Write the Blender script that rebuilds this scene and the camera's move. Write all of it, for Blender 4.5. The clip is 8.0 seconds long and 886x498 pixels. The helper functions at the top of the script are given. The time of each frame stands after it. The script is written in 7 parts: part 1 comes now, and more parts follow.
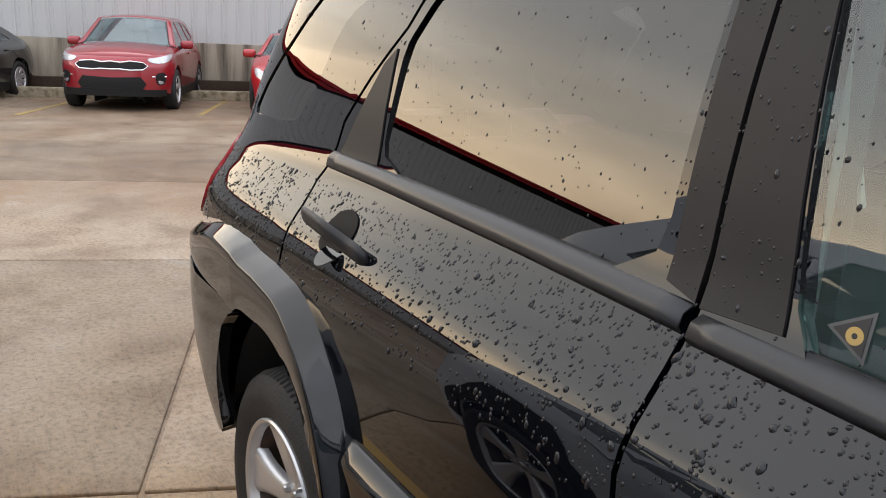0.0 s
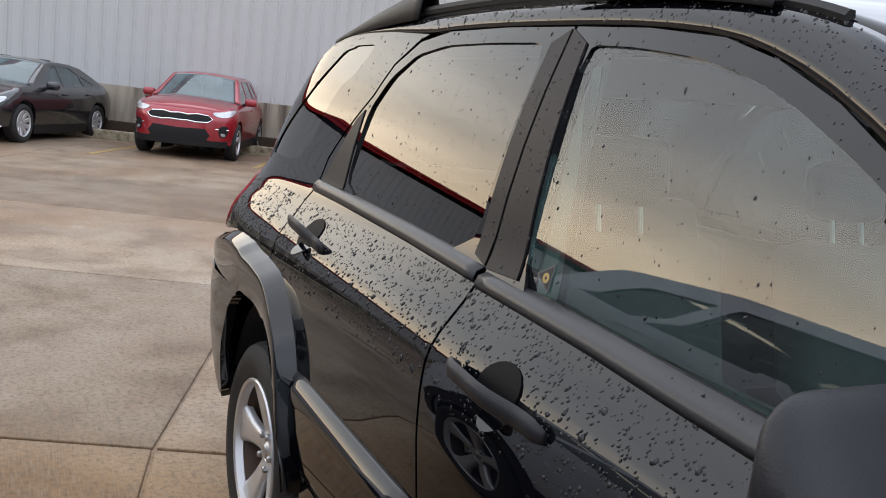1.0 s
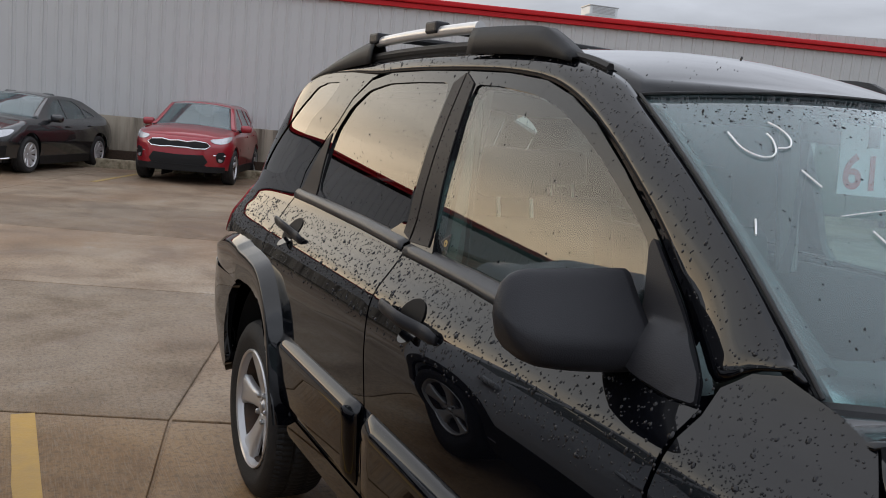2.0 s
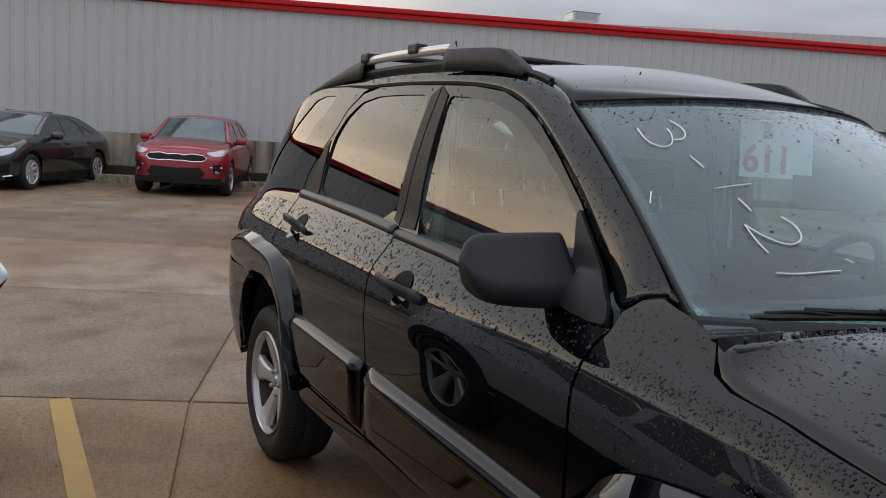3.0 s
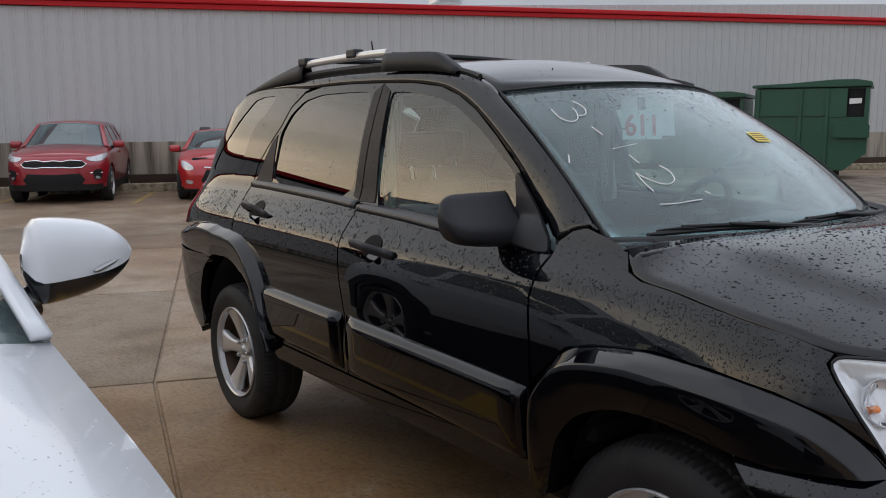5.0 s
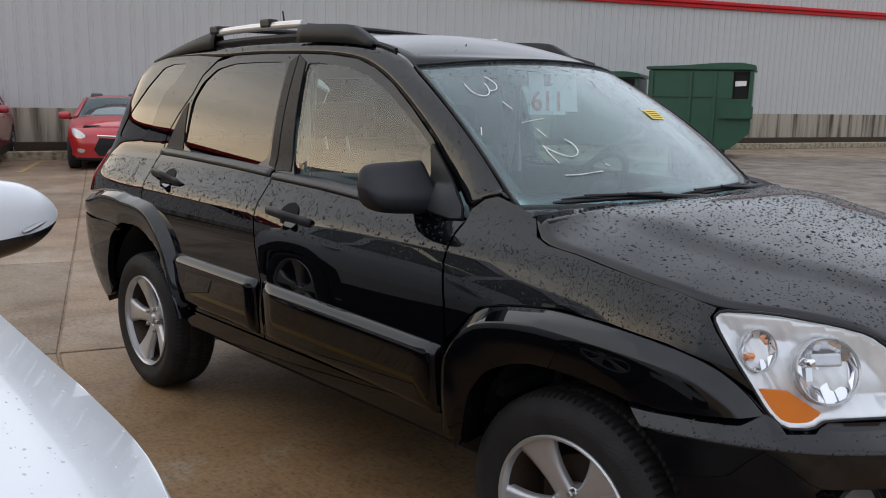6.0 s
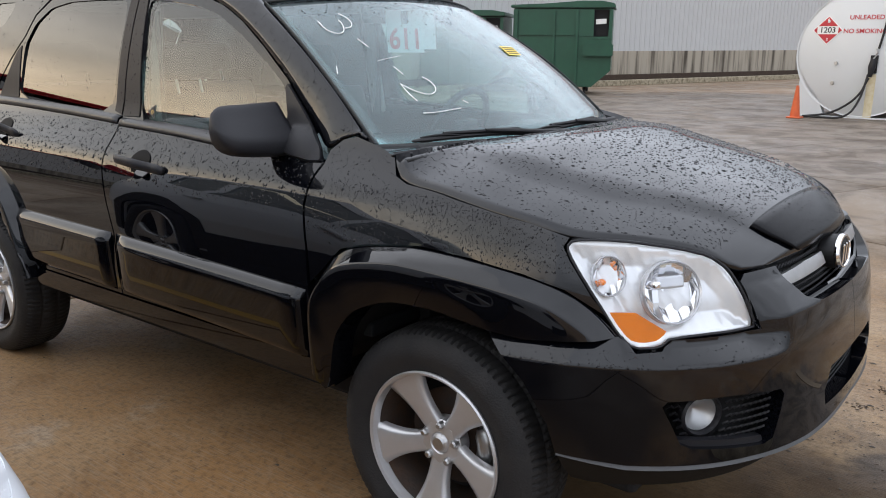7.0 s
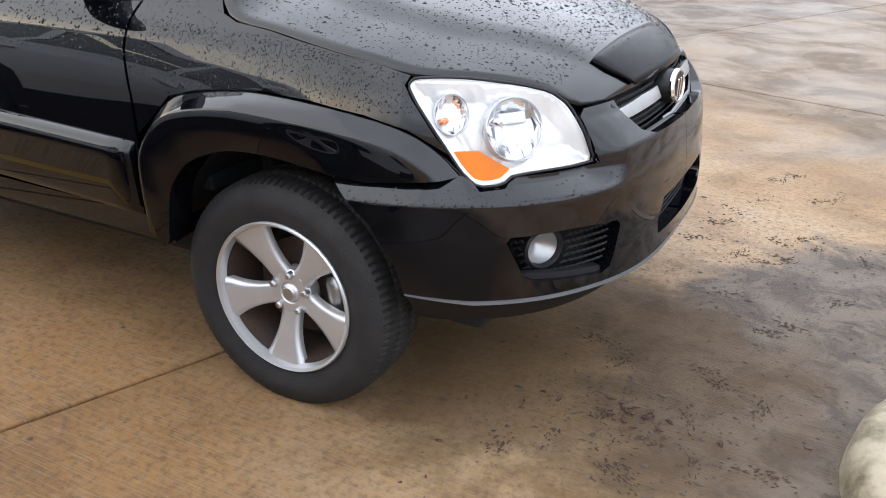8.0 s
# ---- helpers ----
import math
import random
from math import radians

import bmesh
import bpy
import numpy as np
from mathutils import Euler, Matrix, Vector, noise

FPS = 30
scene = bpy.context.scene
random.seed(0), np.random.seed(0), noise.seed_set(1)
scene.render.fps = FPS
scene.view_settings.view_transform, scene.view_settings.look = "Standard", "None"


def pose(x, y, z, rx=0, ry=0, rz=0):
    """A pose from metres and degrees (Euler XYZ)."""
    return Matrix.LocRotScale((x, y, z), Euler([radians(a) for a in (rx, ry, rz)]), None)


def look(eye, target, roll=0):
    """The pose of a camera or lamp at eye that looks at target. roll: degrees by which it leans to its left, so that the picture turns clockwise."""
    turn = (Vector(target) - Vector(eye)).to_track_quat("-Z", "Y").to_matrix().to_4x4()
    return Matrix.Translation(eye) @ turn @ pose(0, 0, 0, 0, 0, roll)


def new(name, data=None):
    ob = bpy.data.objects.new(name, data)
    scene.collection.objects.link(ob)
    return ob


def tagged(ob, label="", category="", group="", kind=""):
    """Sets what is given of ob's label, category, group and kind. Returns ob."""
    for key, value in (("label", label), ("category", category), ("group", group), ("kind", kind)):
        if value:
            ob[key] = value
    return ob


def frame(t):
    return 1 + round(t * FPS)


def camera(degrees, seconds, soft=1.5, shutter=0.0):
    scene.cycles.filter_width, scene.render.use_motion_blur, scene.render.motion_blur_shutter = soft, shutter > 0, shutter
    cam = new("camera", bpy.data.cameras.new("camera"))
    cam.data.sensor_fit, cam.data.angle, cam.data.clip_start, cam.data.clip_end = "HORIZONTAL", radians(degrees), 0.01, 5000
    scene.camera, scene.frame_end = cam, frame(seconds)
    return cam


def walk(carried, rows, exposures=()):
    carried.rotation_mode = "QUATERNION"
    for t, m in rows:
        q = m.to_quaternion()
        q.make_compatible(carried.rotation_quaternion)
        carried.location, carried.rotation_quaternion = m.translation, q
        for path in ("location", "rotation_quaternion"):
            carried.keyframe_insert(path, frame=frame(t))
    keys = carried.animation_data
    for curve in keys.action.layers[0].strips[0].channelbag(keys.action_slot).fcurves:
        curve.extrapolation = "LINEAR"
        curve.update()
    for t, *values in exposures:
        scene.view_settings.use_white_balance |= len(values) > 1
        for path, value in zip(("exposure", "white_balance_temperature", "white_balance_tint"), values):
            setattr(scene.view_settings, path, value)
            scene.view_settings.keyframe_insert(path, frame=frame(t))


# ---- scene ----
cam = camera(56.6, 8.0, soft=1.0)
PATH = [
    (0, (0.337, -1.466, 1.44), (-1.308, -0.443, 0.942), 2.6),
    (0.5, (0.69, -1.504, 1.456), (-0.991, -0.522, 0.997), 4.2),
    (1, (1.035, -1.549, 1.442), (-0.703, -0.616, 1.11), 7.1),
    (1.5, (1.346, -1.684, 1.446), (-0.369, -0.707, 1.12), 5.6),
    (2, (1.698, -1.706, 1.46), (-0.048, -0.772, 1.177), 5.5),
    (2.2, (1.835, -1.678, 1.447), (0.082, -0.753, 1.178), 5.4),
    (3.5, (2.281, -2.064, 1.454), (0.573, -1.059, 1.185), 1.8),
    (4, (2.478, -2.142, 1.452), (0.837, -1.035, 1.169), 1.3),
    (4.2, (2.511, -2.186, 1.454), (0.866, -1.086, 1.168), 1.2),
    (5.3, (2.536, -2.546, 1.455), (1.008, -1.29, 1.156), -0.3),
    (5.5, (2.551, -2.583, 1.452), (1.061, -1.284, 1.15), 0.0),
    (6, (2.592, -2.569, 1.45), (1.177, -1.201, 1.095), 1.2),
    (6.5, (2.609, -2.548, 1.446), (1.267, -1.134, 0.996), 1.0),
    (7, (2.62, -2.537, 1.44), (1.449, -0.99, 0.955), 0.5),
    (7.5, (2.639, -2.512, 1.413), (1.683, -0.897, 0.72), 0.5),
    (8, (2.635, -2.484, 1.394), (1.812, -0.85, 0.586), 1.5),
]
walk(cam, [(t, look(eye, target, roll)) for t, eye, target, roll in PATH], exposures=[(0, 0.78, 6720, 10), (0.5, 0.76, 6520, 10), (1.0, 0.62, 6350, 10), (1.5, 0.18, 6460, 10), (2.0, 0.00, 6550, 10), (3.5, -0.24, 6480, 10), (4.0, -0.18, 6490, 10), (5.5, -0.14, 6500, 10), (6.0, 0.06, 6500, 10), (6.5, 0.30, 6500, 10), (7.0, 0.58, 6500, 10), (7.5, 1.02, 6500, 10), (8, 1.30, 6460, 10)])

# ---- daylight: a low sun behind broken cloud ----
SUN_DIR = Vector((-0.80, -0.55, 0.22)).normalized()


def build_world():
    w = bpy.data.worlds.new("dusk_sky")
    scene.world = w
    w.use_nodes = True
    nt = w.node_tree
    nt.nodes.clear()

    def nd(kind, **kw):
        n = nt.nodes.new(kind)
        for k, v in kw.items():
            n.inputs[k].default_value = v
        return n

    def math_node(op, a, b=None, clamp=False):
        n = nt.nodes.new("ShaderNodeMath")
        n.operation, n.use_clamp = op, clamp
        for i, v in enumerate((a, b)):
            if v is None:
                continue
            if isinstance(v, (int, float)):
                n.inputs[i].default_value = v
            else:
                nt.links.new(v, n.inputs[i])
        return n.outputs[0]

    sky = nt.nodes.new("ShaderNodeTexSky")
    sky.sky_type, sky.sun_disc = "NISHITA", False
    sky.sun_elevation, sky.sun_rotation = math.asin(SUN_DIR.z), math.atan2(SUN_DIR.x, SUN_DIR.y)
    co = nt.nodes.new("ShaderNodeTexCoord")
    sep = nt.nodes.new("ShaderNodeSeparateXYZ")
    nt.links.new(co.outputs["Generated"], sep.inputs[0])
    # clouds lie flat: stretch the pattern towards the horizon
    up = math_node("ADD", math_node("MAXIMUM", sep.outputs[2], 0.0), 0.16)
    comb = nt.nodes.new("ShaderNodeCombineXYZ")
    nt.links.new(math_node("DIVIDE", sep.outputs[0], up), comb.inputs[0])
    nt.links.new(math_node("DIVIDE", sep.outputs[1], up), comb.inputs[1])
    n1 = nd("ShaderNodeTexNoise", Scale=1.1, Detail=7.0, Roughness=0.55, Distortion=0.4)
    nt.links.new(comb.outputs[0], n1.inputs["Vector"])
    # elevation ramp: warm low, cool grey high
    ramp = nt.nodes.new("ShaderNodeValToRGB")
    e = ramp.color_ramp.elements
    e[0].position, e[0].color = 0.0, (35.0, 25.5, 17.5, 1)
    e[1].position, e[1].color = 1.0, (8.2, 8.8, 9.8, 1)
    for p, c in ((0.12, (36.0, 28.2, 19.4, 1)), (0.25, (17.2, 15.6, 13.2, 1)), (0.40, (10.2, 10.5, 10.8, 1)), (0.62, (8.6, 9.0, 10.0, 1))):
        k = ramp.color_ramp.elements.new(p)
        k.color = c
    nt.links.new(math_node("MAXIMUM", sep.outputs[2], 0.0), ramp.inputs[0])
    grey = nt.nodes.new("ShaderNodeRGB")
    grey.outputs[0].default_value = (8.4, 8.9, 10.0, 1)
    dot = nt.nodes.new("ShaderNodeVectorMath")
    dot.operation = "DOT_PRODUCT"
    nt.links.new(co.outputs["Generated"], dot.inputs[0])
    dot.inputs[1].default_value = SUN_DIR
    warm = nt.nodes.new("ShaderNodeMapRange")
    warm.interpolation_type = "SMOOTHSTEP"
    warm.inputs[1].default_value, warm.inputs[2].default_value = 0.36, 0.98
    nt.links.new(dot.outputs["Value"], warm.inputs[0])
    mixw = nt.nodes.new("ShaderNodeMix")
    mixw.data_type = "RGBA"
    nt.links.new(warm.outputs[0], mixw.inputs[0])
    nt.links.new(grey.outputs[0], mixw.inputs[6])
    nt.links.new(ramp.outputs[0], mixw.inputs[7])
    # light and dark of the cloud sheet
    shade = nt.nodes.new("ShaderNodeMapRange")
    shade.inputs[1].default_value, shade.inputs[2].default_value = 0.30, 0.70
    shade.inputs[3].default_value, shade.inputs[4].default_value = 0.74, 1.13
    nt.links.new(n1.outputs["Fac"], shade.inputs[0])
    cloud = nt.nodes.new("ShaderNodeVectorMath")
    cloud.operation = "SCALE"
    nt.links.new(mixw.outputs[2], cloud.inputs[0])
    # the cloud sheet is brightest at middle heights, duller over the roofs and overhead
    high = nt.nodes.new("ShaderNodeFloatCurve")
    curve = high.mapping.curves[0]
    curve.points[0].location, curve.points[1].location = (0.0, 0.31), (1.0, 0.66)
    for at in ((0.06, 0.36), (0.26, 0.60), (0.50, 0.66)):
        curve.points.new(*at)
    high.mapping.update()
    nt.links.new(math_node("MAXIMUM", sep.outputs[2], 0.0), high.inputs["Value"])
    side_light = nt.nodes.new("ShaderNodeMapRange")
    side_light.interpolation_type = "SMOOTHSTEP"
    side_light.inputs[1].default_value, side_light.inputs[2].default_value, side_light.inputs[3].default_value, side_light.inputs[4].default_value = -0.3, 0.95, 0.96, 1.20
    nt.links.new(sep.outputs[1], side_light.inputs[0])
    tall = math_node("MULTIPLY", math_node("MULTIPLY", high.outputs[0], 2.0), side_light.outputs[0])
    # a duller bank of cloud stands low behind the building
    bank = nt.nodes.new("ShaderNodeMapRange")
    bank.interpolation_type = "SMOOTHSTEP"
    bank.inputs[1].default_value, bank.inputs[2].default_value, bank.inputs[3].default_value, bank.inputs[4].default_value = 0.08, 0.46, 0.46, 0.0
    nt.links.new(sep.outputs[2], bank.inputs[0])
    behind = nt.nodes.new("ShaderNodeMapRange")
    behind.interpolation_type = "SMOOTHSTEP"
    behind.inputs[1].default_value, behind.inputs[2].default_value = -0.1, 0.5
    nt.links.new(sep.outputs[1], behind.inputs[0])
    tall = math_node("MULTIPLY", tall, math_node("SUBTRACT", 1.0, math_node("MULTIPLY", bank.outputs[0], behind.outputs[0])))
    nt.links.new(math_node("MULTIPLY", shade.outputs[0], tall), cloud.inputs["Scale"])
    mixc = nt.nodes.new("ShaderNodeMix")
    mixc.data_type = "RGBA"
    mixc.inputs[0].default_value = 0.95
    nt.links.new(sky.outputs[0], mixc.inputs[6])
    nt.links.new(cloud.outputs[0], mixc.inputs[7])
    bg = nd("ShaderNodeBackground", Strength=0.10)
    nt.links.new(mixc.outputs[2], bg.inputs[0])
    out = nt.nodes.new("ShaderNodeOutputWorld")
    nt.links.new(bg.outputs[0], out.inputs[0])


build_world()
sun = new("sun", bpy.data.lights.new("sun", "SUN"))
sun.data.energy, sun.data.angle, sun.data.color = 0.5, radians(130), (1.0, 0.88, 0.72)
sun.matrix_world = look(SUN_DIR * 40, (0, 0, 0))

# ---- materials ----
def material(name, colour, rough=0.5, metal=0.0, coat=0.0, vary=0.15, scale=6.0, bump=0.0, bump_scale=60.0, tint=None, coat_rough=0.03, coat_ior=1.5, spec=0.5, random=0.0, rough_vary=0.0, stretch=None, span=(0.35, 0.75)):
    """A surface with colour varied at two scales, fine relief and uneven gloss."""
    m = bpy.data.materials.new(name)
    m.use_nodes = True
    nt = m.node_tree
    b = nt.nodes["Principled BSDF"]
    b.inputs["Roughness"].default_value, b.inputs["Metallic"].default_value = rough, metal
    b.inputs["Coat Weight"].default_value, b.inputs["Coat Roughness"].default_value = coat, coat_rough
    b.inputs["Specular IOR Level"].default_value = spec
    b.inputs["Coat IOR"].default_value = coat_ior
    co = nt.nodes.new("ShaderNodeTexCoord")
    n1 = nt.nodes.new("ShaderNodeTexNoise")
    n1.inputs["Scale"].default_value, n1.inputs["Detail"].default_value, n1.inputs["Roughness"].default_value = scale, 8, 0.62
    if stretch:
        mp = nt.nodes.new("ShaderNodeMapping")
        mp.inputs["Scale"].default_value = stretch
        nt.links.new(co.outputs["Object"], mp.inputs[0])
        nt.links.new(mp.outputs[0], n1.inputs["Vector"])
    else:
        nt.links.new(co.outputs["Object"], n1.inputs["Vector"])
    mix = nt.nodes.new("ShaderNodeMix")
    mix.data_type = "RGBA"
    c2 = tint or tuple(c * 0.55 for c in colour)
    mix.inputs[6].default_value, mix.inputs[7].default_value = (*colour, 1), (*c2, 1)
    mr = nt.nodes.new("ShaderNodeMapRange")
    mr.inputs[1].default_value, mr.inputs[2].default_value, mr.inputs[3].default_value, mr.inputs[4].default_value = span[0], span[1], 0.0, min(1, vary * 2)
    nt.links.new(n1.outputs["Fac"], mr.inputs[0])
    nt.links.new(mr.outputs[0], mix.inputs[0])
    last = mix.outputs[2]
    if random:
        info = nt.nodes.new("ShaderNodeObjectInfo")
        hsv = nt.nodes.new("ShaderNodeHueSaturation")
        r2 = nt.nodes.new("ShaderNodeMapRange")
        r2.inputs[3].default_value, r2.inputs[4].default_value = 1 - random, 1 + random
        nt.links.new(info.outputs["Random"], r2.inputs[0])
        nt.links.new(r2.outputs[0], hsv.inputs["Value"])
        nt.links.new(last, hsv.inputs["Color"])
        last = hsv.outputs[0]
    nt.links.new(last, b.inputs["Base Color"])
    if rough_vary:
        r3 = nt.nodes.new("ShaderNodeMapRange")
        r3.inputs[1].default_value, r3.inputs[2].default_value = 0.35, 0.68
        r3.inputs[3].default_value, r3.inputs[4].default_value = max(0.03, rough - rough_vary), min(1, rough + rough_vary)
        nt.links.new(n1.outputs["Fac"], r3.inputs[0])
        nt.links.new(r3.outputs[0], b.inputs["Roughness"])
    if bump:
        n2 = nt.nodes.new("ShaderNodeTexNoise")
        n2.inputs["Scale"].default_value, n2.inputs["Detail"].default_value = bump_scale, 6
        nt.links.new(co.outputs["Object"], n2.inputs["Vector"])
        bp = nt.nodes.new("ShaderNodeBump")
        bp.inputs["Strength"].default_value, bp.inputs["Distance"].default_value = bump, 0.01
        nt.links.new(n2.outputs["Fac"], bp.inputs["Height"])
        nt.links.new(bp.outputs[0], b.inputs["Normal"])
    return m


def glass(name, tint, f0=0.04, rough=0.0, haze=0.0):
    """A pane: clear or tinted to look through, glossier towards grazing; the last argument mixes in a pale haze for
    damp and reflected sky.
    """
    m = bpy.data.materials.new(name)
    m.use_nodes = True
    nt = m.node_tree
    nt.nodes.clear()
    tr = nt.nodes.new("ShaderNodeBsdfTransparent")
    tr.inputs[0].default_value = (*tint, 1)
    gl = nt.nodes.new("ShaderNodeBsdfGlossy")
    gl.inputs["Roughness"].default_value = rough
    gl.inputs["Color"].default_value = (1, 1, 1, 1)
    lw = nt.nodes.new("ShaderNodeLayerWeight")
    lw.inputs["Blend"].default_value = 0.5
    pw = nt.nodes.new("ShaderNodeMath")
    pw.operation = "POWER"
    nt.links.new(lw.outputs["Facing"], pw.inputs[0])
    pw.inputs[1].default_value = 4.6
    ma = nt.nodes.new("ShaderNodeMath")
    ma.operation = "MULTIPLY_ADD"
    nt.links.new(pw.outputs[0], ma.inputs[0])
    ma.inputs[1].default_value, ma.inputs[2].default_value = 1 - f0, f0
    mx = nt.nodes.new("ShaderNodeMixShader")
    nt.links.new(ma.outputs[0], mx.inputs[0])
    body = tr.outputs[0]
    # pale diffuse colour, partly in place of the sky's reflection
    if haze:
        df = nt.nodes.new("ShaderNodeBsdfDiffuse")
        df.inputs[0].default_value = (0.52, 0.70, 0.74, 1)
        co = nt.nodes.new("ShaderNodeTexCoord")
        nz = nt.nodes.new("ShaderNodeTexNoise")
        nz.inputs["Scale"].default_value, nz.inputs["Detail"].default_value = 2.2, 5
        nt.links.new(co.outputs["Object"], nz.inputs["Vector"])
        mr = nt.nodes.new("ShaderNodeMapRange")
        mr.inputs[1].default_value, mr.inputs[2].default_value, mr.inputs[3].default_value, mr.inputs[4].default_value = 0.3, 0.7, haze * 0.7, haze * 1.3
        nt.links.new(nz.outputs["Fac"], mr.inputs[0])
        m2 = nt.nodes.new("ShaderNodeMixShader")
        nt.links.new(mr.outputs[0], m2.inputs[0])
        nt.links.new(body, m2.inputs[1])
        nt.links.new(df.outputs[0], m2.inputs[2])
        body = m2.outputs[0]
    nt.links.new(body, mx.inputs[1])
    nt.links.new(gl.outputs[0], mx.inputs[2])
    out = nt.nodes.new("ShaderNodeOutputMaterial")
    nt.links.new(mx.outputs[0], out.inputs[0])
    return m


def concrete_material():
    """Old wet concrete: rust-brown water stains, grey dry patches, fine pits, puddle gloss."""
    m = bpy.data.materials.new("wet_concrete")
    m.use_nodes = True
    nt = m.node_tree
    b = nt.nodes["Principled BSDF"]
    geo = nt.nodes.new("ShaderNodeNewGeometry")

    def noise_node(scale, detail=8, rough=0.6, dist=0.0, stretch=None):
        n = nt.nodes.new("ShaderNodeTexNoise")
        n.inputs["Scale"].default_value, n.inputs["Detail"].default_value, n.inputs["Roughness"].default_value, n.inputs["Distortion"].default_value = scale, detail, rough, dist
        src = geo.outputs["Position"]
        if stretch:
            mp = nt.nodes.new("ShaderNodeMapping")
            mp.inputs["Rotation"].default_value = (0, 0, radians(stretch[0]))
            mp.inputs["Scale"].default_value = stretch[1]
            nt.links.new(src, mp.inputs[0])
            src = mp.outputs[0]
        nt.links.new(src, n.inputs["Vector"])
        return n.outputs["Fac"]

    def ramp(fac, lo, hi, a=0.0, c=1.0):
        r = nt.nodes.new("ShaderNodeMapRange")
        r.interpolation_type = "SMOOTHSTEP"
        r.inputs[1].default_value, r.inputs[2].default_value, r.inputs[3].default_value, r.inputs[4].default_value = lo, hi, a, c
        nt.links.new(fac, r.inputs[0])
        return r.outputs[0]

    def mixc(fac, a, c):
        x = nt.nodes.new("ShaderNodeMix")
        x.data_type = "RGBA"
        nt.links.new(fac, x.inputs[0])
        for i, v in ((6, a), (7, c)):
            if isinstance(v, tuple):
                x.inputs[i].default_value = (*v, 1)
            else:
                nt.links.new(v, x.inputs[i])
        return x.outputs[2]

    big = noise_node(0.32, 6, 0.55, 0.5)
    mid = noise_node(1.7, 9, 0.66, 0.3)
    fine = noise_node(38, 6, 0.7)
    comb = noise_node(9, 4, 0.5, 0.0, (14, (1.0, 22.0, 1.0)))
    base = mixc(ramp(big, 0.40, 0.62), (0.315, 0.222, 0.134), (0.250, 0.143, 0.066))
    base = mixc(ramp(mid, 0.42, 0.70, 0.0, 0.75), base, (0.150, 0.084, 0.040))
    base = mixc(ramp(mid, 0.30, 0.42, 0.55, 0.0), base, (0.35, 0.295, 0.23))
    base = mixc(ramp(fine, 0.42, 0.70, 0.0, 0.60), base, (0.070, 0.052, 0.035))
    base = mixc(ramp(comb, 0.45, 0.68, 0.0, 0.35), base, (0.29, 0.235, 0.175))
    dist = nt.nodes.new("ShaderNodeVectorMath")
    dist.operation = "DISTANCE"
    nt.links.new(geo.outputs["Position"], dist.inputs[0])
    dist.inputs[1].default_value = (3.20, .10, 0)
    spread = nt.nodes.new("ShaderNodeMath")
    spread.operation = "MULTIPLY_ADD"
    nt.links.new(noise_node(2.3, 8, 0.62, 0.8), spread.inputs[0])
    spread.inputs[1].default_value = -1.5
    nt.links.new(dist.outputs["Value"], spread.inputs[2])
    wet = ramp(spread.outputs[0], 0.25, 0.62, 1.0, 0.0)
    base = mixc(wet, base, mixc(ramp(noise_node(6, 8, 0.7, 0.5), 0.42, 0.60), (0.118, 0.092, 0.070), (0.058, 0.044, 0.033)))
    # grey rain-soaked stretch ahead of the car
    ahead = nt.nodes.new("ShaderNodeVectorMath")
    ahead.operation = "DISTANCE"
    nt.links.new(geo.outputs["Position"], ahead.inputs[0])
    ahead.inputs[1].default_value = (2.0, 15.0, 0)
    reach = nt.nodes.new("ShaderNodeMath")
    reach.operation = "MULTIPLY_ADD"
    nt.links.new(noise_node(0.9, 8, 0.62, 0.8), reach.inputs[0])
    reach.inputs[1].default_value = 5.0
    nt.links.new(ahead.outputs["Value"], reach.inputs[2])
    base = mixc(ramp(reach.outputs[0], 13.4, 16.0, 0.82, 0.0), base, mixc(ramp(noise_node(1.3, 9, 0.7, 0.9), 0.42, 0.60), (0.185, 0.150, 0.118), (0.085, 0.068, 0.053)))
    # wet brown under the bumper, with the car's shade painted in
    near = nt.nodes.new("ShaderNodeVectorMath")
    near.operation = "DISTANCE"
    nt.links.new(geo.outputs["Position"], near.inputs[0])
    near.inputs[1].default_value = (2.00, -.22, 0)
    soak_and_shade = nt.nodes.new("ShaderNodeMath")
    soak_and_shade.operation = "MULTIPLY_ADD"
    nt.links.new(noise_node(3.1, 8, 0.62, 0.6), soak_and_shade.inputs[0])
    soak_and_shade.inputs[1].default_value = -1.1
    nt.links.new(near.outputs["Value"], soak_and_shade.inputs[2])
    base = mixc(ramp(soak_and_shade.outputs[0], -0.05, 0.35, 0.65, 0.0), base, (0.075, 0.046, 0.023))
    # unseen concrete darkened between the two noses, so the bumper mirrors black
    dark_patch = nt.nodes.new("ShaderNodeVectorMath")
    dark_patch.operation = "DISTANCE"
    nt.links.new(geo.outputs["Position"], dark_patch.inputs[0])
    dark_patch.inputs[1].default_value = (2.5, -2.3, 0)
    run = nt.nodes.new("ShaderNodeMath")
    run.operation = "MULTIPLY_ADD"
    nt.links.new(noise_node(1.9, 8, 0.62, 0.6), run.inputs[0])
    run.inputs[1].default_value = 0.9
    nt.links.new(dark_patch.outputs["Value"], run.inputs[2])
    base = mixc(ramp(run.outputs[0], 1.25, 1.75, 0.8, 0.0), base, (0.050, 0.040, 0.032))
    info = nt.nodes.new("ShaderNodeObjectInfo")
    hsv = nt.nodes.new("ShaderNodeHueSaturation")
    # the bays under the cars are rust-stained, the drive beyond them stayed greyer
    lane = nt.nodes.new("ShaderNodeVectorMath")
    lane.operation = "DOT_PRODUCT"
    nt.links.new(geo.outputs["Position"], lane.inputs[0])
    lane.inputs[1].default_value = (.9304, -.3665, 0)
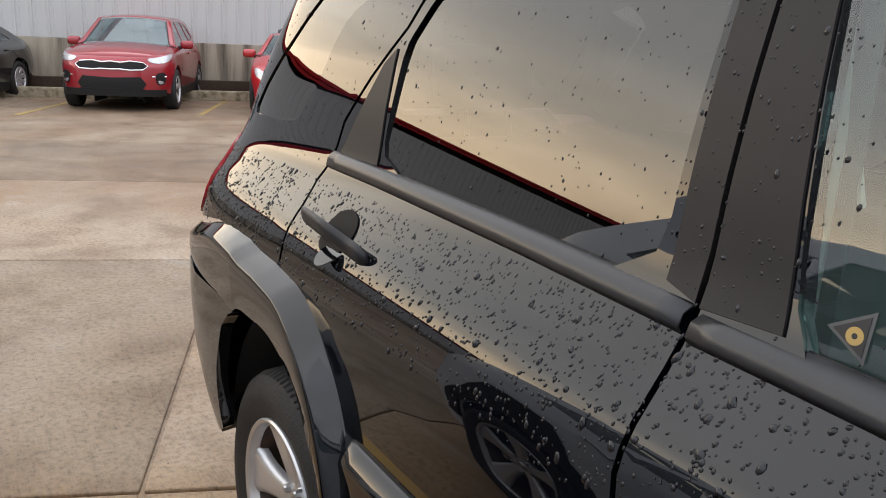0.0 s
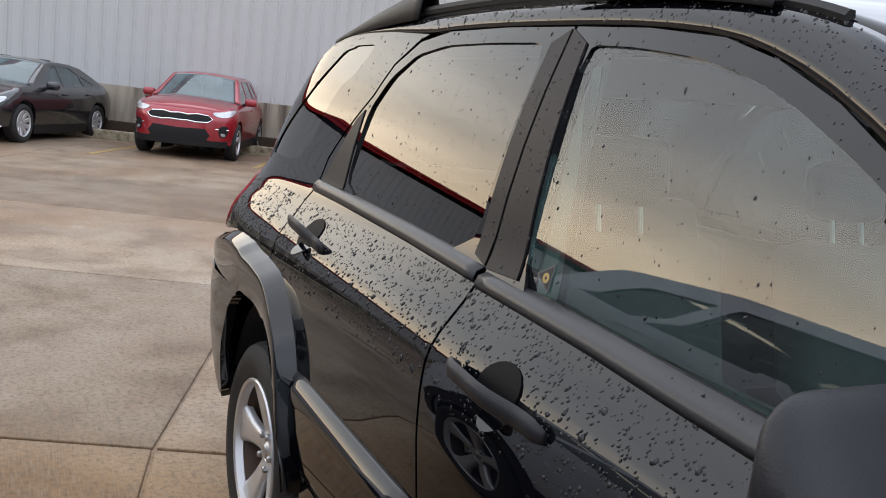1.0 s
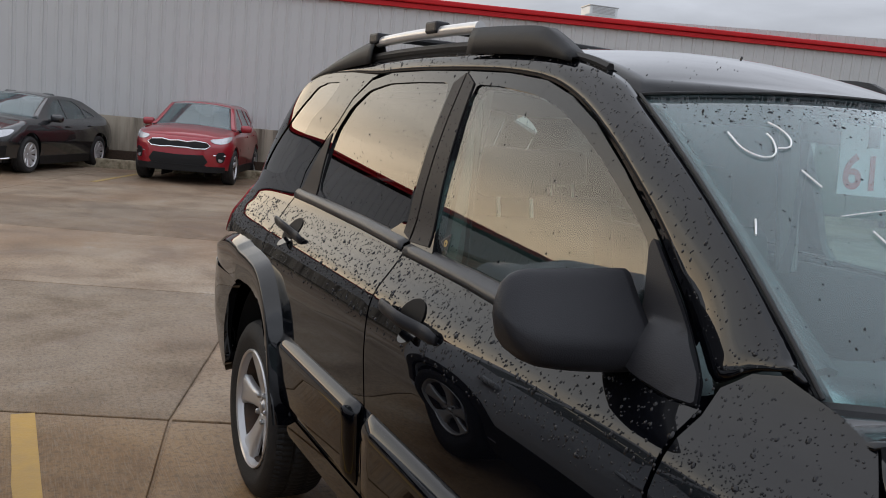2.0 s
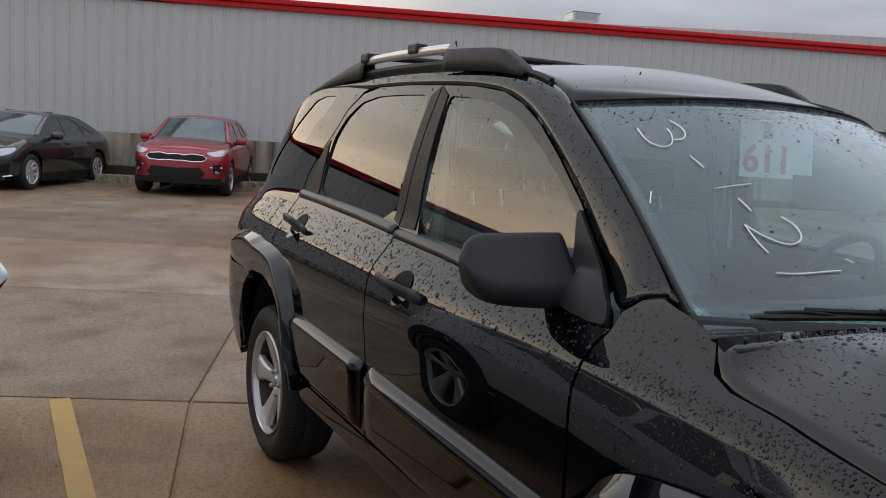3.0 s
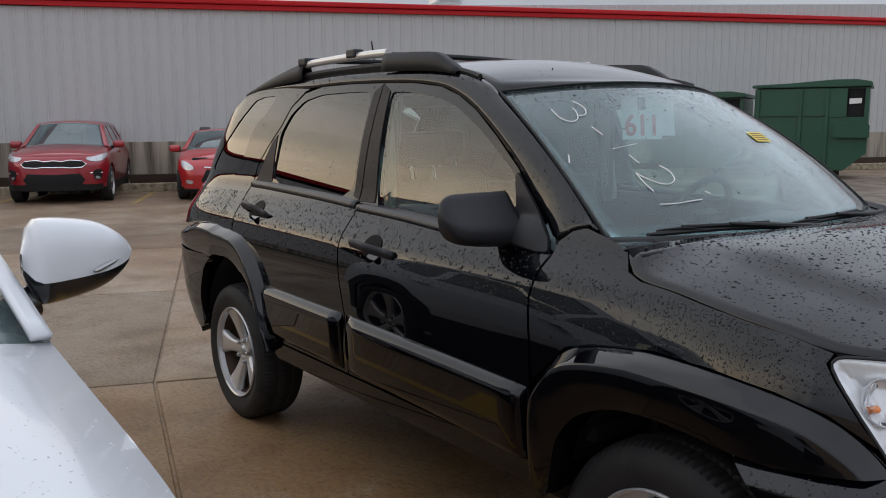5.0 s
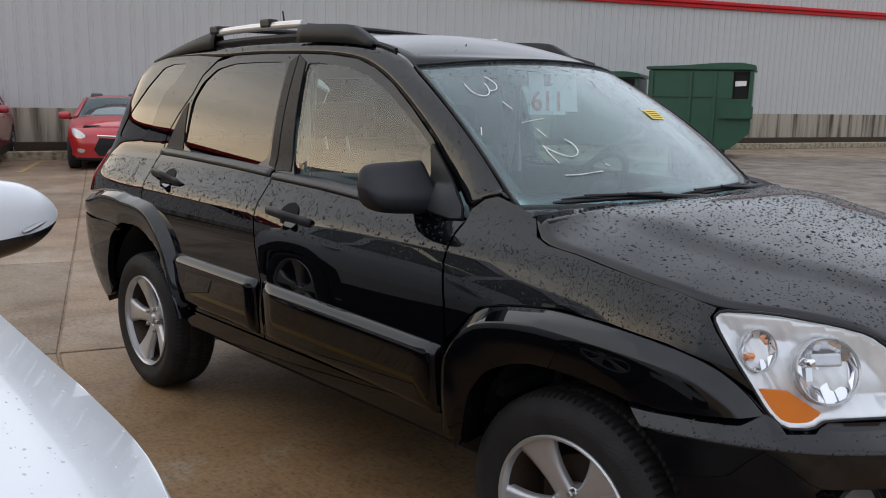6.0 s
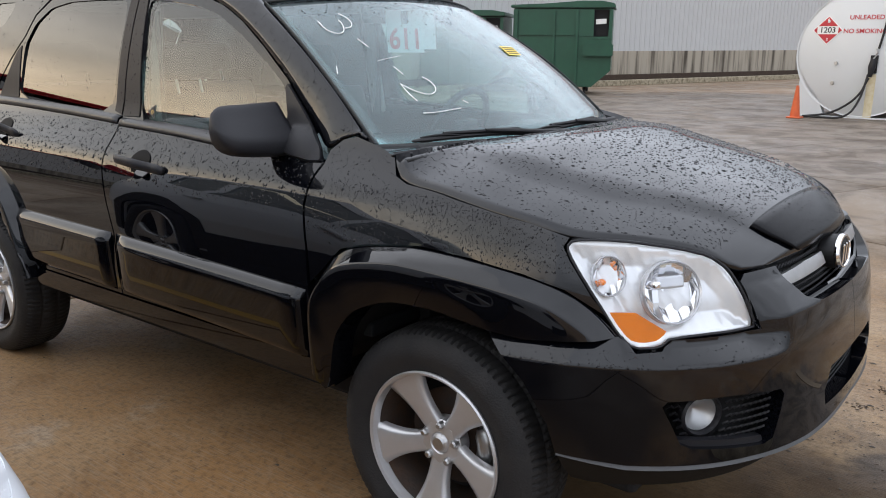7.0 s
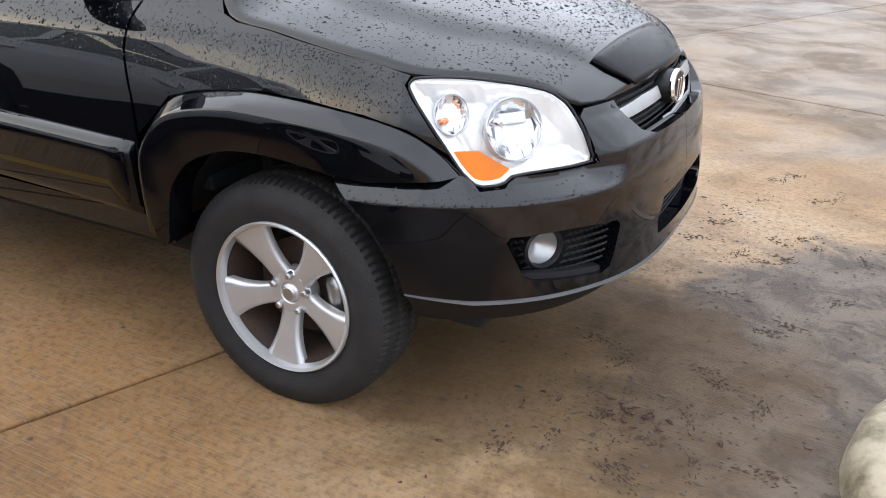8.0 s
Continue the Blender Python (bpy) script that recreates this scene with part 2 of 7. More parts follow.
    fringe = nt.nodes.new("ShaderNodeMath")
    fringe.operation = "MULTIPLY_ADD"
    nt.links.new(big, fringe.inputs[0])
    fringe.inputs[1].default_value = 1.2
    nt.links.new(lane.outputs["Value"], fringe.inputs[2])
    nt.links.new(ramp(fringe.outputs[0], -1.6, -0.7, 0.78, 1.05), hsv.inputs["Saturation"])
    nt.links.new(ramp(info.outputs["Random"], 0, 1, 0.86, 1.14), hsv.inputs["Value"])
    nt.links.new(base, hsv.inputs["Color"])
    nt.links.new(hsv.outputs[0], b.inputs["Base Color"])
    b.inputs["Specular IOR Level"].default_value = 0.09
    nt.links.new(ramp(noise_node(0.8, 7, 0.6, 0.6), 0.38, 0.66, 0.34, 0.70), b.inputs["Roughness"])
    bp = nt.nodes.new("ShaderNodeBump")
    bp.inputs["Strength"].default_value, bp.inputs["Distance"].default_value = 0.35, 0.006
    add = nt.nodes.new("ShaderNodeMath")
    nt.links.new(fine, add.inputs[0])
    nt.links.new(comb, add.inputs[1])
    nt.links.new(add.outputs[0], bp.inputs["Height"])
    nt.links.new(bp.outputs[0], b.inputs["Normal"])
    return m


PAINT_BLACK = material("black_car_paint", (0.0017, 0.0020, 0.0032), 0.4, 0.0, 1.0, 0.3, 3.0, tint=(0.0024, 0.0026, 0.0040), spec=0.0, coat_rough=0.012, coat_ior=1.52)
PAINT_RED = material("red_car_paint", (0.30, 0.012, 0.022), 0.3, 0.25, 1.0, 0.1, 2.0, tint=(0.22, 0.008, 0.015))
PAINT_RED_BRIGHT = material("bright_red_car_paint", (0.42, 0.012, 0.018), 0.3, 0.1, 1.0, 0.1, 2.0)
PAINT_SEDAN = material("black_sedan_paint", (0.010, 0.011, 0.013), 0.25, 0.0, 1.0, 0.2, 2.0)
PAINT_WHITE = material("white_car_paint", (0.66, 0.68, 0.71), 0.35, 0.0, 0.6, 0.06, 3.0, tint=(0.60, 0.62, 0.66), spec=0.3)
PLASTIC = material("black_plastic", (0.015, 0.015, 0.018), 0.45, 0, 0, 0.2, 20, 0.12, 400, spec=0.30)
PLASTIC_MATT = material("matt_black_plastic", (0.009, 0.009, 0.010), 0.55, 0, 0, 0.2, 20, 0.2, 300, spec=0.3)
TRIM_SATIN = material("satin_belt_trim", (0.016, 0.016, 0.018), 0.34, 0, 0, 0.2, 20, 0.05, 300, spec=0.5)
PILLAR_FILM = material("satin_pillar_film", (0.017, 0.015, 0.016), 0.5, 0, 0.0, 0.2, 8, spec=0.22)
# grey for the skirt edge's painted highlight and a sticker's backing
SKIRT_GREY = material("highlight_and_backing_grey", (0.070, 0.072, 0.076), 0.4, 0, 0, 0.25, 14, 0.1, 200)
LAMP_CHROME = material("lamp_chrome", (0.84, 0.85, 0.86), 0.22, 0.35, 0, 0.08, 14, tint=(0.62, 0.63, 0.65))
FRIT = material("black_glass_edge", (0.012, 0.012, 0.014), 0.5, 0, 0, 0.1)
RUBBER = material("tyre_rubber", (0.014, 0.014, 0.015), 0.68, 0, 0, 0.4, 12, 0.25, 160, tint=(0.030, 0.028, 0.027), spec=0.35)
SEAL = material("rubber_seal", (0.008, 0.008, 0.009), 0.6, 0, 0, 0.1)
ALLOY = material("silver_alloy", (0.56, 0.56, 0.57), 0.30, 0.6, 0.3, 0.14, 9, 0.04, 200, tint=(0.38, 0.37, 0.36))
CHROME = material("chrome", (0.86, 0.86, 0.88), 0.07, 1.0, 0, 0.05)
DARK_METAL = material("rusty_dark_metal", (0.06, 0.05, 0.045), 0.6, 0.6, 0, 0.4, 14, 0.2, 90, tint=(0.12, 0.06, 0.03))
STEEL = material("brushed_steel", (0.45, 0.45, 0.45), 0.35, 0.9, 0, 0.2, 20)
REFLECTOR = material("lamp_reflector", (0.60, 0.61, 0.63), 0.22, 0.5, 0.5, 0.3, 22, tint=(0.25, 0.25, 0.27))
AMBER = material("amber_lens", (0.85, 0.22, 0.015), 0.15, 0, 1.0, 0.15, 30)
RED_LENS = material("red_lens", (0.45, 0.012, 0.02), 0.12, 0, 1.0, 0.1, 20)
CABIN_GREY = material("grey_cabin_cloth", (0.085, 0.09, 0.088), 0.85, 0, 0, 0.2, 18)
CABIN_DARK = material("dark_cabin_plastic", (0.030, 0.034, 0.036), 0.7, 0, 0, 0.2, 14)
CABIN_BEIGE = material("pale_trim", (0.26, 0.26, 0.245), 0.7, 0, 0, 0.1, 10)
GLASS_FRONT = glass("clear_green_glass", (0.60, 0.80, 0.75), 0.080, 0.0, 0.0)
GLASS_SCREEN = glass("windscreen_glass", (0.66, 0.85, 0.86), 0.062, 0.0, 0.115)
GLASS_INNER = glass("glass_inner_face", (0.97, 0.98, 0.98), 0.0)
GLASS_TINT = glass("privacy_glass", (0.07, 0.07, 0.07), 0.075)
GLASS_LAMP = glass("lamp_glass", (0.95, 0.96, 0.97), 0.03)
GLASS_FAR = glass("far_car_glass", (0.50, 0.56, 0.57), 0.06, 0.0, 0.09)
WATER_CLEAR = material("clear_water_drop", (0.55, 0.56, 0.58), 0.05, 0, 0, 0.1, spec=0.4)
WATER = material("water_drop", (0.012, 0.012, 0.014), 0.04, 0, 0, 0.1, spec=0.35)
WALL_STEEL = material("pale_steel_cladding", (0.50, 0.50, 0.495), 0.42, 0, 0, 0.10, 0.6, tint=(0.42, 0.42, 0.41))
FASCIA_RED = material("red_fascia_paint", (0.52, 0.013, 0.018), 0.5, 0, 0.0, 0.15, 1.5, spec=0.25)
BASE_CONCRETE = material("stained_concrete", (0.37, 0.325, 0.255), 0.85, 0, 0, 0.48, 1.9, 0.3, 30, tint=(0.050, 0.038, 0.026), stretch=(1.0, 1.7, 0.09), span=(0.46, 0.66))
CURB_CONCRETE = material("curb_concrete", (0.36, 0.31, 0.22), 0.85, 0, 0, 0.5, 9.0, 0.8, 28, tint=(0.13, 0.105, 0.06), span=(0.42, 0.66))
YELLOW_LINE = material("worn_yellow_paint", (0.48, 0.27, 0.03), 0.5, 0, 0, 0.35, 7, 0.2, 60, tint=(0.33, 0.20, 0.06))
FAINT_LINE = material("faint_yellow_paint", (0.200, 0.148, 0.088), 0.6, 0, 0, 0.6, 5, 0.1, 60, tint=(0.24, 0.17, 0.10))
FADED_LINE = material("faded_yellow_paint", (0.42, 0.28, 0.07), 0.6, 0, 0, 0.5, 4, 0.1, 60, tint=(0.24, 0.17, 0.09))
SKIP_GREEN = material("green_skip_paint", (0.012, 0.075, 0.040), 0.42, 0, 0.1, 0.3, 2.5, 0.1, 40, tint=(0.008, 0.045, 0.025))
RECESS = material("deep_black_recess", (0.004, 0.004, 0.005), 0.5, spec=0.06)
BLACK_INSIDE = material("dark_inside", (0.010, 0.010, 0.011), 0.9)
TANK_WHITE = material("white_tank_paint", (0.59, 0.61, 0.62), 0.45, 0, 0.1, 0.12, 1.5, tint=(0.50, 0.51, 0.50))
RUST_STREAK = material("rust_streak", (0.52, 0.44, 0.26), 0.6, 0, 0, 0.4, 8, tint=(0.66, 0.62, 0.50))
SIGN_RED = material("sign_red", (0.50, 0.03, 0.04), 0.5, 0, 0, 0.15, 10)
SIGN_BLUE = material("sign_blue", (0.02, 0.10, 0.48), 0.5, 0, 0, 0.15, 10)
SIGN_YELLOW = material("sign_yellow", (0.80, 0.58, 0.02), 0.5, 0, 0, 0.15, 10)
PAPER = material("white_paper", (0.80, 0.80, 0.78), 0.7, 0, 0, 0.06, 20)
TAG_RED = material("red_print", (0.62, 0.09, 0.08), 0.6, 0, 0, 0.1, 20)
STICKER = material("yellow_sticker", (0.85, 0.62, 0.06), 0.5, 0, 0, 0.1, 20)
INK = material("dark_ink", (0.02, 0.02, 0.02), 0.6)
CHALK = material("white_marker", (0.85, 0.86, 0.86), 0.6, 0, 0, 0.1, 40)
CONE_ORANGE = material("cone_orange", (0.62, 0.11, 0.025), 0.5, 0, 0, 0.25, 6)
POST_BLUE = material("blue_post_paint", (0.02, 0.10, 0.42), 0.45, 0, 0.1, 0.2, 6)
LEAF = material("dead_leaf", (0.060, 0.026, 0.016), 0.8, 0, 0, 0.3, 12, random=0.4)
MUD = material("dark_mud", (0.042, 0.030, 0.022), 0.8, 0, 0, 0.5, 30, 0.3, 120, tint=(0.085, 0.055, 0.038), spec=0.2)
GRIT = material("wet_grit", (0.055, 0.042, 0.031), 0.7, 0, 0, 0.4, 12, random=0.4)
CONCRETE = concrete_material()

# ---- the outer skin of the sport utility car: u runs along the flank and round the corners, z up
def smooth_table(points, lo, hi, blur):
    zs = np.linspace(lo, hi, 600)
    v = np.interp(zs, [p[0] for p in points], [p[1] for p in points])
    k = max(3, int(blur / (hi - lo) * 600) | 1)
    pad = np.concatenate([np.full(k, v[0]), v, np.full(k, v[-1])])
    sm = np.convolve(pad, np.ones(k) / k, "same")[k:-k]
    sm = np.convolve(np.concatenate([np.full(k, sm[0]), sm, np.full(k, sm[-1])]), np.ones(k) / k, "same")[k:-k]
    return lambda z: float(np.interp(z, zs, sm))

half_width = smooth_table([(0, .83), (.2, .84), (.45, .882), (.6, .893), (.75, .892), (.88, .886), (.945, .878), (1.02, .859), (1.05, .840), (1.085, .811), (1.15, .768), (1.2, .748), (1.3, .729), (1.4, .704), (1.5, .672), (1.63, .622), (1.9, .50)], 0, 1.9, .030)
front_x = smooth_table([(0, 2.0), (.2, 2.07), (.3, 2.13), (.42, 2.165), (.55, 2.165), (.7, 2.150), (.85, 2.120), (.95, 2.06), (1.0, 2.00), (1.05, 1.89), (1.1, 1.75), (1.3, 1.5), (1.9, 1.4)], 0, 1.9, .05)
rear_x = smooth_table([(0, 1.84), (.3, 1.87), (.42, 1.93), (.5, 2.02), (.6, 2.085), (.72, 2.13), (.9, 2.135), (1.15, 2.10), (1.3, 2.03), (1.6, 1.84), (1.7, 1.76), (1.9, 1.6)], 0, 1.9, .05)
PHI = np.linspace(0, math.pi / 2, 400)

def arc_table(n, w, l):
    y, x = w * np.cos(PHI) ** (2 / n), l * np.sin(PHI) ** (2 / n)
    return np.concatenate([[0], np.cumsum(np.hypot(np.diff(x), np.diff(y)))])

NF, NR = 2.85, 6.5
ARC_F, ARC_R = arc_table(NF, .88, .86), arc_table(NR, .87, .86)
U_FRONT, U_REAR = 1.3 + ARC_F[-1], -1.3 - ARC_R[-1]

def swell(u, z):
    """The front wings stand out over the wheels and lean in towards the bonnet."""
    k = min(1, max(0, (1.065 - z) / .18))
    return .022 * math.exp(-((u - 1.32) / .38) ** 2) * k


def skin0(u, z):
    w = half_width(z) + swell(u, z)
    if u > 1.3:
        p = float(np.interp(u - 1.3, ARC_F, PHI))
        return 1.3 + (front_x(z) - 1.3) * math.sin(p) ** (2 / NF), -w * max(0, math.cos(p)) ** (2 / NF), z
    if u < -1.3:
        p = float(np.interp(-1.3 - u, ARC_R, PHI))
        return -1.3 - (rear_x(z) - 1.3) * math.sin(p) ** (2 / NR), -w * max(0, math.cos(p)) ** (2 / NR), z
    return u, -w, z


# ---- modelling tools ----
def mesh_part(name, verts, faces, mat, parent=None, label="", smooth=True, flat_from=None):
    me = bpy.data.meshes.new(name)
    me.from_pydata([tuple(v) for v in verts], [], faces)
    me.validate()
    me.materials.append(mat)
    flags = [smooth if flat_from is None or i < flat_from else False for i in range(len(me.polygons))]
    me.polygons.foreach_set("use_smooth", flags)
    ob = new(name, me)
    if parent is not None:
        ob.parent = parent
    if label:
        tagged(ob, label)
    return ob


def part(name, bm, mat, parent=None, label="", smooth=False):
    me = bpy.data.meshes.new(name)
    bmesh.ops.recalc_face_normals(bm, faces=bm.faces[:])
    bm.to_mesh(me)
    bm.free()
    me.materials.append(mat)
    if smooth:
        me.polygons.foreach_set("use_smooth", [True] * len(me.polygons))
        me.set_sharp_from_angle(angle=radians(38))
    ob = new(name, me)
    if parent is not None:
        ob.parent = parent
    if label:
        tagged(ob, label)
    return ob


def thing(name, label, category, m=None, group="", kind=""):
    ob = new(name)
    ob.empty_display_size = 0.2
    if m is not None:
        ob.matrix_world = m
    return tagged(ob, label, category, group, kind)


def box_bm(sx, sy, sz, bevel=0.01, at=(0, 0, 0), segs=2, bm=None):
    bm = bm or bmesh.new()
    r = bmesh.ops.create_cube(bm, size=1, matrix=Matrix.Translation(at) @ Matrix.Diagonal((sx, sy, sz, 1)))
    if bevel:
        vs = set(r["verts"])
        es = [e for e in bm.edges if e.verts[0] in vs and e.verts[1] in vs]
        bmesh.ops.bevel(bm, geom=es, offset=bevel, segments=segs, affect="EDGES", profile=0.5)
    return bm


def tube_bm(points, radius, sides=8, bm=None, closed=False):
    """A round tube along points; radius a number or one for each point."""
    bm = bm or bmesh.new()
    pts = [Vector(p) for p in points]
    rs = radius if isinstance(radius, (list, tuple)) else [radius] * len(pts)
    rings = []
    for i, p in enumerate(pts):
        a = pts[max(0, i - 1)] if not closed else pts[i - 1]
        c = pts[min(len(pts) - 1, i + 1)] if not closed else pts[(i + 1) % len(pts)]
        d = (c - a).normalized()
        ref = Vector((0, 0, 1)) if abs(d.z) < 0.9 else Vector((1, 0, 0))
        s = d.cross(ref).normalized()
        t = s.cross(d)
        rings.append([bm.verts.new(p + (s * math.cos(k * math.tau / sides) + t * math.sin(k * math.tau / sides)) * rs[i]) for k in range(sides)])
    n = len(rings)
    for i in range(n if closed else n - 1):
        a, c = rings[i], rings[(i + 1) % n]
        for k in range(sides):
            bm.faces.new((a[k], a[(k + 1) % sides], c[(k + 1) % sides], c[k]))
    if not closed:
        bm.faces.new(rings[0][::-1])
        bm.faces.new(rings[-1])
    return bm


def revolve(profile, segs, axis="y", centre=(0, 0, 0), bm=None, cap=False):
    """Turns (radius, along) pairs round an axis."""
    bm = bm or bmesh.new()
    rings = []
    for k in range(segs):
        a = k * math.tau / segs
        ring = []
        for r, l in profile:
            if axis == "y":
                v = (r * math.cos(a), l, r * math.sin(a))
            elif axis == "z":
                v = (r * math.cos(a), r * math.sin(a), l)
            else:
                v = (l, r * math.cos(a), r * math.sin(a))
            ring.append(bm.verts.new(Vector(v) + Vector(centre)))
        rings.append(ring)
    for k in range(segs):
        a, c = rings[k], rings[(k + 1) % segs]
        for i in range(len(profile) - 1):
            bm.faces.new((a[i], a[i + 1], c[i + 1], c[i]))
    if cap:
        bm.faces.new([r[0] for r in rings][::-1])
        bm.faces.new([r[-1] for r in rings])
    return bm


def loft(rows, flip=False):
    """Verts and faces of a grid from rows of points."""
    n = len(rows[0])
    verts = [p for r in rows for p in r]
    faces = []
    for i in range(len(rows) - 1):
        for j in range(n - 1):
            f = (i * n + j, i * n + j + 1, (i + 1) * n + j + 1, (i + 1) * n + j)
            faces.append(f[::-1] if flip else f)
    return verts, faces


def thicken(verts, faces, depth, direction=None):
    """Adds a back and a rim to a sheet, so that it is a solid shell."""
    vs = [Vector(v) for v in verts]
    nrm = [Vector() for _ in vs]
    for f in faces:
        a, b, c = vs[f[0]], vs[f[1]], vs[f[2]]
        k = (b - a).cross(c - a)
        for i in f:
            nrm[i] += k
    back = [v - (direction or n.normalized()) * depth for v, n in zip(vs, nrm)]
    m = len(vs)
    count = {}
    for f in faces:
        for i in range(len(f)):
            e = (f[i], f[(i + 1) % len(f)])
            count[e] = count.get(e, 0) + 1
    rim = [(b, a, a + m, b + m) for (a, b) in count if (b, a) not in count]
    return vs + back, list(faces) + [tuple(i + m for i in f[::-1]) for f in faces] + rim


def resample(points, n):
    p = np.array(points, float)
    s = np.concatenate([[0], np.cumsum(np.linalg.norm(np.diff(p, axis=0), axis=1))])
    t = np.linspace(0, s[-1], n)
    return [tuple(float(np.interp(k, s, p[:, i])) for i in range(p.shape[1])) for k in t]


def rounded(points, times=2, closed=True, ratio=0.25):
    """Cuts the corners of a line (Chaikin)."""
    pts = [tuple(p) for p in points]
    for _ in range(times):
        out = []
        n = len(pts)
        for i in range(n if closed else n - 1):
            a, b = pts[i], pts[(i + 1) % n]
            out.append(tuple(x + (y - x) * ratio for x, y in zip(a, b)))
            out.append(tuple(x + (y - x) * (1 - ratio) for x, y in zip(a, b)))
        pts = out if closed else [pts[0]] + out + [pts[-1]]
    return pts


def inside(poly, x, y):
    hit, j = False, len(poly) - 1
    for i in range(len(poly)):
        (xi, yi), (xj, yj) = poly[i], poly[j]
        if (yi > y) != (yj > y) and x < (xj - xi) * (y - yi) / (yj - yi) + xi:
            hit = not hit
        j = i
    return hit


def fill(outline, holes=(), step=0.035):
    """Triangles over a flat outline with holes, with points between for a curved surface."""
    from mathutils.geometry import delaunay_2d_cdt
    pts, edges = [], []
    loops = [outline, *holes]
    dense = []
    for lp in loops:
        d = []
        for i in range(len(lp)):
            (x0, y0), (x1, y1) = lp[i], lp[(i + 1) % len(lp)]
            k = max(1, math.ceil(math.hypot(x1 - x0, y1 - y0) / step))
            d += [(x0 + (x1 - x0) * j / k, y0 + (y1 - y0) * j / k) for j in range(k)]
        dense.append(d)
        a = len(pts)
        pts += d
        edges += [(a + i, a + (i + 1) % len(d)) for i in range(len(d))]
    edge_pts = np.array(pts)
    xs, ys = [p[0] for p in outline], [p[1] for p in outline]
    row, y = 0, min(ys) + step * 0.5
    while y < max(ys):
        x = min(xs) + step * (0.5 if row % 2 else 1.0)
        while x < max(xs):
            if inside(outline, x, y) and not any(inside(h, x, y) for h in holes) and np.min(np.hypot(edge_pts[:, 0] - x, edge_pts[:, 1] - y)) > step * 0.5:
                pts.append((x, y))
            x += step
        y += step * 0.87
        row += 1
    vs, es, fs, *_ = delaunay_2d_cdt([Vector(p) for p in pts], edges, [], 0, 1e-6)
    out = []
    for f in fs:
        cx, cy = sum(vs[i].x for i in f) / len(f), sum(vs[i].y for i in f) / len(f)
        if inside(outline, cx, cy) and not any(inside(h, cx, cy) for h in holes):
            a, b, c = (vs[i] for i in f[:3])
            out.append(tuple(f) if (b - a).cross(c - a) > 0 else tuple(f[::-1]))
    return [(v.x, v.y) for v in vs], out


class Skin:
    """A car's outer skin: maps (u, z, out) to a place; side -1 is its own right, +1 its left."""

    def __init__(self, at):
        self.at = at

    def place(self, u, z, out=0.0):
        p = Vector(self.at(u, z))
        if out == 0:
            return p
        e = 0.004
        du = Vector(self.at(u + e, z)) - Vector(self.at(u - e, z))
        dz = Vector(self.at(u, z + e)) - Vector(self.at(u, z - e))
        n = du.cross(dz)
        if n.length < 1e-9:
            n = Vector((1, 0, 0))
        n.normalize()
        return p + n * out

    def panel(self, name, outline, mat, parent, holes=(), out=0.0, step=0.035, depth=0.02, side=-1, label="", lip=0.003):
        """A sheet-metal panel over an outline in (u, z), with turned-in edges."""
        vs, fs = fill(outline, holes, step)
        level = out if callable(out) else (lambda u, z: out)
        verts = [self.place(u, z, level(u, z)) for u, z in vs]
        faces = list(fs)
        top = len(faces)
        count = set()
        for f in fs:
            for i in range(3):
                count.add((f[i], f[(i + 1) % 3]))
        ring = [(a, b) for a, b in count if (b, a) not in count]
        idx = {}
        for a, b in ring:
            for i in (a, b):
                if i not in idx:
                    u, z = vs[i]
                    idx[i] = len(verts)
                    verts += [verts[i].copy(), self.place(u, z, level(u, z) - lip), self.place(u, z, level(u, z) - depth)]
        for a, b in ring:
            for k in range(2):
                faces.append((idx[b] + k, idx[a] + k, idx[a] + k + 1, idx[b] + k + 1))
        if side > 0:
            verts = [Vector((v.x, -v.y, v.z)) for v in verts]
            faces = [f[::-1] for f in faces]
        ob = mesh_part(name, verts, faces, mat, parent, label, True, top)
        e, nrm = .003, []
        for u, z in vs:
            if callable(out):
                n = (self.place(u + e, z, level(u + e, z)) - self.place(u - e, z, level(u - e, z))).cross(self.place(u, z + e, level(u, z + e)) - self.place(u, z - e, level(u, z - e)))
            else:
                n = self.place(u, z, 1.0) - self.place(u, z, 0.0)
            n = n.normalized() if n.length > 1e-9 else Vector((1, 0, 0))
            nrm.append((n.x, -n.y if side > 0 else n.y, n.z))
        nrm += [(0, 0, 0)] * (len(verts) - len(vs))
        if len(nrm) == len(ob.data.vertices):
            ob.data.normals_split_custom_set_from_vertices(nrm)
        return ob


def text_mesh(name, body, size, mat, parent, m, extrude=0.0006, label=""):
    cu = bpy.data.curves.new(name, "FONT")
    cu.body, cu.size, cu.extrude, cu.align_x, cu.align_y = body, size, extrude, "CENTER", "CENTER"
    cu.offset = size * .018
    tmp = bpy.data.objects.new(name, cu)
    scene.collection.objects.link(tmp)
    bpy.context.view_layer.update()
    me = bpy.data.meshes.new_from_object(tmp.evaluated_get(bpy.context.evaluated_depsgraph_get()))
    bpy.data.objects.remove(tmp)
    me.materials.clear()
    me.materials.append(mat)
    ob = new(name, me)
    ob.parent = parent
    ob.matrix_basis = m
    if label:
        tagged(ob, label)
    return ob


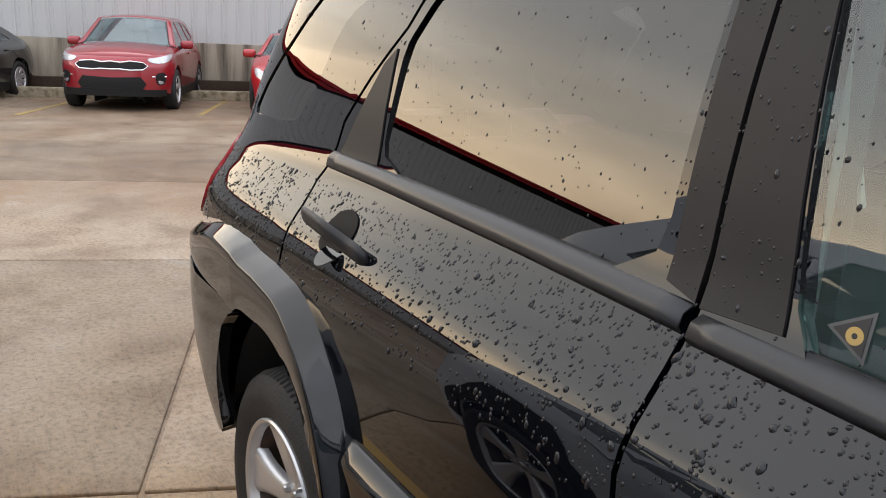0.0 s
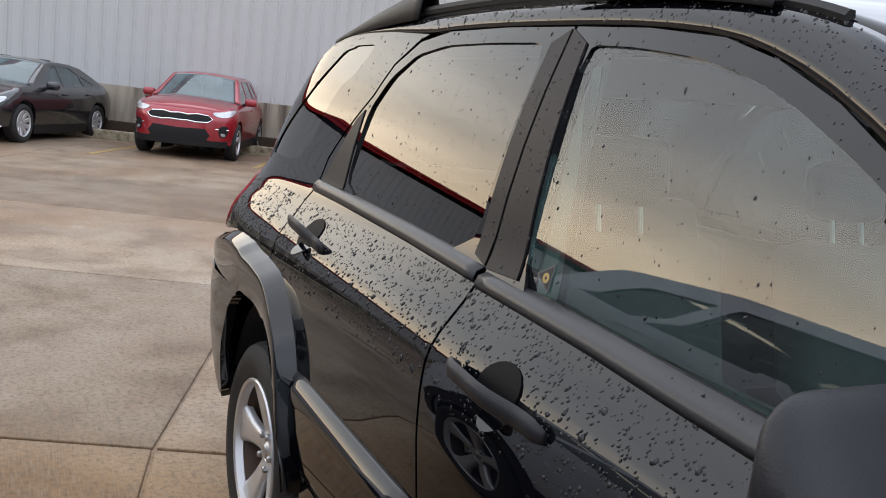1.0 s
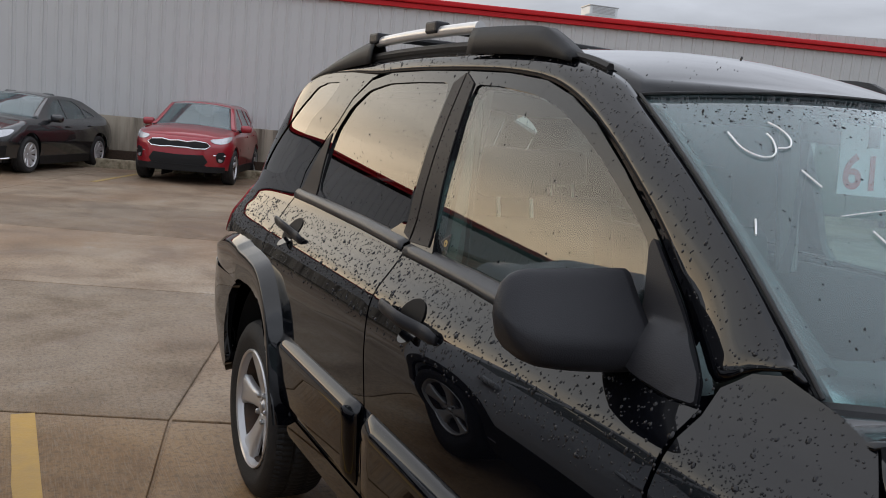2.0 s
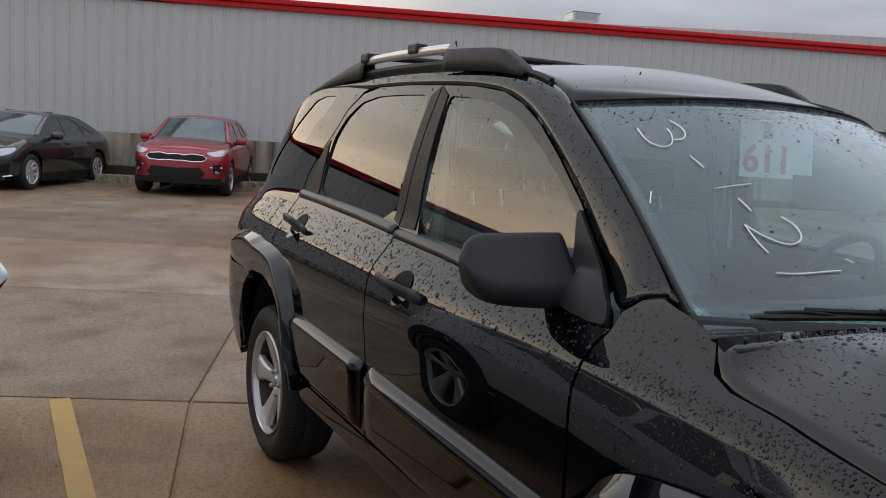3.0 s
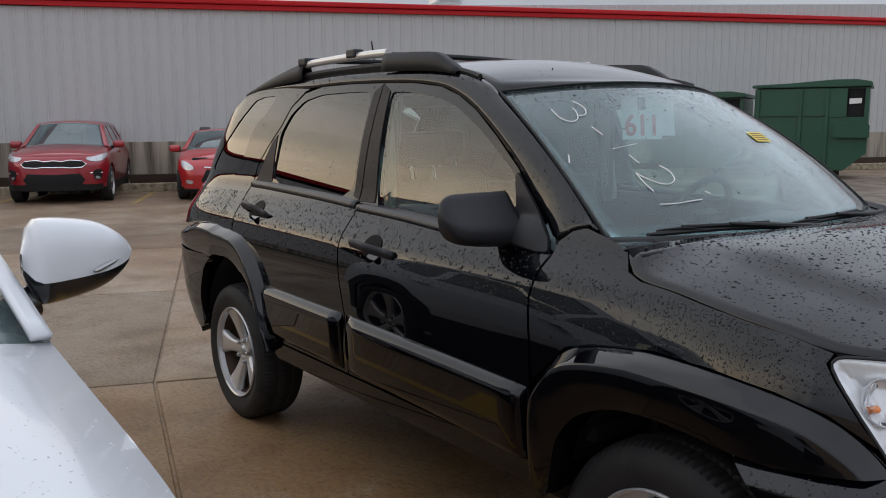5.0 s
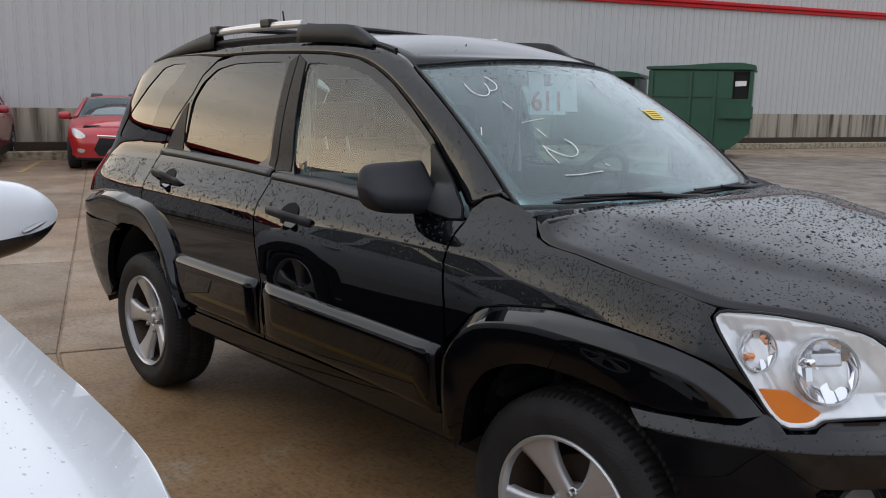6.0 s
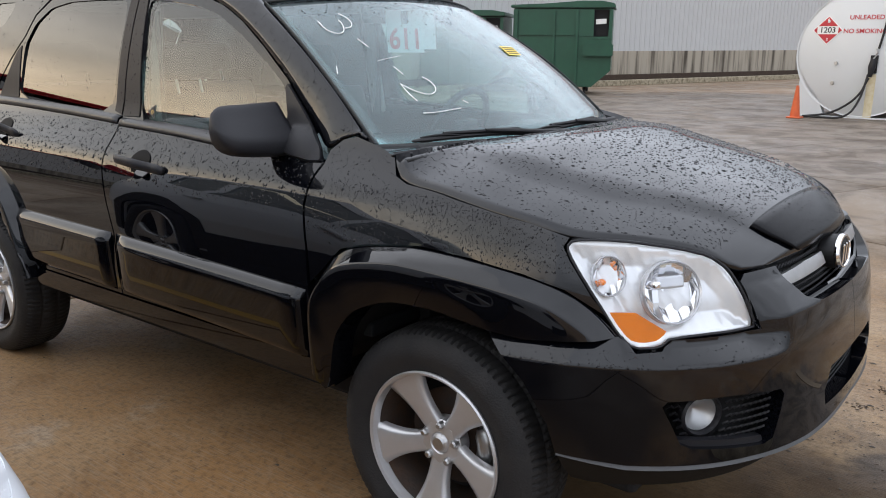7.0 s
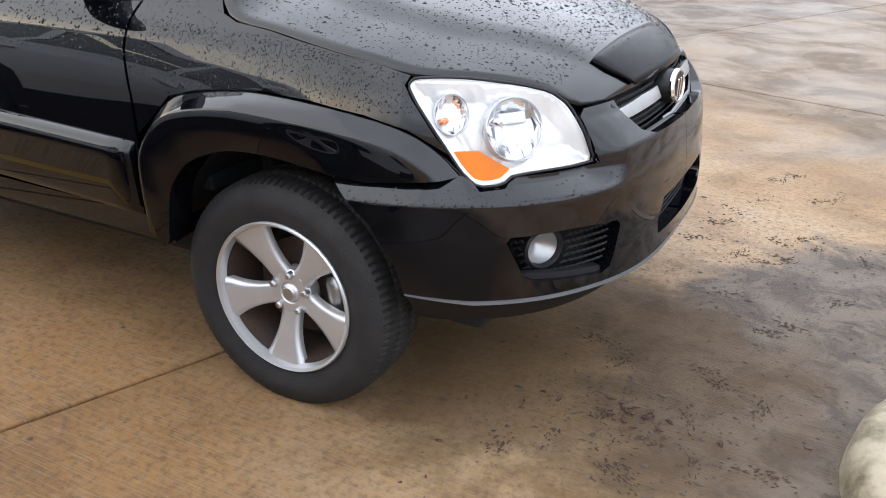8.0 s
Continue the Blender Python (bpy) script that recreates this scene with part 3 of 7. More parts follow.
# ---- wheels ----
def build_wheel(parent, centre, side, radius=0.343, width=0.225, rim=0.222, spokes=5, segs=96, detail=True, steer=0.0, spoke_mat=None, turn=0.0):
    """A tyre on an alloy rim; side -1 faces -y."""
    spoke_mat = spoke_mat or ALLOY
    w = new("wheel")
    w.parent = parent
    w.matrix_basis = pose(*centre, 0, 0, steer) @ (Matrix.Identity(4) if side < 0 else pose(0, 0, 0, 0, 0, 180))
    hw, r0 = width / 2, rim
    bm = bmesh.new()
    prof = [(r0 - .004, -hw + .020), (r0 + .008, -hw + .010), (r0 + .020, -hw + .006), (r0 + .045, -hw - .004), ((r0 + radius) / 2 + .005, -hw - .008), (radius - .030, -hw + .002),
            (radius - .012, -hw + .014), (radius - .003, -hw + .034), (radius, -hw * .40), (radius - .009, -hw * .36), (radius - .009, -hw * .28), (radius, -hw * .24),
            (radius + .001, 0), (radius, hw * .24), (radius - .009, hw * .28), (radius - .009, hw * .36), (radius, hw * .40), (radius - .003, hw - .034), (radius - .012, hw - .014), (radius - .03, hw), (r0 + .02, hw), (r0 - .004, hw - .02)]
    n = segs * 4 if detail else segs
    rings = []
    for k in range(n):
        a = k * math.tau / n
        ring = []
        for i, (r, l) in enumerate(prof):
            rr = r
            if detail and (k + (0 if i < 11 else 3) + (1 if i in (8, 16) else 0)) % 4 == 0 and i in (6, 7, 8, 11, 13, 16, 17, 18):
                rr = r - (.003 if i in (6, 18) else .007)
            ring.append(bm.verts.new((rr * math.cos(a), l, rr * math.sin(a))))
        rings.append(ring)
    for k in range(n):
        a, c = rings[k], rings[(k + 1) % n]
        for i in range(len(prof) - 1):
            bm.faces.new((a[i], a[i + 1], c[i + 1], c[i]))
    # flat where it stands
    for v in bm.verts:
        if v.co.z < -radius + .010:
            v.co.z = -radius + .010
    tyre = part("tyre", bm, RUBBER, w, smooth=True)
    if detail:
        tyre.data.set_sharp_from_angle(angle=radians(38))
    bm = revolve([(r0 - .012, -hw + .030), (r0 - .006, -hw + .006), (r0 + .002, -hw + .001), (r0 + .006, -hw + .006), (r0 + .004, -hw + .02), (r0 - .010, -hw + .034), (r0 - .012, -hw + .030)], segs)
    rm = part("rim", bm, spoke_mat, w, smooth=True)
    bm = revolve([(r0 - .011, -hw + .032), (r0 - .020, -hw + .08), (r0 - .030, hw - .03), (r0 - .034, hw - .03), (r0 - .024, -hw + .08), (r0 - .014, -hw + .034)], segs)
    part("rim_barrel", bm, DARK_METAL, w, "dark inside of the rim", True)
    # spokes: broad, dished, waisted near the hub
    for s in range(spokes):
        a0 = turn + s * math.tau / spokes
        rows = []
        for i in range(9):
            f = i / 8
            r = .050 + (r0 - .010 - .050) * f
            half = (.031 - .004 * math.sin(f * 3.1) + .038 * f ** 2.0) if detail else (.03 + .012 * f)
            y = -hw + .052 - .022 * math.sin(f * math.pi * .55) - (.012 * f ** 3)
            row = []
            for q, dy in ((-1, .030), (-1, .006), (-.62, 0), (0, .004), (.62, 0), (1, .006), (1, .030)):
                c, sn = math.cos(a0), math.sin(a0)
                x, zz = r, q * half
                row.append((x * c - zz * sn, y + dy, x * sn + zz * c))
            rows.append(row)
        v, fc = loft(rows)
        mesh_part("spoke", v, fc, spoke_mat, rm)
    bm = revolve([(.0, -hw + .044), (.020, -hw + .044), (.026, -hw + .048), (.030, -hw + .054), (.034, -hw + .050), (.062, -hw + .052), (.070, -hw + .060), (.070, -hw + .10)], 40)
    part("hub", bm, spoke_mat, w, smooth=True)
    bm = revolve([(.0, -hw + .040), (.018, -hw + .041), (.023, -hw + .046)], 28)
    part("hub_cap", bm, STEEL, w, "plain grey round hub cap with a worn badge", True)
    if detail:
        for s in range(5):
            a = turn + (s + .5) * math.tau / 5
            bm = revolve([(.0, -.010), (.007, -.010), (.011, -.005), (.0125, .014)], 8, centre=(.056 * math.cos(a), -hw + .046, .056 * math.sin(a)))
            part("wheel_nut", bm, STEEL, w)
        bm = revolve([(.05, 0), (.145, 0), (.145, .012), (.05, .012)], 48, centre=(0, .0, 0))
        part("brake_disc", bm, DARK_METAL, w, "rusty ventilated brake disc", True)
        arc = [radians(-34 + i * 9) for i in range(8)]
        bm = tube_bm([(.132 * math.cos(a), -.012, .132 * math.sin(a)) for a in arc], [.020] + [.032] * 6 + [.020], 10)
        part("brake_caliper", bm, STEEL, w, "dirty cast brake caliper", True)
    bm = revolve([(.0, .03), (r0 - .05, .03), (r0 - .05, .05)], 32)
    part("brake_shield", bm, BLACK_INSIDE, w)
    return w


# ---- ground, building ----
WALL_AT = Vector((-17.9, 2.0, 0.0))
E2 = Vector((0.2425, 0.9701, 0.0))      # along the wall
E1 = Vector((0.9701, -0.2425, 0.0))     # out of the wall, towards the cars
WALL_M = Matrix.Translation(WALL_AT) @ Matrix(((E1.x, E2.x, 0, 0), (E1.y, E2.y, 0, 0), (0, 0, 1, 0), (0, 0, 0, 1)))


def ground_sheet():
    bm = bmesh.new()
    bmesh.ops.create_grid(bm, x_segments=40, y_segments=40, size=900)
    for v in bm.verts:
        v.co.z = -0.014
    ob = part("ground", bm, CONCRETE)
    tagged(ob, "wide wet concrete yard with brown stains", "ground", kind="structure")


def cladding():
    """Ribbed steel sheet above a concrete plinth, under a red fascia."""
    rows = []
    s = -62.0
    prof = []
    while s < 72:
        prof += [(0, s), (0, s + .16), (.022, s + .175), (.022, s + .205), (0, s + .22), (0, s + .265), (.007, s + .275), (.007, s + .285), (0, s + .295)]
        s += .305
    rows = [[WALL_M @ Vector((d, q, z)) for d, q in prof] for z in (1.10, 2.6, 4.12)]
    rows[2] = [p + Vector((0, 0, .055 * q if q > 0 else .03 * q)) for p, (d, q) in zip(rows[2], prof)]
    v, f = loft(rows)
    v, f = thicken(v, f, 0.12, E1)
    ob = mesh_part("wall_north", v, f, WALL_STEEL, smooth=False)
    tagged(ob, "pale grey ribbed steel cladding of a long low building", "wall", kind="structure")

    def run(name, d0, d1, z0, z1, mat, label, cat, bevel=.012, s0=-62, s1=72, fall=0.0):
        bm = box_bm(d1 - d0, s1 - s0, z1 - z0, bevel, ((d0 + d1) / 2, (s0 + s1) / 2, (z0 + z1) / 2))
        ob = part(name, bm, mat)
        ob.matrix_world = WALL_M @ Matrix(((1, 0, 0, 0), (0, 1, 0, 0), (0, fall, 1, 0), (0, 0, 0, 1)))
        return tagged(ob, label, cat, kind="structure")

    run("plinth", -.14, .05, -.02, 1.095, BASE_CONCRETE, "water-stained concrete plinth under steel cladding", "wall", .012, -62, 0)
    run("plinth", -.14, .05, -.25, 1.095, BASE_CONCRETE, "water-stained concrete plinth under steel cladding", "wall", .012, 0, 72, .009)
    run("plinth_ledge", .054, .22, -.02, .34, MUD, "low dirty ledge along the plinth", "wall")
    run("kerb", .95, 1.14, -.02, .19, CURB_CONCRETE, "worn concrete kerb along the building", "kerb", .03)
    run("planting_strip", .225, .945, -.02, .10, GRIT, "strip of wet dirt behind the kerb", "ground", 0)
    for s0, s1, fall in ((-62, 0, .03), (0, 72, .055)):
        run("fascia_lower", -.02, .10, 4.125, 4.24, FASCIA_RED, "red painted metal eaves trim", "trim", .012, s0, s1, fall)
        run("fascia_upper", -.05, .16, 4.245, 4.37, FASCIA_RED, "red painted metal gutter along the eaves", "trim", .03, s0, s1, fall)
    run("roof", -9, -.06, 4.28, 4.33, WALL_STEEL, "flat pale roof of the long building", "roof", 0, 0, 72, .055)
    run("roof", -9, -.06, 4.28, 4.33, WALL_STEEL, "flat pale roof of the long building", "roof", 0, -62, 0, .03)
    run("wall_back", -9.2, -9.0, 0, 4.3, WALL_STEEL, "plain back wall of the long building", "wall", 0)
    run("wall_end_near", -9, -.13, 0, 4.27, WALL_STEEL, "plain end wall of the long building", "wall", 0, -62, -61.8)
    run("wall_end_far", -9, -.13, 0, 4.27, WALL_STEEL, "plain end wall of the long building", "wall", 0, 71.8, 72)


ground_sheet()
cladding()


# ---- the black sport utility car ----
BODY = Skin(skin0)


def pane_skin(u, z):
    x, y, _ = skin0(u, z)
    d = max(0, z - 1.15)
    return x, y * (.757 - .17 * d - .235 * d * d) / half_width(z), z


PANES = Skin(pane_skin)
suv = thing("sport_utility_car", "wet glossy black sport utility car parked on stained concrete", "car", Matrix.Identity(4))


# outlines in (u, z)
GLASS_F = rounded([(-.135, 1.147), (.10, 1.139), (.30, 1.128), (.645, 1.112), (.650, 1.205), (.622, 1.300), (.545, 1.357), (.413, 1.438), (.30, 1.496), (.205, 1.535), (.09, 1.563), (-.072, 1.582), (-.210, 1.588)], 2, True, .12)
GLASS_R = rounded([(-.325, 1.158), (-.336, 1.594), (-.56, 1.597), (-.765, 1.594), (-.91, 1.571), (-1.005, 1.510), (-1.062, 1.422), (-1.056, 1.192)], 2, True, .12)
GLASS_Q = rounded([(-1.215, 1.603), (-1.33, 1.45), (-1.45, 1.30), (-1.53, 1.235), (-1.70, 1.222), (-1.90, 1.225), (-1.83, 1.34), (-1.69, 1.49), (-1.55, 1.585), (-1.38, 1.60)], 2, True, .14)
DOOR_F = [(-0.247, 1.152), (-0.245, 0.985), (-0.205, 0.85), (-0.165, 0.745), (-0.15, 0.508), (0.886, 0.511), (0.89, 0.563), (0.871, 0.742), (0.861, 0.852), (0.836, 0.971), (0.842, 1.05), (0.856, 1.092),
          (0.838, 1.124), (0.785, 1.172), (0.72, 1.237), (0.622, 1.328), (0.494, 1.421), (0.355, 1.507), (0.236, 1.56), (0.118, 1.595), (-0.06, 1.615), (-0.268, 1.624)]
DOOR_R = [(-.256, 1.152), (-.277, 1.624), (-.523, 1.630), (-.784, 1.628), (-.927, 1.604), (-1.021, 1.541), (-1.071, 1.454), (-1.166, 1.354), (-1.243, 1.259), (-1.262, 1.180), (-1.285, 1.13), (-1.277, 1.06), (-1.264, .962),
          (-1.20, .90), (-1.06, .82), (-.95, .73), (-.86, .62), (-.80, .54), (-.79, .508), (-.158, .508), (-.173, .745), (-.213, .85), (-.254, .985)]
QUARTER = [(-1.272, 1.181), (-1.253, 1.262), (-1.176, 1.357), (-1.081, 1.457), (-1.031, 1.546), (-.938, 1.612), (-.90, 1.624), (-1.20, 1.640), (-1.55, 1.632), (-1.80, 1.60), (-2.02, 1.50), (-2.12, 1.30), (-2.16, 1.19), (-2.10, 1.165),
           (-1.94, 1.11), (-1.94, .935), (-1.72, .965), (-1.50, .965), (-1.274, .955), (-1.287, 1.06), (-1.295, 1.135)]
FLARE_R_OUT = [(-.785, .46), (-.800, .55), (-.850, .665), (-.885, .750), (-.937, .822), (-1.032, .900), (-1.133, .944), (-1.24, .955), (-1.40, .970), (-1.60, .974), (-1.72, .962), (-1.84, .930), (-2.03, .90)]
FLARE_R_IN = [(-.812, .46), (-.832, .547), (-.875, .612), (-.935, .680), (-1.00, .735), (-1.055, .770), (-1.15, .815), (-1.247, .833), (-1.36, .822), (-1.446, .802), (-1.55, .813), (-1.72, .808), (-1.98, .815)]
FENDER = [(0.866, 1.088), (0.852, 1.05), (0.846, 0.971), (0.871, 0.852), (0.884, 0.747), (0.938, 0.796), (1.01, 0.868), (1.104, 0.896), (1.209, 0.912), (1.303, 0.922), (1.478, 0.915), (1.634, 0.894), (1.739, 0.866), (1.816, 0.821), (1.834, 0.811), (1.803, 0.853), (1.763, 0.936), (1.756, 0.966), (1.783, 0.987), (1.69, 1.012), (1.527, 1.034), (1.342, 1.054), (1.2, 1.066), (1.15, 1.082), (1.118, 1.13), (1.05, 1.152), (1, 1.162), (0.955, 1.172), (0.905, 1.16), (0.868, 1.128)]
FLARE_F_OUT = [(0.892, 0.504), (0.893, 0.643), (0.895, 0.731), (0.938, 0.793), (1.01, 0.865), (1.104, 0.893), (1.209, 0.909), (1.303, 0.919), (1.478, 0.912), (1.634, 0.891), (1.739, 0.862), (1.816, 0.813), (1.863, 0.761)]
FLARE_F_IN = [(0.975, 0.446), (0.995, 0.506), (1.009, 0.576), (1.026, 0.626), (1.059, 0.671), (1.105, 0.717), (1.218, 0.764), (1.339, 0.774), (1.438, 0.765), (1.536, 0.747), (1.633, 0.739)]


def flare(name, outer, inner, side, shelf=1.0, ebb=.7, spread=0.0):
    """A wheel-arch flare: a rounded shelf along its upper edge, then a flat band down to the opening."""
    o, i_ = resample(rounded(outer, 1, False), 60), resample(rounded(inner, 1, False), 60)
    rows = []
    for n, ((u0, z0), (u1, z1)) in enumerate(zip(o, i_)):
        q = min(1, max(0, (n / 59 - .58) / .36))
        proud = 1 - ebb * q * q * (3 - 2 * q)
        w = math.hypot(u1 - u0, z1 - z0) + 1e-6
        row = []
        broad = min(1, max(0, (n / 59 - .45) / .35))
        for d, out in ((0, -.005), (.002, .0), (.005, .003), (.012, .012), (.022, .0245), (.032, .037), (.038, .044), (.041, .047), (.045, .0485), (.062, .0485), (.10, .044), (9, .034)):
            t = min(1, d * ((shelf + spread * broad) * (1 if d < .05 else .7 + .3 / shelf) if d < 1 else 1) / w)
            row.append(BODY.place(u0 + (u1 - u0) * t, z0 + (z1 - z0) * t, out * proud))
        row.append(BODY.place(u1, z1, .024 * proud))
        row.append(BODY.place(u1 + (u1 - u0) * .02, z1, -.05))
        rows.append([Vector((p.x, p.y * -side, p.z)) for p in row])
    v, f = loft(rows, side < 0)
    ob = mesh_part(name, v, f, PAINT_BLACK, suv, "glossy black wheel-arch flare")
    ob.data.set_sharp_from_angle(angle=radians(60))


BUMPER = [(1.523, 0.748), (1.662, 0.746), (1.872, 0.764), (1.897, 0.728), (1.96, 0.731), (1.991, 0.756), (2.173, 0.757), (2.234, 0.76), (2.204, 0.877), (2.224, 0.892), (2.344, 0.892), (2.36, 0.853), (2.4, 0.812), (2.47, 0.788),
          (2.755, 0.78), (2.755, 0.6), (2.52, 0.6), (2.475, 0.545), (2.49, 0.502), (2.755, 0.492), (2.755, 0.454), (2.4, 0.45), (2.172, 0.456), (1.872, 0.456), (1.716, 0.468), (1.696, 0.543), (1.64, 0.644), (1.583, 0.705)]
FOG_HOLE = rounded([(1.944, 0.619), (2.11, 0.623), (2.276, 0.609), (2.235, 0.477), (1.995, 0.501)], 1, True, .10)
HEADLAMP = rounded([(1.765, 0.965), (1.79, 0.981), (1.877, 0.983), (1.95, 0.979), (2.064, 0.962), (2.141, 0.941), (2.181, 0.908), (2.2, 0.851), (2.231, 0.766), (2.183, 0.765), (1.988, 0.762), (1.956, 0.738), (1.896, 0.735), (1.862, 0.766), (1.811, 0.853), (1.773, 0.931)], 1, True, .2)

def step_out(u, z):
    """The bumper stands proud below a narrow shelf."""
    top = float(np.interp(u, (1.60, 1.865, 1.90, 1.96), (.742, .764, .745, .740)))
    k = min(1, max(0, (top - z) / (top - .704)))
    post = min(1, max(0, (u - 2.18) / .14))
    high = min(1, max(0, (z - .79) / .08))
    k += (1 - k) * post * post * (3 - 2 * post) * (1 - .8 * high)
    fade = min(1, max(0, (u - 1.47) / .03))
    return .004 + .046 * k * fade


def belt_strip(parent, side, us, zs):
    """A black strip that bridges the door's shoulder and the foot of the glass, falling a little to the front."""
    rows = []
    for i in range(25):
        u = us[0] + (us[-1] - us[0]) * i / 24
        z = float(np.interp(u, us, zs))
        row = [BODY.place(u, z - .022, .0), BODY.place(u, z - .019, .008), BODY.place(u, z - .006, .010), PANES.place(u, z + .004, .008), PANES.place(u, z + .008, .003), PANES.place(u, z + .009, -.004)]
        rows.append([Vector((p.x, p.y * -side, p.z)) for p in row])
    v, f = loft(rows, side > 0)
    v, f = thicken(v, f, .003)
    mesh_part("belt_trim", v, f, TRIM_SATIN, parent, "black plastic belt strip")


def sail_out(u, z):
    """The mirror's foot swells out of the flat corner cover."""
    d = math.hypot((u - .725) / .10, (z - 1.128) / .06)
    return .009 + .026 * max(0, 1 - d * d)


# doors with frames, glass and seals
for side in (-1, 1):
    dr = BODY.panel("front_door", DOOR_F, PAINT_BLACK, suv, [GLASS_F], 0.0, .03, .03, side)
    PANES.panel("window_glass", GLASS_F, GLASS_FRONT, dr, (), -.004, .06, .004, side, "clear green-tinted side glass with rain drops").visible_shadow = False
    rr = BODY.panel("rear_door", DOOR_R, PAINT_BLACK, suv, [GLASS_R], 0.0, .03, .03, side)
    PANES.panel("window_glass", GLASS_R, GLASS_TINT, rr, (), -.004, .06, .004, side, "dark privacy glass mirroring the sky").visible_shadow = False
    BODY.panel("door_pillar", [(-.142, 1.165), (-.150, 1.20), (-.212, 1.59), (-.2695, 1.618), (-.2475, 1.162)], PILLAR_FILM, dr, (), .004, .03, .01, side, "satin black pillar cover")
    BODY.panel("door_pillar", [(-.2555, 1.165), (-.2765, 1.618), (-.325, 1.59), (-.305, 1.178)], PILLAR_FILM, rr, (), .004, .03, .01, side, "satin black pillar cover")
    BODY.panel("window_quarter_trim", [(-1.064, 1.195), (-1.088, 1.415), (-1.125, 1.385), (-1.235, 1.195)], PILLAR_FILM, rr, (), .003, .03, .01, side, "satin black corner trim")
    belt_strip(dr, side, (-.243, -.135, .10, .30, .66), (1.150, 1.147, 1.139, 1.128, 1.111))
    belt_strip(rr, side, (-1.262, -1.05, -.60, -.258), (1.186, 1.183, 1.170, 1.156))
    BODY.panel("mirror_sail", rounded([(.655, 1.108), (.655, 1.205), (.630, 1.300), (.636, 1.313), (.705, 1.248), (.775, 1.178), (.830, 1.126), (.850, 1.094), (.800, 1.090), (.740, 1.092)], 1, True, .12), PLASTIC, dr, (), sail_out, .014, .020, side, "satin black mirror foot and corner cover")
    q = BODY.panel("quarter_panel", QUARTER, PAINT_BLACK, suv, [GLASS_Q], 0.0, .035, .03, side)
    BODY.panel("window_glass", GLASS_Q, GLASS_TINT, q, (), -.004, .05, .004, side, "dark fixed quarter glass").visible_shadow = False
    BODY.panel("front_fender", FENDER, PAINT_BLACK, suv, (), 0.0, .03, .03, side)

    flare("rear_arch_flare", FLARE_R_OUT, FLARE_R_IN, side, .85, .4)
    flare("front_arch_flare", FLARE_F_OUT, FLARE_F_IN, side, 1.0, .28, .45)

    bp = BODY.panel("front_bumper_half", BUMPER, PAINT_BLACK, suv, [FOG_HOLE], step_out, .016, .05, side)
    BODY.panel("lower_lip", [(1.716, 0.464), (1.872, 0.451), (2.172, 0.451), (2.4, 0.444), (2.755, 0.449), (2.755, 0.36), (2.4, 0.345), (2, 0.34), (1.802, 0.34), (1.748, 0.354), (1.728, 0.404)], PLASTIC_MATT, bp, (), lambda a, b: .036 - .55 * (.455 - b), .04, .05, side, "matt black bumper skirt")
    # the skirt edge's highlight, painted as a strip of paler grey
    BODY.panel("skirt_highlight", [(1.713, 0.480), (1.872, 0.467), (2.172, 0.466), (2.4, 0.459), (2.755, 0.461), (2.755, 0.446), (2.4, 0.442), (2.171, 0.446), (1.872, 0.446), (1.716, 0.459)], SKIRT_GREY, bp, (), lambda a, b: .040 + .6 * (.466 - b), .04, .02, side, "edge of the bumper skirt with its highlight in a paler grey")

    # sill
    BODY.panel("sill_cover", [(-.802, .440), (-.795, .502), (-.158, .502), (.88, .502), (.960, .498), (.972, .436), (.94, .428), (-.78, .428)], PAINT_BLACK, suv, (), .004, .05, .08, side, "glossy black sill panel")


def moulding(u0, u1, z0, z1, side, parent, slant=0.0):
    """A door moulding whose upper shelf catches the sky."""
    rows = []
    for i in range(21):
        f = i / 20
        u, zt = u0 + (u1 - u0) * f, z0 + (z1 - z0) * f
        ends = min(1, f / .012 + .15, (1 - f) / .012 + .15)
        row = [BODY.place(u, zt + .004, -.004)]
        for dz, o in ((0, .006), (-.010, .018), (-.026, .030), (-.036, .032), (-.060, .028), (-.120, .024), (-.190, .022), (-.212, .018), (-.222, .0)):
            row.append(BODY.place(u, zt + dz, o * ends))
        rows.append([Vector((p.x, p.y * -side, p.z)) for p in row])
    v, f = loft(rows, side > 0)
    v, f = thicken(v, f, .004)
    return mesh_part("side_moulding", v, f, PAINT_BLACK, parent, "glossy black door moulding with a grey upper shelf")


for side in (-1, 1):
    moulding(-.885, -.185, .748, .742, side, suv)
    moulding(-.152, .862, .742, .718, side, suv)

# bonnet: from the scuttle to the nose
EDGE_UZ = [(1.118, 1.136), (1.155, 1.088), (1.2, 1.069), (1.341, 1.06), (1.526, 1.04), (1.69, 1.018), (1.785, 0.992), (1.876, 0.99), (1.955, 0.986), (2.063, 0.971), (2.14, 0.949), (2.187, 0.915), (2.208, 0.899), (2.344, 0.899)]
EDGE = resample([tuple(BODY.place(u, z)) for u, z in rounded(EDGE_UZ, 1, False)], 30)
SPINE = resample(rounded([(1.235, 0, 1.158), (1.32, 0, 1.160), (1.45, 0, 1.148), (1.60, 0, 1.122), (1.76, 0, 1.088), (1.88, 0, 1.055), (1.99, 0, 1.012), (2.06, 0, .970), (2.098, 0, .925), (2.106, 0, .912)], 1, False), 30)


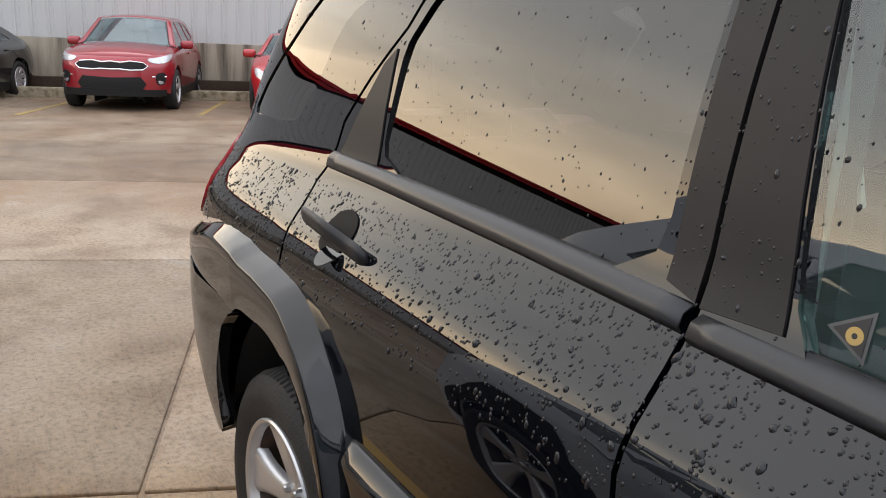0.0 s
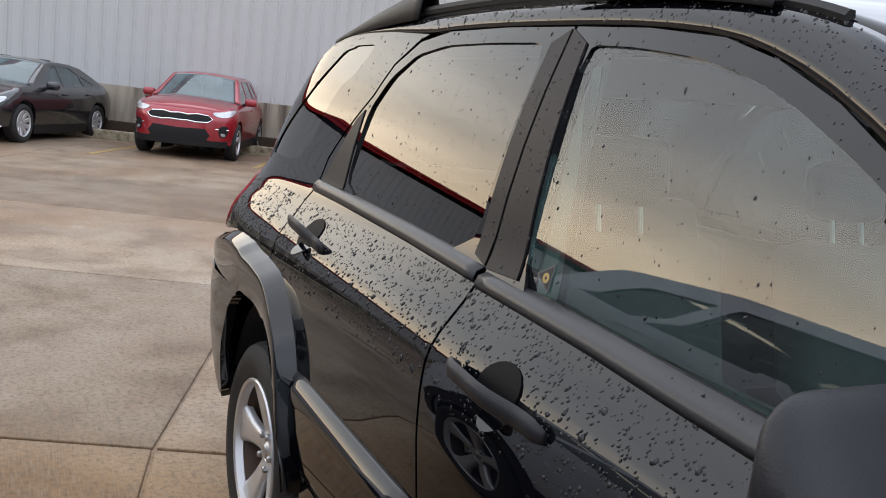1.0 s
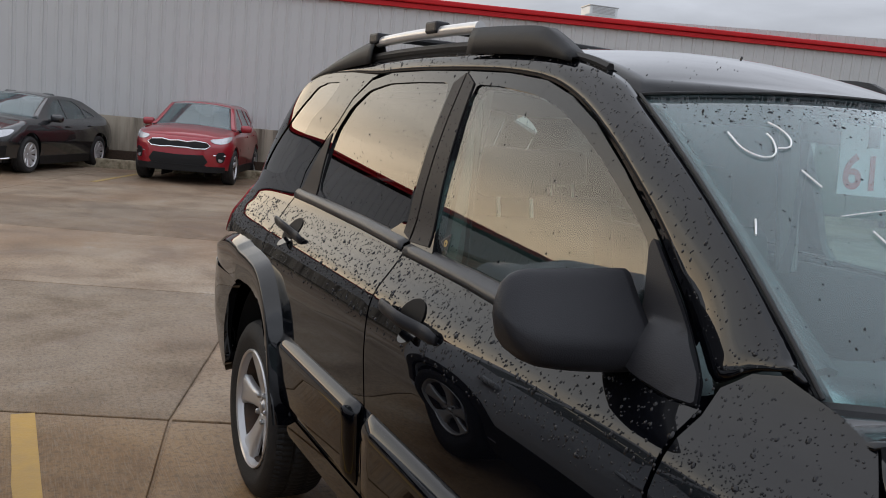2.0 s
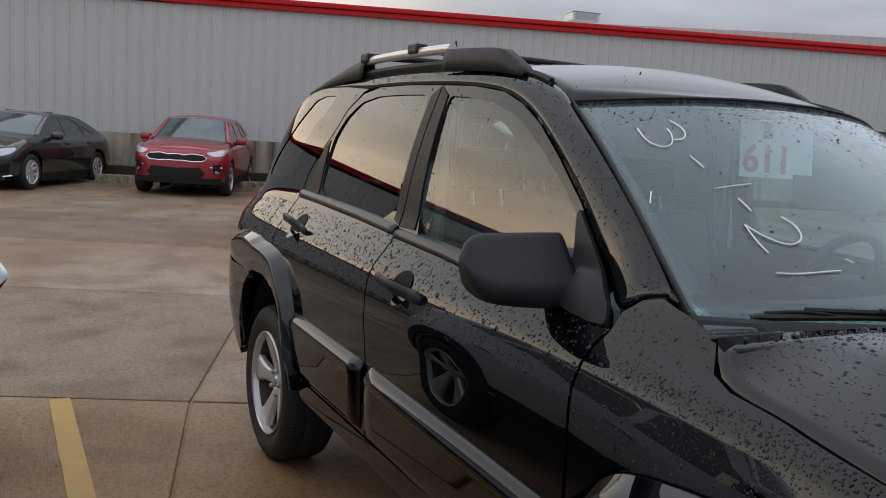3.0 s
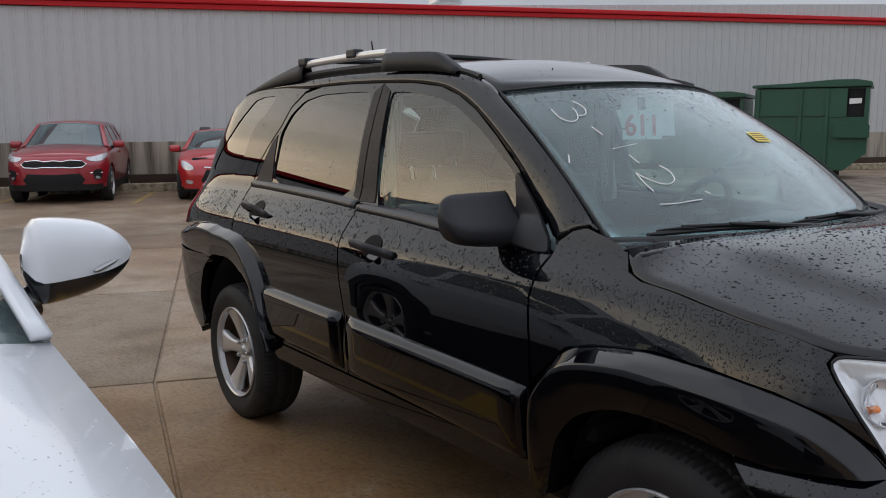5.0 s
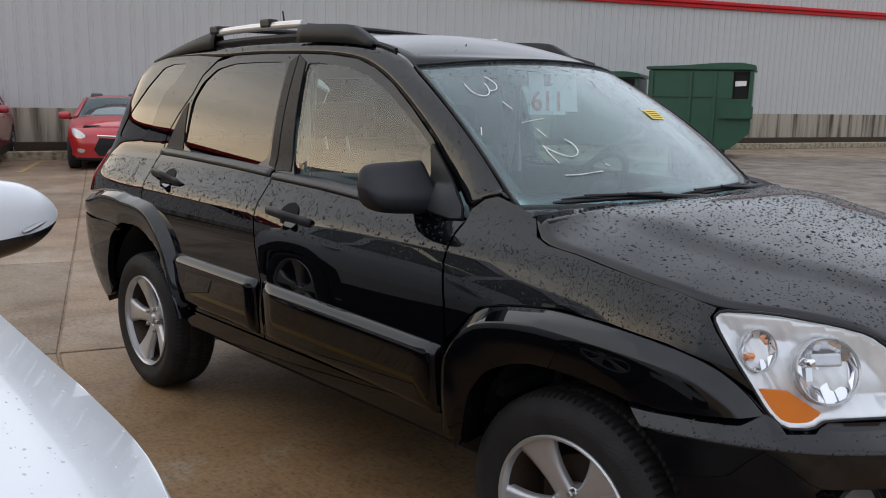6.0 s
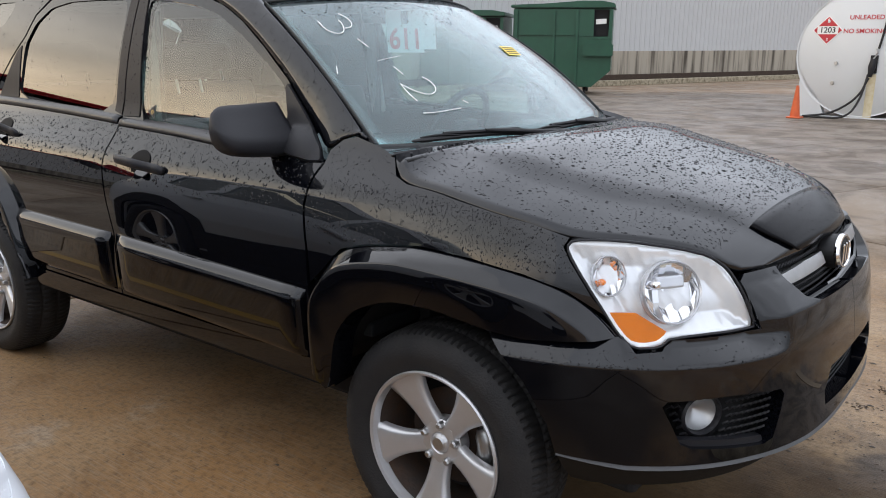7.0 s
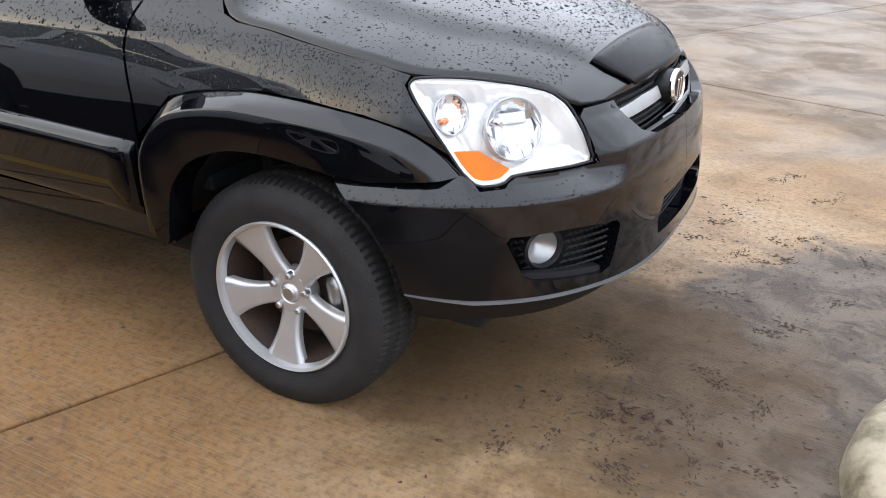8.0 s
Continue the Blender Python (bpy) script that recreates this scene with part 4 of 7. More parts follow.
def bonnet_point(i, v):
    e, c = EDGE[i], SPINE[i]
    k = abs(v)
    f = i / 29
    bz = c[2] + (e[2] - c[2]) * k ** (2.3 + 2.2 * max(0, 1 - f / .35))
    yb = .70 - .10 * f
    ridge = .014 * (1 - min(1, max(0, (k - yb) / .08)) ** 1.0) * min(1, f * 5) * min(1, (1 - f) * 4)
    return Vector((c[0] + (e[0] - c[0]) * k ** 2.0, -e[1] * v, bz + ridge * (1 if k < .96 else 0)))


VS = [j / 24 - 1 for j in range(49)]
rows = [[bonnet_point(i, v) for v in VS] for i in range(30)]
v, f = loft(rows, True)
v, f = thicken(v, f, .02)
hood = mesh_part("bonnet", v, f, PAINT_BLACK, suv)
# wind deflector along the nose
rows = []
for j in range(7):
    row = []
    for k in [q * .66 / 24 - .66 for q in range(49)]:
        i = 24.4 + 4.6 * j / 6
        a = min(28, int(i))
        row.append(bonnet_point(a, k).lerp(bonnet_point(a + 1, k), i - a) + Vector((.004 + .004 * j / 6, 0, .005 + .003 * j / 6)))
    rows.append(row)
v, f = loft(rows, True)
v, f = thicken(v, f, .004)
DEFLECT = material("smoked_deflector", (0.004, 0.004, 0.005), 0.16, 0, 0.0, 0.1, spec=0.06)
mesh_part("bonnet_deflector", v, f, DEFLECT, suv, "glossy smoked bonnet deflector")


# windscreen: bottom and top edges, bowed
def screen_point(a, v, out=0.0):
    """a: 0 at the scuttle to 1 at the roof; v: -1 to 1 across."""
    k = abs(v)
    xb, zb = 1.19 - .19 * k ** 2.2, 1.146 + .004 * k
    xt, zt = .553 - .153 * k ** 2.2, 1.606 - .040 * k ** 2.2
    yb, yt = .736, .606
    belly = math.sin(max(0, min(1, a)) * math.pi)
    bow = belly * .028
    p = Vector((xb + (xt - xb) * a + bow * .65, v * (yb + (yt - yb) * a + .018 * belly), zb + (zt - zb) * a + bow * .75))
    return p + Vector((.62, 0, .78)) * out


rows = [[screen_point(i / 16, j / 16 - 1) for j in range(33)] for i in range(17)]
v, f = loft(rows)
outer = len(f)
v, f = thicken(v, f, .006)
ws = mesh_part("windscreen", v, f, GLASS_SCREEN, suv, "wet clear windscreen with white marker scribbles")
ws.data.materials.append(GLASS_INNER)
for poly in ws.data.polygons:
    poly.material_index = 0 if poly.index < outer else 1
ws.visible_shadow = False
edge = [screen_point(1, j / 16 - 1, .004) for j in range(33)] + [screen_point(1 - i / 12, 1, .004) for i in range(1, 13)]
edge = [screen_point(i / 12, -1, .004) for i in range(12)] + edge
part("screen_seal", tube_bm(edge, .0035, 8), SEAL, ws, "black rubber windscreen seal", True)

# roof, pillars and cant rails
rows = [[screen_point(a, j / 16 - 1, -.010) for j in range(33)] for a in (0, .035, .070)]
v, f = loft(rows)
v, f = thicken(v, f, .003)
mesh_part("glass_edge_band", v, f, FRIT, ws, "black printed band along the glass")
for side in (-1, 1):
    rows = [[screen_point(i / 20, side * w, -.009) for w in (.972, .985, .998)] for i in range(21)]
    v, f = loft(rows, side > 0)
    v, f = thicken(v, f, .003)
    mesh_part("glass_edge_band", v, f, FRIT, ws, "black printed band along the glass")
RAIL = rounded([tuple(screen_point(a, -1.006, .001)) for a in (.03, .2, .4, .6, .8, .97)] + [(.34, -.597, 1.604), (.18, -.591, 1.650), (-.05, -.588, 1.672), (-.4, -.586, 1.683), (-.9, -.584, 1.679), (-1.35, -.578, 1.655), (-1.70, -.556, 1.612), (-1.80, -.54, 1.585)], 2, False)
RAIL = resample(RAIL, 140)
SIDE = rounded([(.955, 1.178), (.905, 1.166), (.866, 1.136), (.845, 1.131), (.790, 1.177), (.725, 1.242), (.626, 1.333), (.498, 1.426), (.358, 1.512), (.238, 1.565), (.119, 1.600), (-.06, 1.620), (-.27, 1.629), (-.60, 1.635), (-.80, 1.633), (-.905, 1.628), (-1.20, 1.640), (-1.55, 1.632), (-1.80, 1.60), (-2.0, 1.50)], 1, False)
SIDE = resample(SIDE, 140)
for side in (-1, 1):
    rows = []
    for (u, z), r in zip(SIDE, RAIL):
        a, b = BODY.place(u, z), Vector(r)
        row = []
        for k in range(7):
            f = k / 6
            p = a.lerp(b, f) + Vector((0, -.35, .9)).normalized() * math.sin(f * math.pi) * .012
            row.append(Vector((p.x, p.y * -side, p.z)))
        rows.append(row)
    v, f = loft(rows, side > 0)
    v, f = thicken(v, f, .012)
    mesh_part("cant_rail", v, f, PAINT_BLACK, suv, "glossy black windscreen pillar and roof edge")
roof_rail = [r for r in RAIL if r[0] < .34]
rows = [[screen_point(1, (j / 12 - 1) * 1.0, .004) for j in range(25)]]
for r in roof_rail:
    row = []
    for j in range(25):
        k = j / 12 - 1
        bowx = (.13 * max(0, 1 - (roof_rail[0][0] - r[0]) / .4)) * (1 - k * k)
        row.append(Vector((r[0] + bowx, -r[1] * k, r[2] + (.010 + .044 * min(1, max(0, (roof_rail[0][0] - r[0]) / .26)) ** .8) * (1 - abs(k) ** 2.2))))
    rows.append(row)
v, f = loft(rows)
v, f = thicken(v, f, .012)
mesh_part("roof_panel", v, f, PAINT_BLACK, suv, "wet glossy black roof")
for side in (-1, 1):
    pts = [(r[0], r[1] * -side, r[2] + .005) for r in roof_rail[2:]]
    part("roof_ditch_strip", tube_bm(pts, .010, 6), SEAL, suv, "", True)

# scuttle under the glass
rows = []
for i in range(5):
    row = []
    for j in range(33):
        v_ = j / 16 - 1
        a = screen_point(0, v_)
        e = bonnet_point(0, v_ * .98) + Vector((.03, 0, -.014))
        p = Vector(a).lerp(e, i / 4) + Vector((0, 0, -.022 * math.sin(math.pi * i / 4)))
        row.append(p)
    rows.append(row)
v, f = loft(rows)
v, f = thicken(v, f, .01, Vector((0, 0, 1)))
mesh_part("scuttle", v, f, SEAL, suv, "matt black scuttle panel")
for side in (-1, 1):
    rows = []
    for i in range(6):
        row = []
        for j in range(7):
            k = .84 + .17 * j / 6
            a, e = screen_point(-.02, k * side), bonnet_point(0, k * -1)
            e = Vector((e.x, abs(e.y) * side, e.z))
            g = i / 5
            row.append(a.lerp(e, g) + Vector((0, 0, .003 - .010 * math.sin(math.pi * g))))
        rows.append(row)
    v, f = loft(rows, side < 0)
    v, f = thicken(v, f, .008, Vector((0, 0, 1)))
    mesh_part("scuttle_end", v, f, PAINT_BLACK, suv, "glossy black corner beside the scuttle")

# roof rack: two rails with dark shoes, two cross bars
for side in (-1, 1):
    rk = new("roof_rack")
    rk.parent = suv
    y = .588 * side

    def rz(x):
        return float(np.interp(-x, [-r[0] for r in RAIL], [r[2] for r in RAIL]))
    rows = []
    for i in range(15):
        x = .178 - i * .0345
        h = .062 * min(1, i / 4.2) ** .8 if i else .004
        c = rz(x)
        rows.append([(x, y - .034, c - .008), (x, y - .030, c + h * .55), (x, y - .018, c + h), (x, y + .016, c + h), (x, y + .026, c + h * .5), (x, y + .028, c - .006)])
    v, f = loft(rows)
    v, f = thicken(v, f, .004)
    mesh_part("rack_shoe", v, f, PLASTIC_MATT, rk, "matt black rack foot")
    rows = []
    for i in range(15):
        x = -1.62 + i * .045
        c = rz(x)
        h = .004 + .066 * min(1, (i / 13) ** .9)
        rows.append([(x, y - .032, c - .008), (x, y - .028, c + h * .55), (x, y - .016, c + h), (x, y + .016, c + h), (x, y + .026, c + h * .5), (x, y + .028, c - .006)])
    v, f = loft(rows, True)
    v, f = thicken(v, f, .004)
    mesh_part("rack_shoe", v, f, PLASTIC_MATT, rk, "matt black rack foot")
    pts = [(-.30 - i * .07, y, rz(-.30 - i * .07) + .066) for i in range(11)]
    part("rack_rail", tube_bm(pts, .017, 12), ALLOY, rk, "brushed silver roof rail", True)
    pts = [(-.30 - i * .07, y, rz(-.30 - i * .07) + .016) for i in range(12)]
    part("rack_base", tube_bm(pts, .014, 8), PLASTIC_MATT, rk, "black rack base strip", True)
    for x in (-.56, -1.0):
        bm = box_bm(.075, .050, .036, .008, (x, y, rz(x) + .078))
        part("bar_clamp", bm, PLASTIC, rk, "black cross-bar clamp")
for x in (-.56, -1.0):
    pts = [(x, -.588 + i * .1176, 1.758 + .012 * math.sin(i / 10 * math.pi)) for i in range(11)]
    part("cross_bar", tube_bm(pts, .013, 8), PLASTIC_MATT, suv, "black roof cross bar", True)
an = part("aerial", tube_bm([(-1.27, -.03, 1.70), (-1.275, -.03, 1.76), (-1.31, -.03, 1.905)], [.012, .007, .004], 8), PLASTIC_MATT, suv, "short black roof aerial", True)
part("aerial_base", revolve([(0, .045), (.018, .042), (.030, .02), (.036, 0)], 16, "z", (-1.265, -.03, 1.675)), PLASTIC_MATT, an, "", True)


# door handles: a dished cup, a pull and a lock
def handle(u, z, side, parent, k=1.0):
    h = new("door_handle")
    h.parent = parent
    n = 13
    rows = []
    for i in range(n):
        f = i / (n - 1)
        uu = u - .165 + .27 * f
        r = .0165 + .002 * f - (.007 if i in (0, n - 1) else 0)
        outw = .012 + .034 * min(1, math.sin(min(1, f * 1.15 + .1) * math.pi) * 1.3) if i not in (0, n - 1) else .006
        c = BODY.place(uu, z + .010 - .014 * f, outw)
        nrm = (BODY.place(uu, z, .1) - BODY.place(uu, z, 0)).normalized()
        row = []
        for q in range(9):
            a = q / 8 * math.tau
            row.append(c + Vector((0, 0, 1)) * math.cos(a) * r + nrm * math.sin(a) * r * .62)
        rows.append([Vector((p.x, p.y * -side, p.z)) for p in row])
    v, f = loft(rows, side < 0)
    v.extend([sum((Vector(p) for p in rows[0]), Vector()) / 9, sum((Vector(p) for p in rows[-1]), Vector()) / 9])
    m = len(v)
    for q in range(8):
        f.append((m - 2, q, q + 1))
        f.append((m - 1, (n - 1) * 9 + q + 1, (n - 1) * 9 + q))
    mesh_part("handle_pull", v, f, PLASTIC, h, "satin black pull handle")
    cup = [(u - .048 + .058 * math.cos(k * math.tau / 20), z + .012 + .042 * math.sin(k * math.tau / 20)) for k in range(20)]
    BODY.panel("handle_cup", cup, RECESS, h, (), .003, .02, .004, side, "dark finger recess")
    low = [(u - .022 + .036 * math.cos(k * math.pi / 12), z - .014 - .032 * math.sin(k * math.pi / 12)) for k in range(13)][::-1]
    BODY.panel("lock_cover", low, PAINT_BLACK, h, (), lambda a, b: .001 + .7 * (z - .012 - b), .012, .003, side, "glossy dished lower recess")


for side in (-1, 1):
    handle(-1.025, 1.055, side, suv)
    handle(.035, 1.005, side, suv)


# door mirrors
def door_mirror(side):
    mr = new("door_mirror")
    mr.parent = suv
    # shell: upright behind, raked in front, its outer end rounded off
    ring = rounded([(0, .10), (0, .50), (0, .90), (.08, 1.0), (.26, .96), (.50, .74), (.78, .52), (1.0, .34), (1.0, .12), (.84, .0), (.45, -.02), (.10, .01)], 2, True, .22)
    n, m = len(ring), 19
    verts = []
    for i in range(m):
        f = i / (m - 1)
        e = max(0, (f - .74) / .26)
        k = math.sqrt(max(.05, 1 - .95 * e ** 2.4))
        lo, hi = 1.097 + .028 * f ** 2.5, 1.260 - .004 * f
        mid = (lo + hi) / 2 + .004 * e
        for a, b in ring:
            x = .603 + (.112 - .020 * f) * a
            z = lo + (hi - lo) * b
            verts.append(Vector((.650 + (x - .650) * (k if a > .3 else .4 + .6 * k), (-.772 - .262 * f) * -side, mid + (z - mid) * k)))
    faces = []
    for i in range(m - 1):
        for q in range(n):
            g = (i * n + q, i * n + (q + 1) % n, (i + 1) * n + (q + 1) % n, (i + 1) * n + q)
            faces.append(g if side > 0 else g[::-1])
    faces.append(tuple(range(n)) if side < 0 else tuple(range(n - 1, -1, -1)))
    faces.append(tuple((m - 1) * n + q for q in range(n)) if side > 0 else tuple((m - 1) * n + q for q in range(n - 1, -1, -1)))
    mesh_part("mirror_shell", verts, faces, PLASTIC, mr, "satin black mirror shell", True)
    bm = box_bm(.008, .15, .11, .02, (.6005, -.868 * -side, 1.180), 3)
    part("mirror_glass", bm, CHROME, mr, "mirror glass")
    arm = [(.715, -.745, 1.132), (.705, -.770, 1.136), (.685, -.800, 1.140)]
    part("mirror_arm", tube_bm([(x, y * -side, z) for x, y, z in arm], [.042, .036, .026], 16), PLASTIC, mr, "satin black mirror neck", True)


door_mirror(-1)
door_mirror(1)

# headlamps
def lamp_depth(u, z):
    """The bowl rises to the rim all round and carries upright flutes."""
    d = 9.0
    for i in range(len(HEADLAMP)):
        (x0, y0), (x1, y1) = HEADLAMP[i - 1], HEADLAMP[i]
        k = max(0, min(1, ((u - x0) * (x1 - x0) + (z - y0) * (y1 - y0)) / ((x1 - x0) ** 2 + (y1 - y0) ** 2 + 1e-12)))
        d = min(d, math.hypot(u - x0 - k * (x1 - x0), z - y0 - k * (y1 - y0)))
    return -.004 - min(.034, d * .75) - .0018 * min(1, d / .02) * abs(math.sin(u * 95 + z * 18))


for side in (-1, 1):
    hl = new("headlamp")
    hl.parent = suv
    BODY.panel("lamp_bowl", HEADLAMP, LAMP_CHROME, hl, (), lamp_depth, .012, .03, side, "bright facetted reflector")
    BODY.panel("lamp_lens", HEADLAMP, GLASS_LAMP, hl, (), .004, .025, .004, side, "clear lamp lens").visible_shadow = False
    BODY.panel("amber_section", [(1.836, 0.817), (1.907, 0.819), (1.982, 0.774), (1.962, 0.745), (1.894, 0.739), (1.875, 0.758)], AMBER, hl, (), -.012, .02, .010, side, "amber turn lens")
    rim_line = [BODY.place(u, z, .005) for u, z in HEADLAMP]
    rim_line = [Vector((p.x, p.y * -side, p.z)) for p in rim_line]
    part("lamp_surround", tube_bm(rim_line, .0035, 6, closed=True), PLASTIC, hl, "", True)

    def lamp_frame(u, z, out):
        c = BODY.place(u, z, out)
        nrm = (BODY.place(u, z, .1) - BODY.place(u, z, 0)).normalized()
        nrm = (nrm + Vector((.25, 0, .05))).normalized()
        c, nrm = Vector((c.x, c.y * -side, c.z)), Vector((nrm.x, nrm.y * -side, nrm.z))
        across = Vector((0, 0, 1)).cross(nrm).normalized()
        up = nrm.cross(across)
        return Matrix.Translation(c) @ Matrix(((across.x, up.x, nrm.x, 0), (across.y, up.y, nrm.y, 0), (across.z, up.z, nrm.z, 0), (0, 0, 0, 1)))

    def lamp_bowl(name, u, z, rx, ry, label, facets):
        m = lamp_frame(u, z, -.020)
        bm = revolve([(1.0, .004), (1.05, .008), (1.09, .004), (1.09, -.010)], 36, "z")
        bm.transform(m @ Matrix.Diagonal((rx, ry, 1, 1)))
        part("reflector_edge", bm, REFLECTOR, hl, "", True)
        # upright facets, each tilted its own way
        rng = random.Random(len(name) + facets)
        verts, faces = [], []
        for k in range(facets):
            a, b = -1 + 2 * k / facets, -1 + 2 * (k + 1) / facets
            cut = [(-1, -.08), (-.25, .22), (.30, 1)] if k % 2 else [(-1, -.30), (-.30, .45), (.45, 1)]
            for lo, hi in cut:
                base, tilt, lean = len(verts), rng.uniform(-.010, .010), rng.uniform(-.012, .012)
                for x, y, d in ((a, lo, 0), (b, lo, tilt), (b, hi, tilt + lean), (a, hi, lean)):
                    w = math.sqrt(max(0, 1 - x * x))
                    y = max(-w, min(w, y))
                    verts.append(m @ Vector((x * rx, y * ry, -.030 + .026 * (x * x + y * y) + d)))
                faces.append((base, base + 1, base + 2, base + 3))
        mesh_part(name, verts, faces, CHROME, hl, label, False)
        return m
    m = lamp_bowl("main_reflector", 2.012, .868, .076, .072, "facetted chrome main reflector", 9)
    bm = box_bm(.078, .030, .022, .005, (-.010, .026, .004), 2)
    bm.transform(m)
    part("bulb_shield", bm, REFLECTOR, hl, "grey bulb shield")
    bm = revolve([(0, .022), (.008, .020), (.012, .012), (.012, -.02)], 16, "z", (-.052, .022, .006))
    bm.transform(m)
    part("bulb", bm, CHROME, hl, "", True)
    m = lamp_bowl("side_reflector", 1.858, .905, .040, .046, "small round side reflector", 5)
    bm = revolve([(0, .012), (.006, .010), (.009, .002), (.008, -.02)], 16, "z", (-.016, -.014, .0))
    bm.transform(m)
    part("turn_bulb", bm, AMBER, hl, "amber bulb behind the lens", True)
    # fog lamp in a net insert
    fg = new("fog_lamp")
    fg.parent = suv
    BODY.panel("fog_recess", [(1.90, .66), (2.38, .66), (2.38, .43), (1.90, .43)], BLACK_INSIDE, fg, (), -.045, .04, .01, side)
    bars = bmesh.new()
    for r in range(7):
        z = .500 + r * .018
        for k in range(19):
            u = 1.96 + k * .017 + (.0085 if r % 2 else 0)
            if not inside(FOG_HOLE, u, z) or math.hypot(u + .008 - 2.057, z - 0.566) < .062:
                continue
            a, b, c = BODY.place(u, z, .012), BODY.place(u + .0085, z + .009, .020), BODY.place(u + .017, z, .012)
            pts = [Vector((p.x, p.y * -side, p.z)) for p in (a, b, c)]
            tube_bm(pts, .0034, 4, bars)
    part("fog_net", bars, PLASTIC, fg, "black honeycomb net")
    BODY.panel("fog_ledge", [(1.978, 0.519), (2.214, 0.496), (2.225, 0.469), (1.987, 0.492)], PLASTIC, fg, (), .036, .03, .02, side, "grey ledge under the fog lamp")
    c = BODY.place(2.057, 0.566, 0.005)
    c = Vector((c.x, c.y * -side, c.z))
    d = Vector((.80, .60 * side, 0)).normalized()
    rot = d.to_track_quat("Z", "Y").to_matrix().to_4x4()
    bm = revolve([(.056, -.04), (.056, .006), (.050, .012), (.046, .006), (.046, -.01)], 32, "z")
    bm.transform(Matrix.Translation(c) @ rot)
    part("fog_ring", bm, PLASTIC, fg, "black fog lamp ring", True)
    bm = revolve([(.0, -.035), (.03, -.025), (.045, -.004)], 28, "z")
    bm.transform(Matrix.Translation(c) @ rot)
    part("fog_reflector", bm, STEEL, fg, "", True)
    bm = revolve([(.0, .010), (.025, .008), (.046, .001)], 28, "z")
    bm.transform(Matrix.Translation(c) @ rot)
    part("fog_lens", bm, GLASS_LAMP, fg, "clear round fog lens", True).visible_shadow = False

# grille with a chrome bar, net and an oval badge
gr = new("grille")
gr.parent = suv
for side in (-1, 1):
    GO = [(2.30, .905), (2.36, .853), (2.40, .812), (2.47, .788), (2.755, .780), (2.755, .905)]
    BODY.panel("grille_backing", GO, BLACK_INSIDE, gr, (), -.05, .05, .02, side)
    net = bmesh.new()
    for r in range(8):
        z = .79 + r * .0155
        for k in range(26):
            u = 2.30 + k * .0185 + (.009 if r % 2 else 0)
            if inside(GO, u, z) and u < 2.735:
                pts = [BODY.place(u, z, -.012), BODY.place(u + .009, z + .008, -.006), BODY.place(u + .018, z, -.012)]
                tube_bm([Vector((p.x, p.y * -side, p.z)) for p in pts], .0026, 4, net)
    part("grille_net", net, PLASTIC, gr, "black honeycomb grille net")
    BODY.panel("chrome_bar", [(2.335, .868), (2.352, .842), (2.50, .846), (2.645, .848), (2.645, .878), (2.50, .878)], STEEL, gr, (), .014, .03, .03, side, "chrome grille bar")
    rim_pts = [BODY.place(u, z, .006) for u, z in [(2.325, .882)] + GO[1:5]]
    part("grille_frame", tube_bm([Vector((p.x, p.y * -side, p.z)) for p in rim_pts], .009, 8), PAINT_BLACK, gr, "glossy black grille frame", True)
    low = bmesh.new()
    for r in range(7):
        z = .492 + r * .016
        for k in range(15):
            u = 2.48 + k * .0185 + (.009 if r % 2 else 0)
            if u < 2.74:
                pts = [BODY.place(u, z, .002), BODY.place(u + .009, z + .008, .006), BODY.place(u + .018, z, .002)]
                tube_bm([Vector((p.x, p.y * -side, p.z)) for p in pts], .0026, 4, low)
    part("lower_net", low, PLASTIC, gr, "black lower intake net")
    BODY.panel("lower_backing", [(2.47, .605), (2.755, .605), (2.755, .475), (2.47, .48)], BLACK_INSIDE, gr, (), -.04, .05, .02, side)
bm = revolve([(.045, .018), (.050, .026), (.056, .025), (.060, .018), (.059, .013), (.046, .012)], 40, "x", (0, 0, 0))
bm.transform(Matrix.Translation((2.130, 0, .866)) @ pose(0, 0, 0, 0, -8, 0) @ Matrix.Diagonal((1, 1.32, .84, 1)))
bd = part("badge", bm, CHROME, gr, "round chrome badge with plain strokes", True)
bm = revolve([(.0, .0255), (.030, .0242), (.0485, .0215), (.0495, .015)], 36, "x", (0, 0, 0))
bm.transform(Matrix.Translation((2.130, 0, .866)) @ pose(0, 0, 0, 0, -8, 0) @ Matrix.Diagonal((1, 1.32, .84, 1)))
part("badge_field", bm, PLASTIC_MATT, bd, "black field of the badge", True)
bm = revolve([(.0, .014), (.055, .014), (.0575, .010), (.0575, -.03)], 36, "x", (0, 0, 0))
bm.transform(Matrix.Translation((2.130, 0, .866)) @ pose(0, 0, 0, 0, -8, 0) @ Matrix.Diagonal((1, 1.32, .84, 1)))
part("badge_base", bm, PLASTIC_MATT, bd, "black base of the badge", True)
for y in (-.030, 0, .030):
    part("badge_stroke", box_bm(.006, .007, .056, .002, (2.156, y, .866)), CHROME, bd)

# bonnet washers, wipers
for y in (-.34, .35):
    bm = box_bm(.030, .022, .014, .005, (1.352, y, 1.152))
    part("washer_jet", bm, PLASTIC_MATT, suv, "black washer jet")


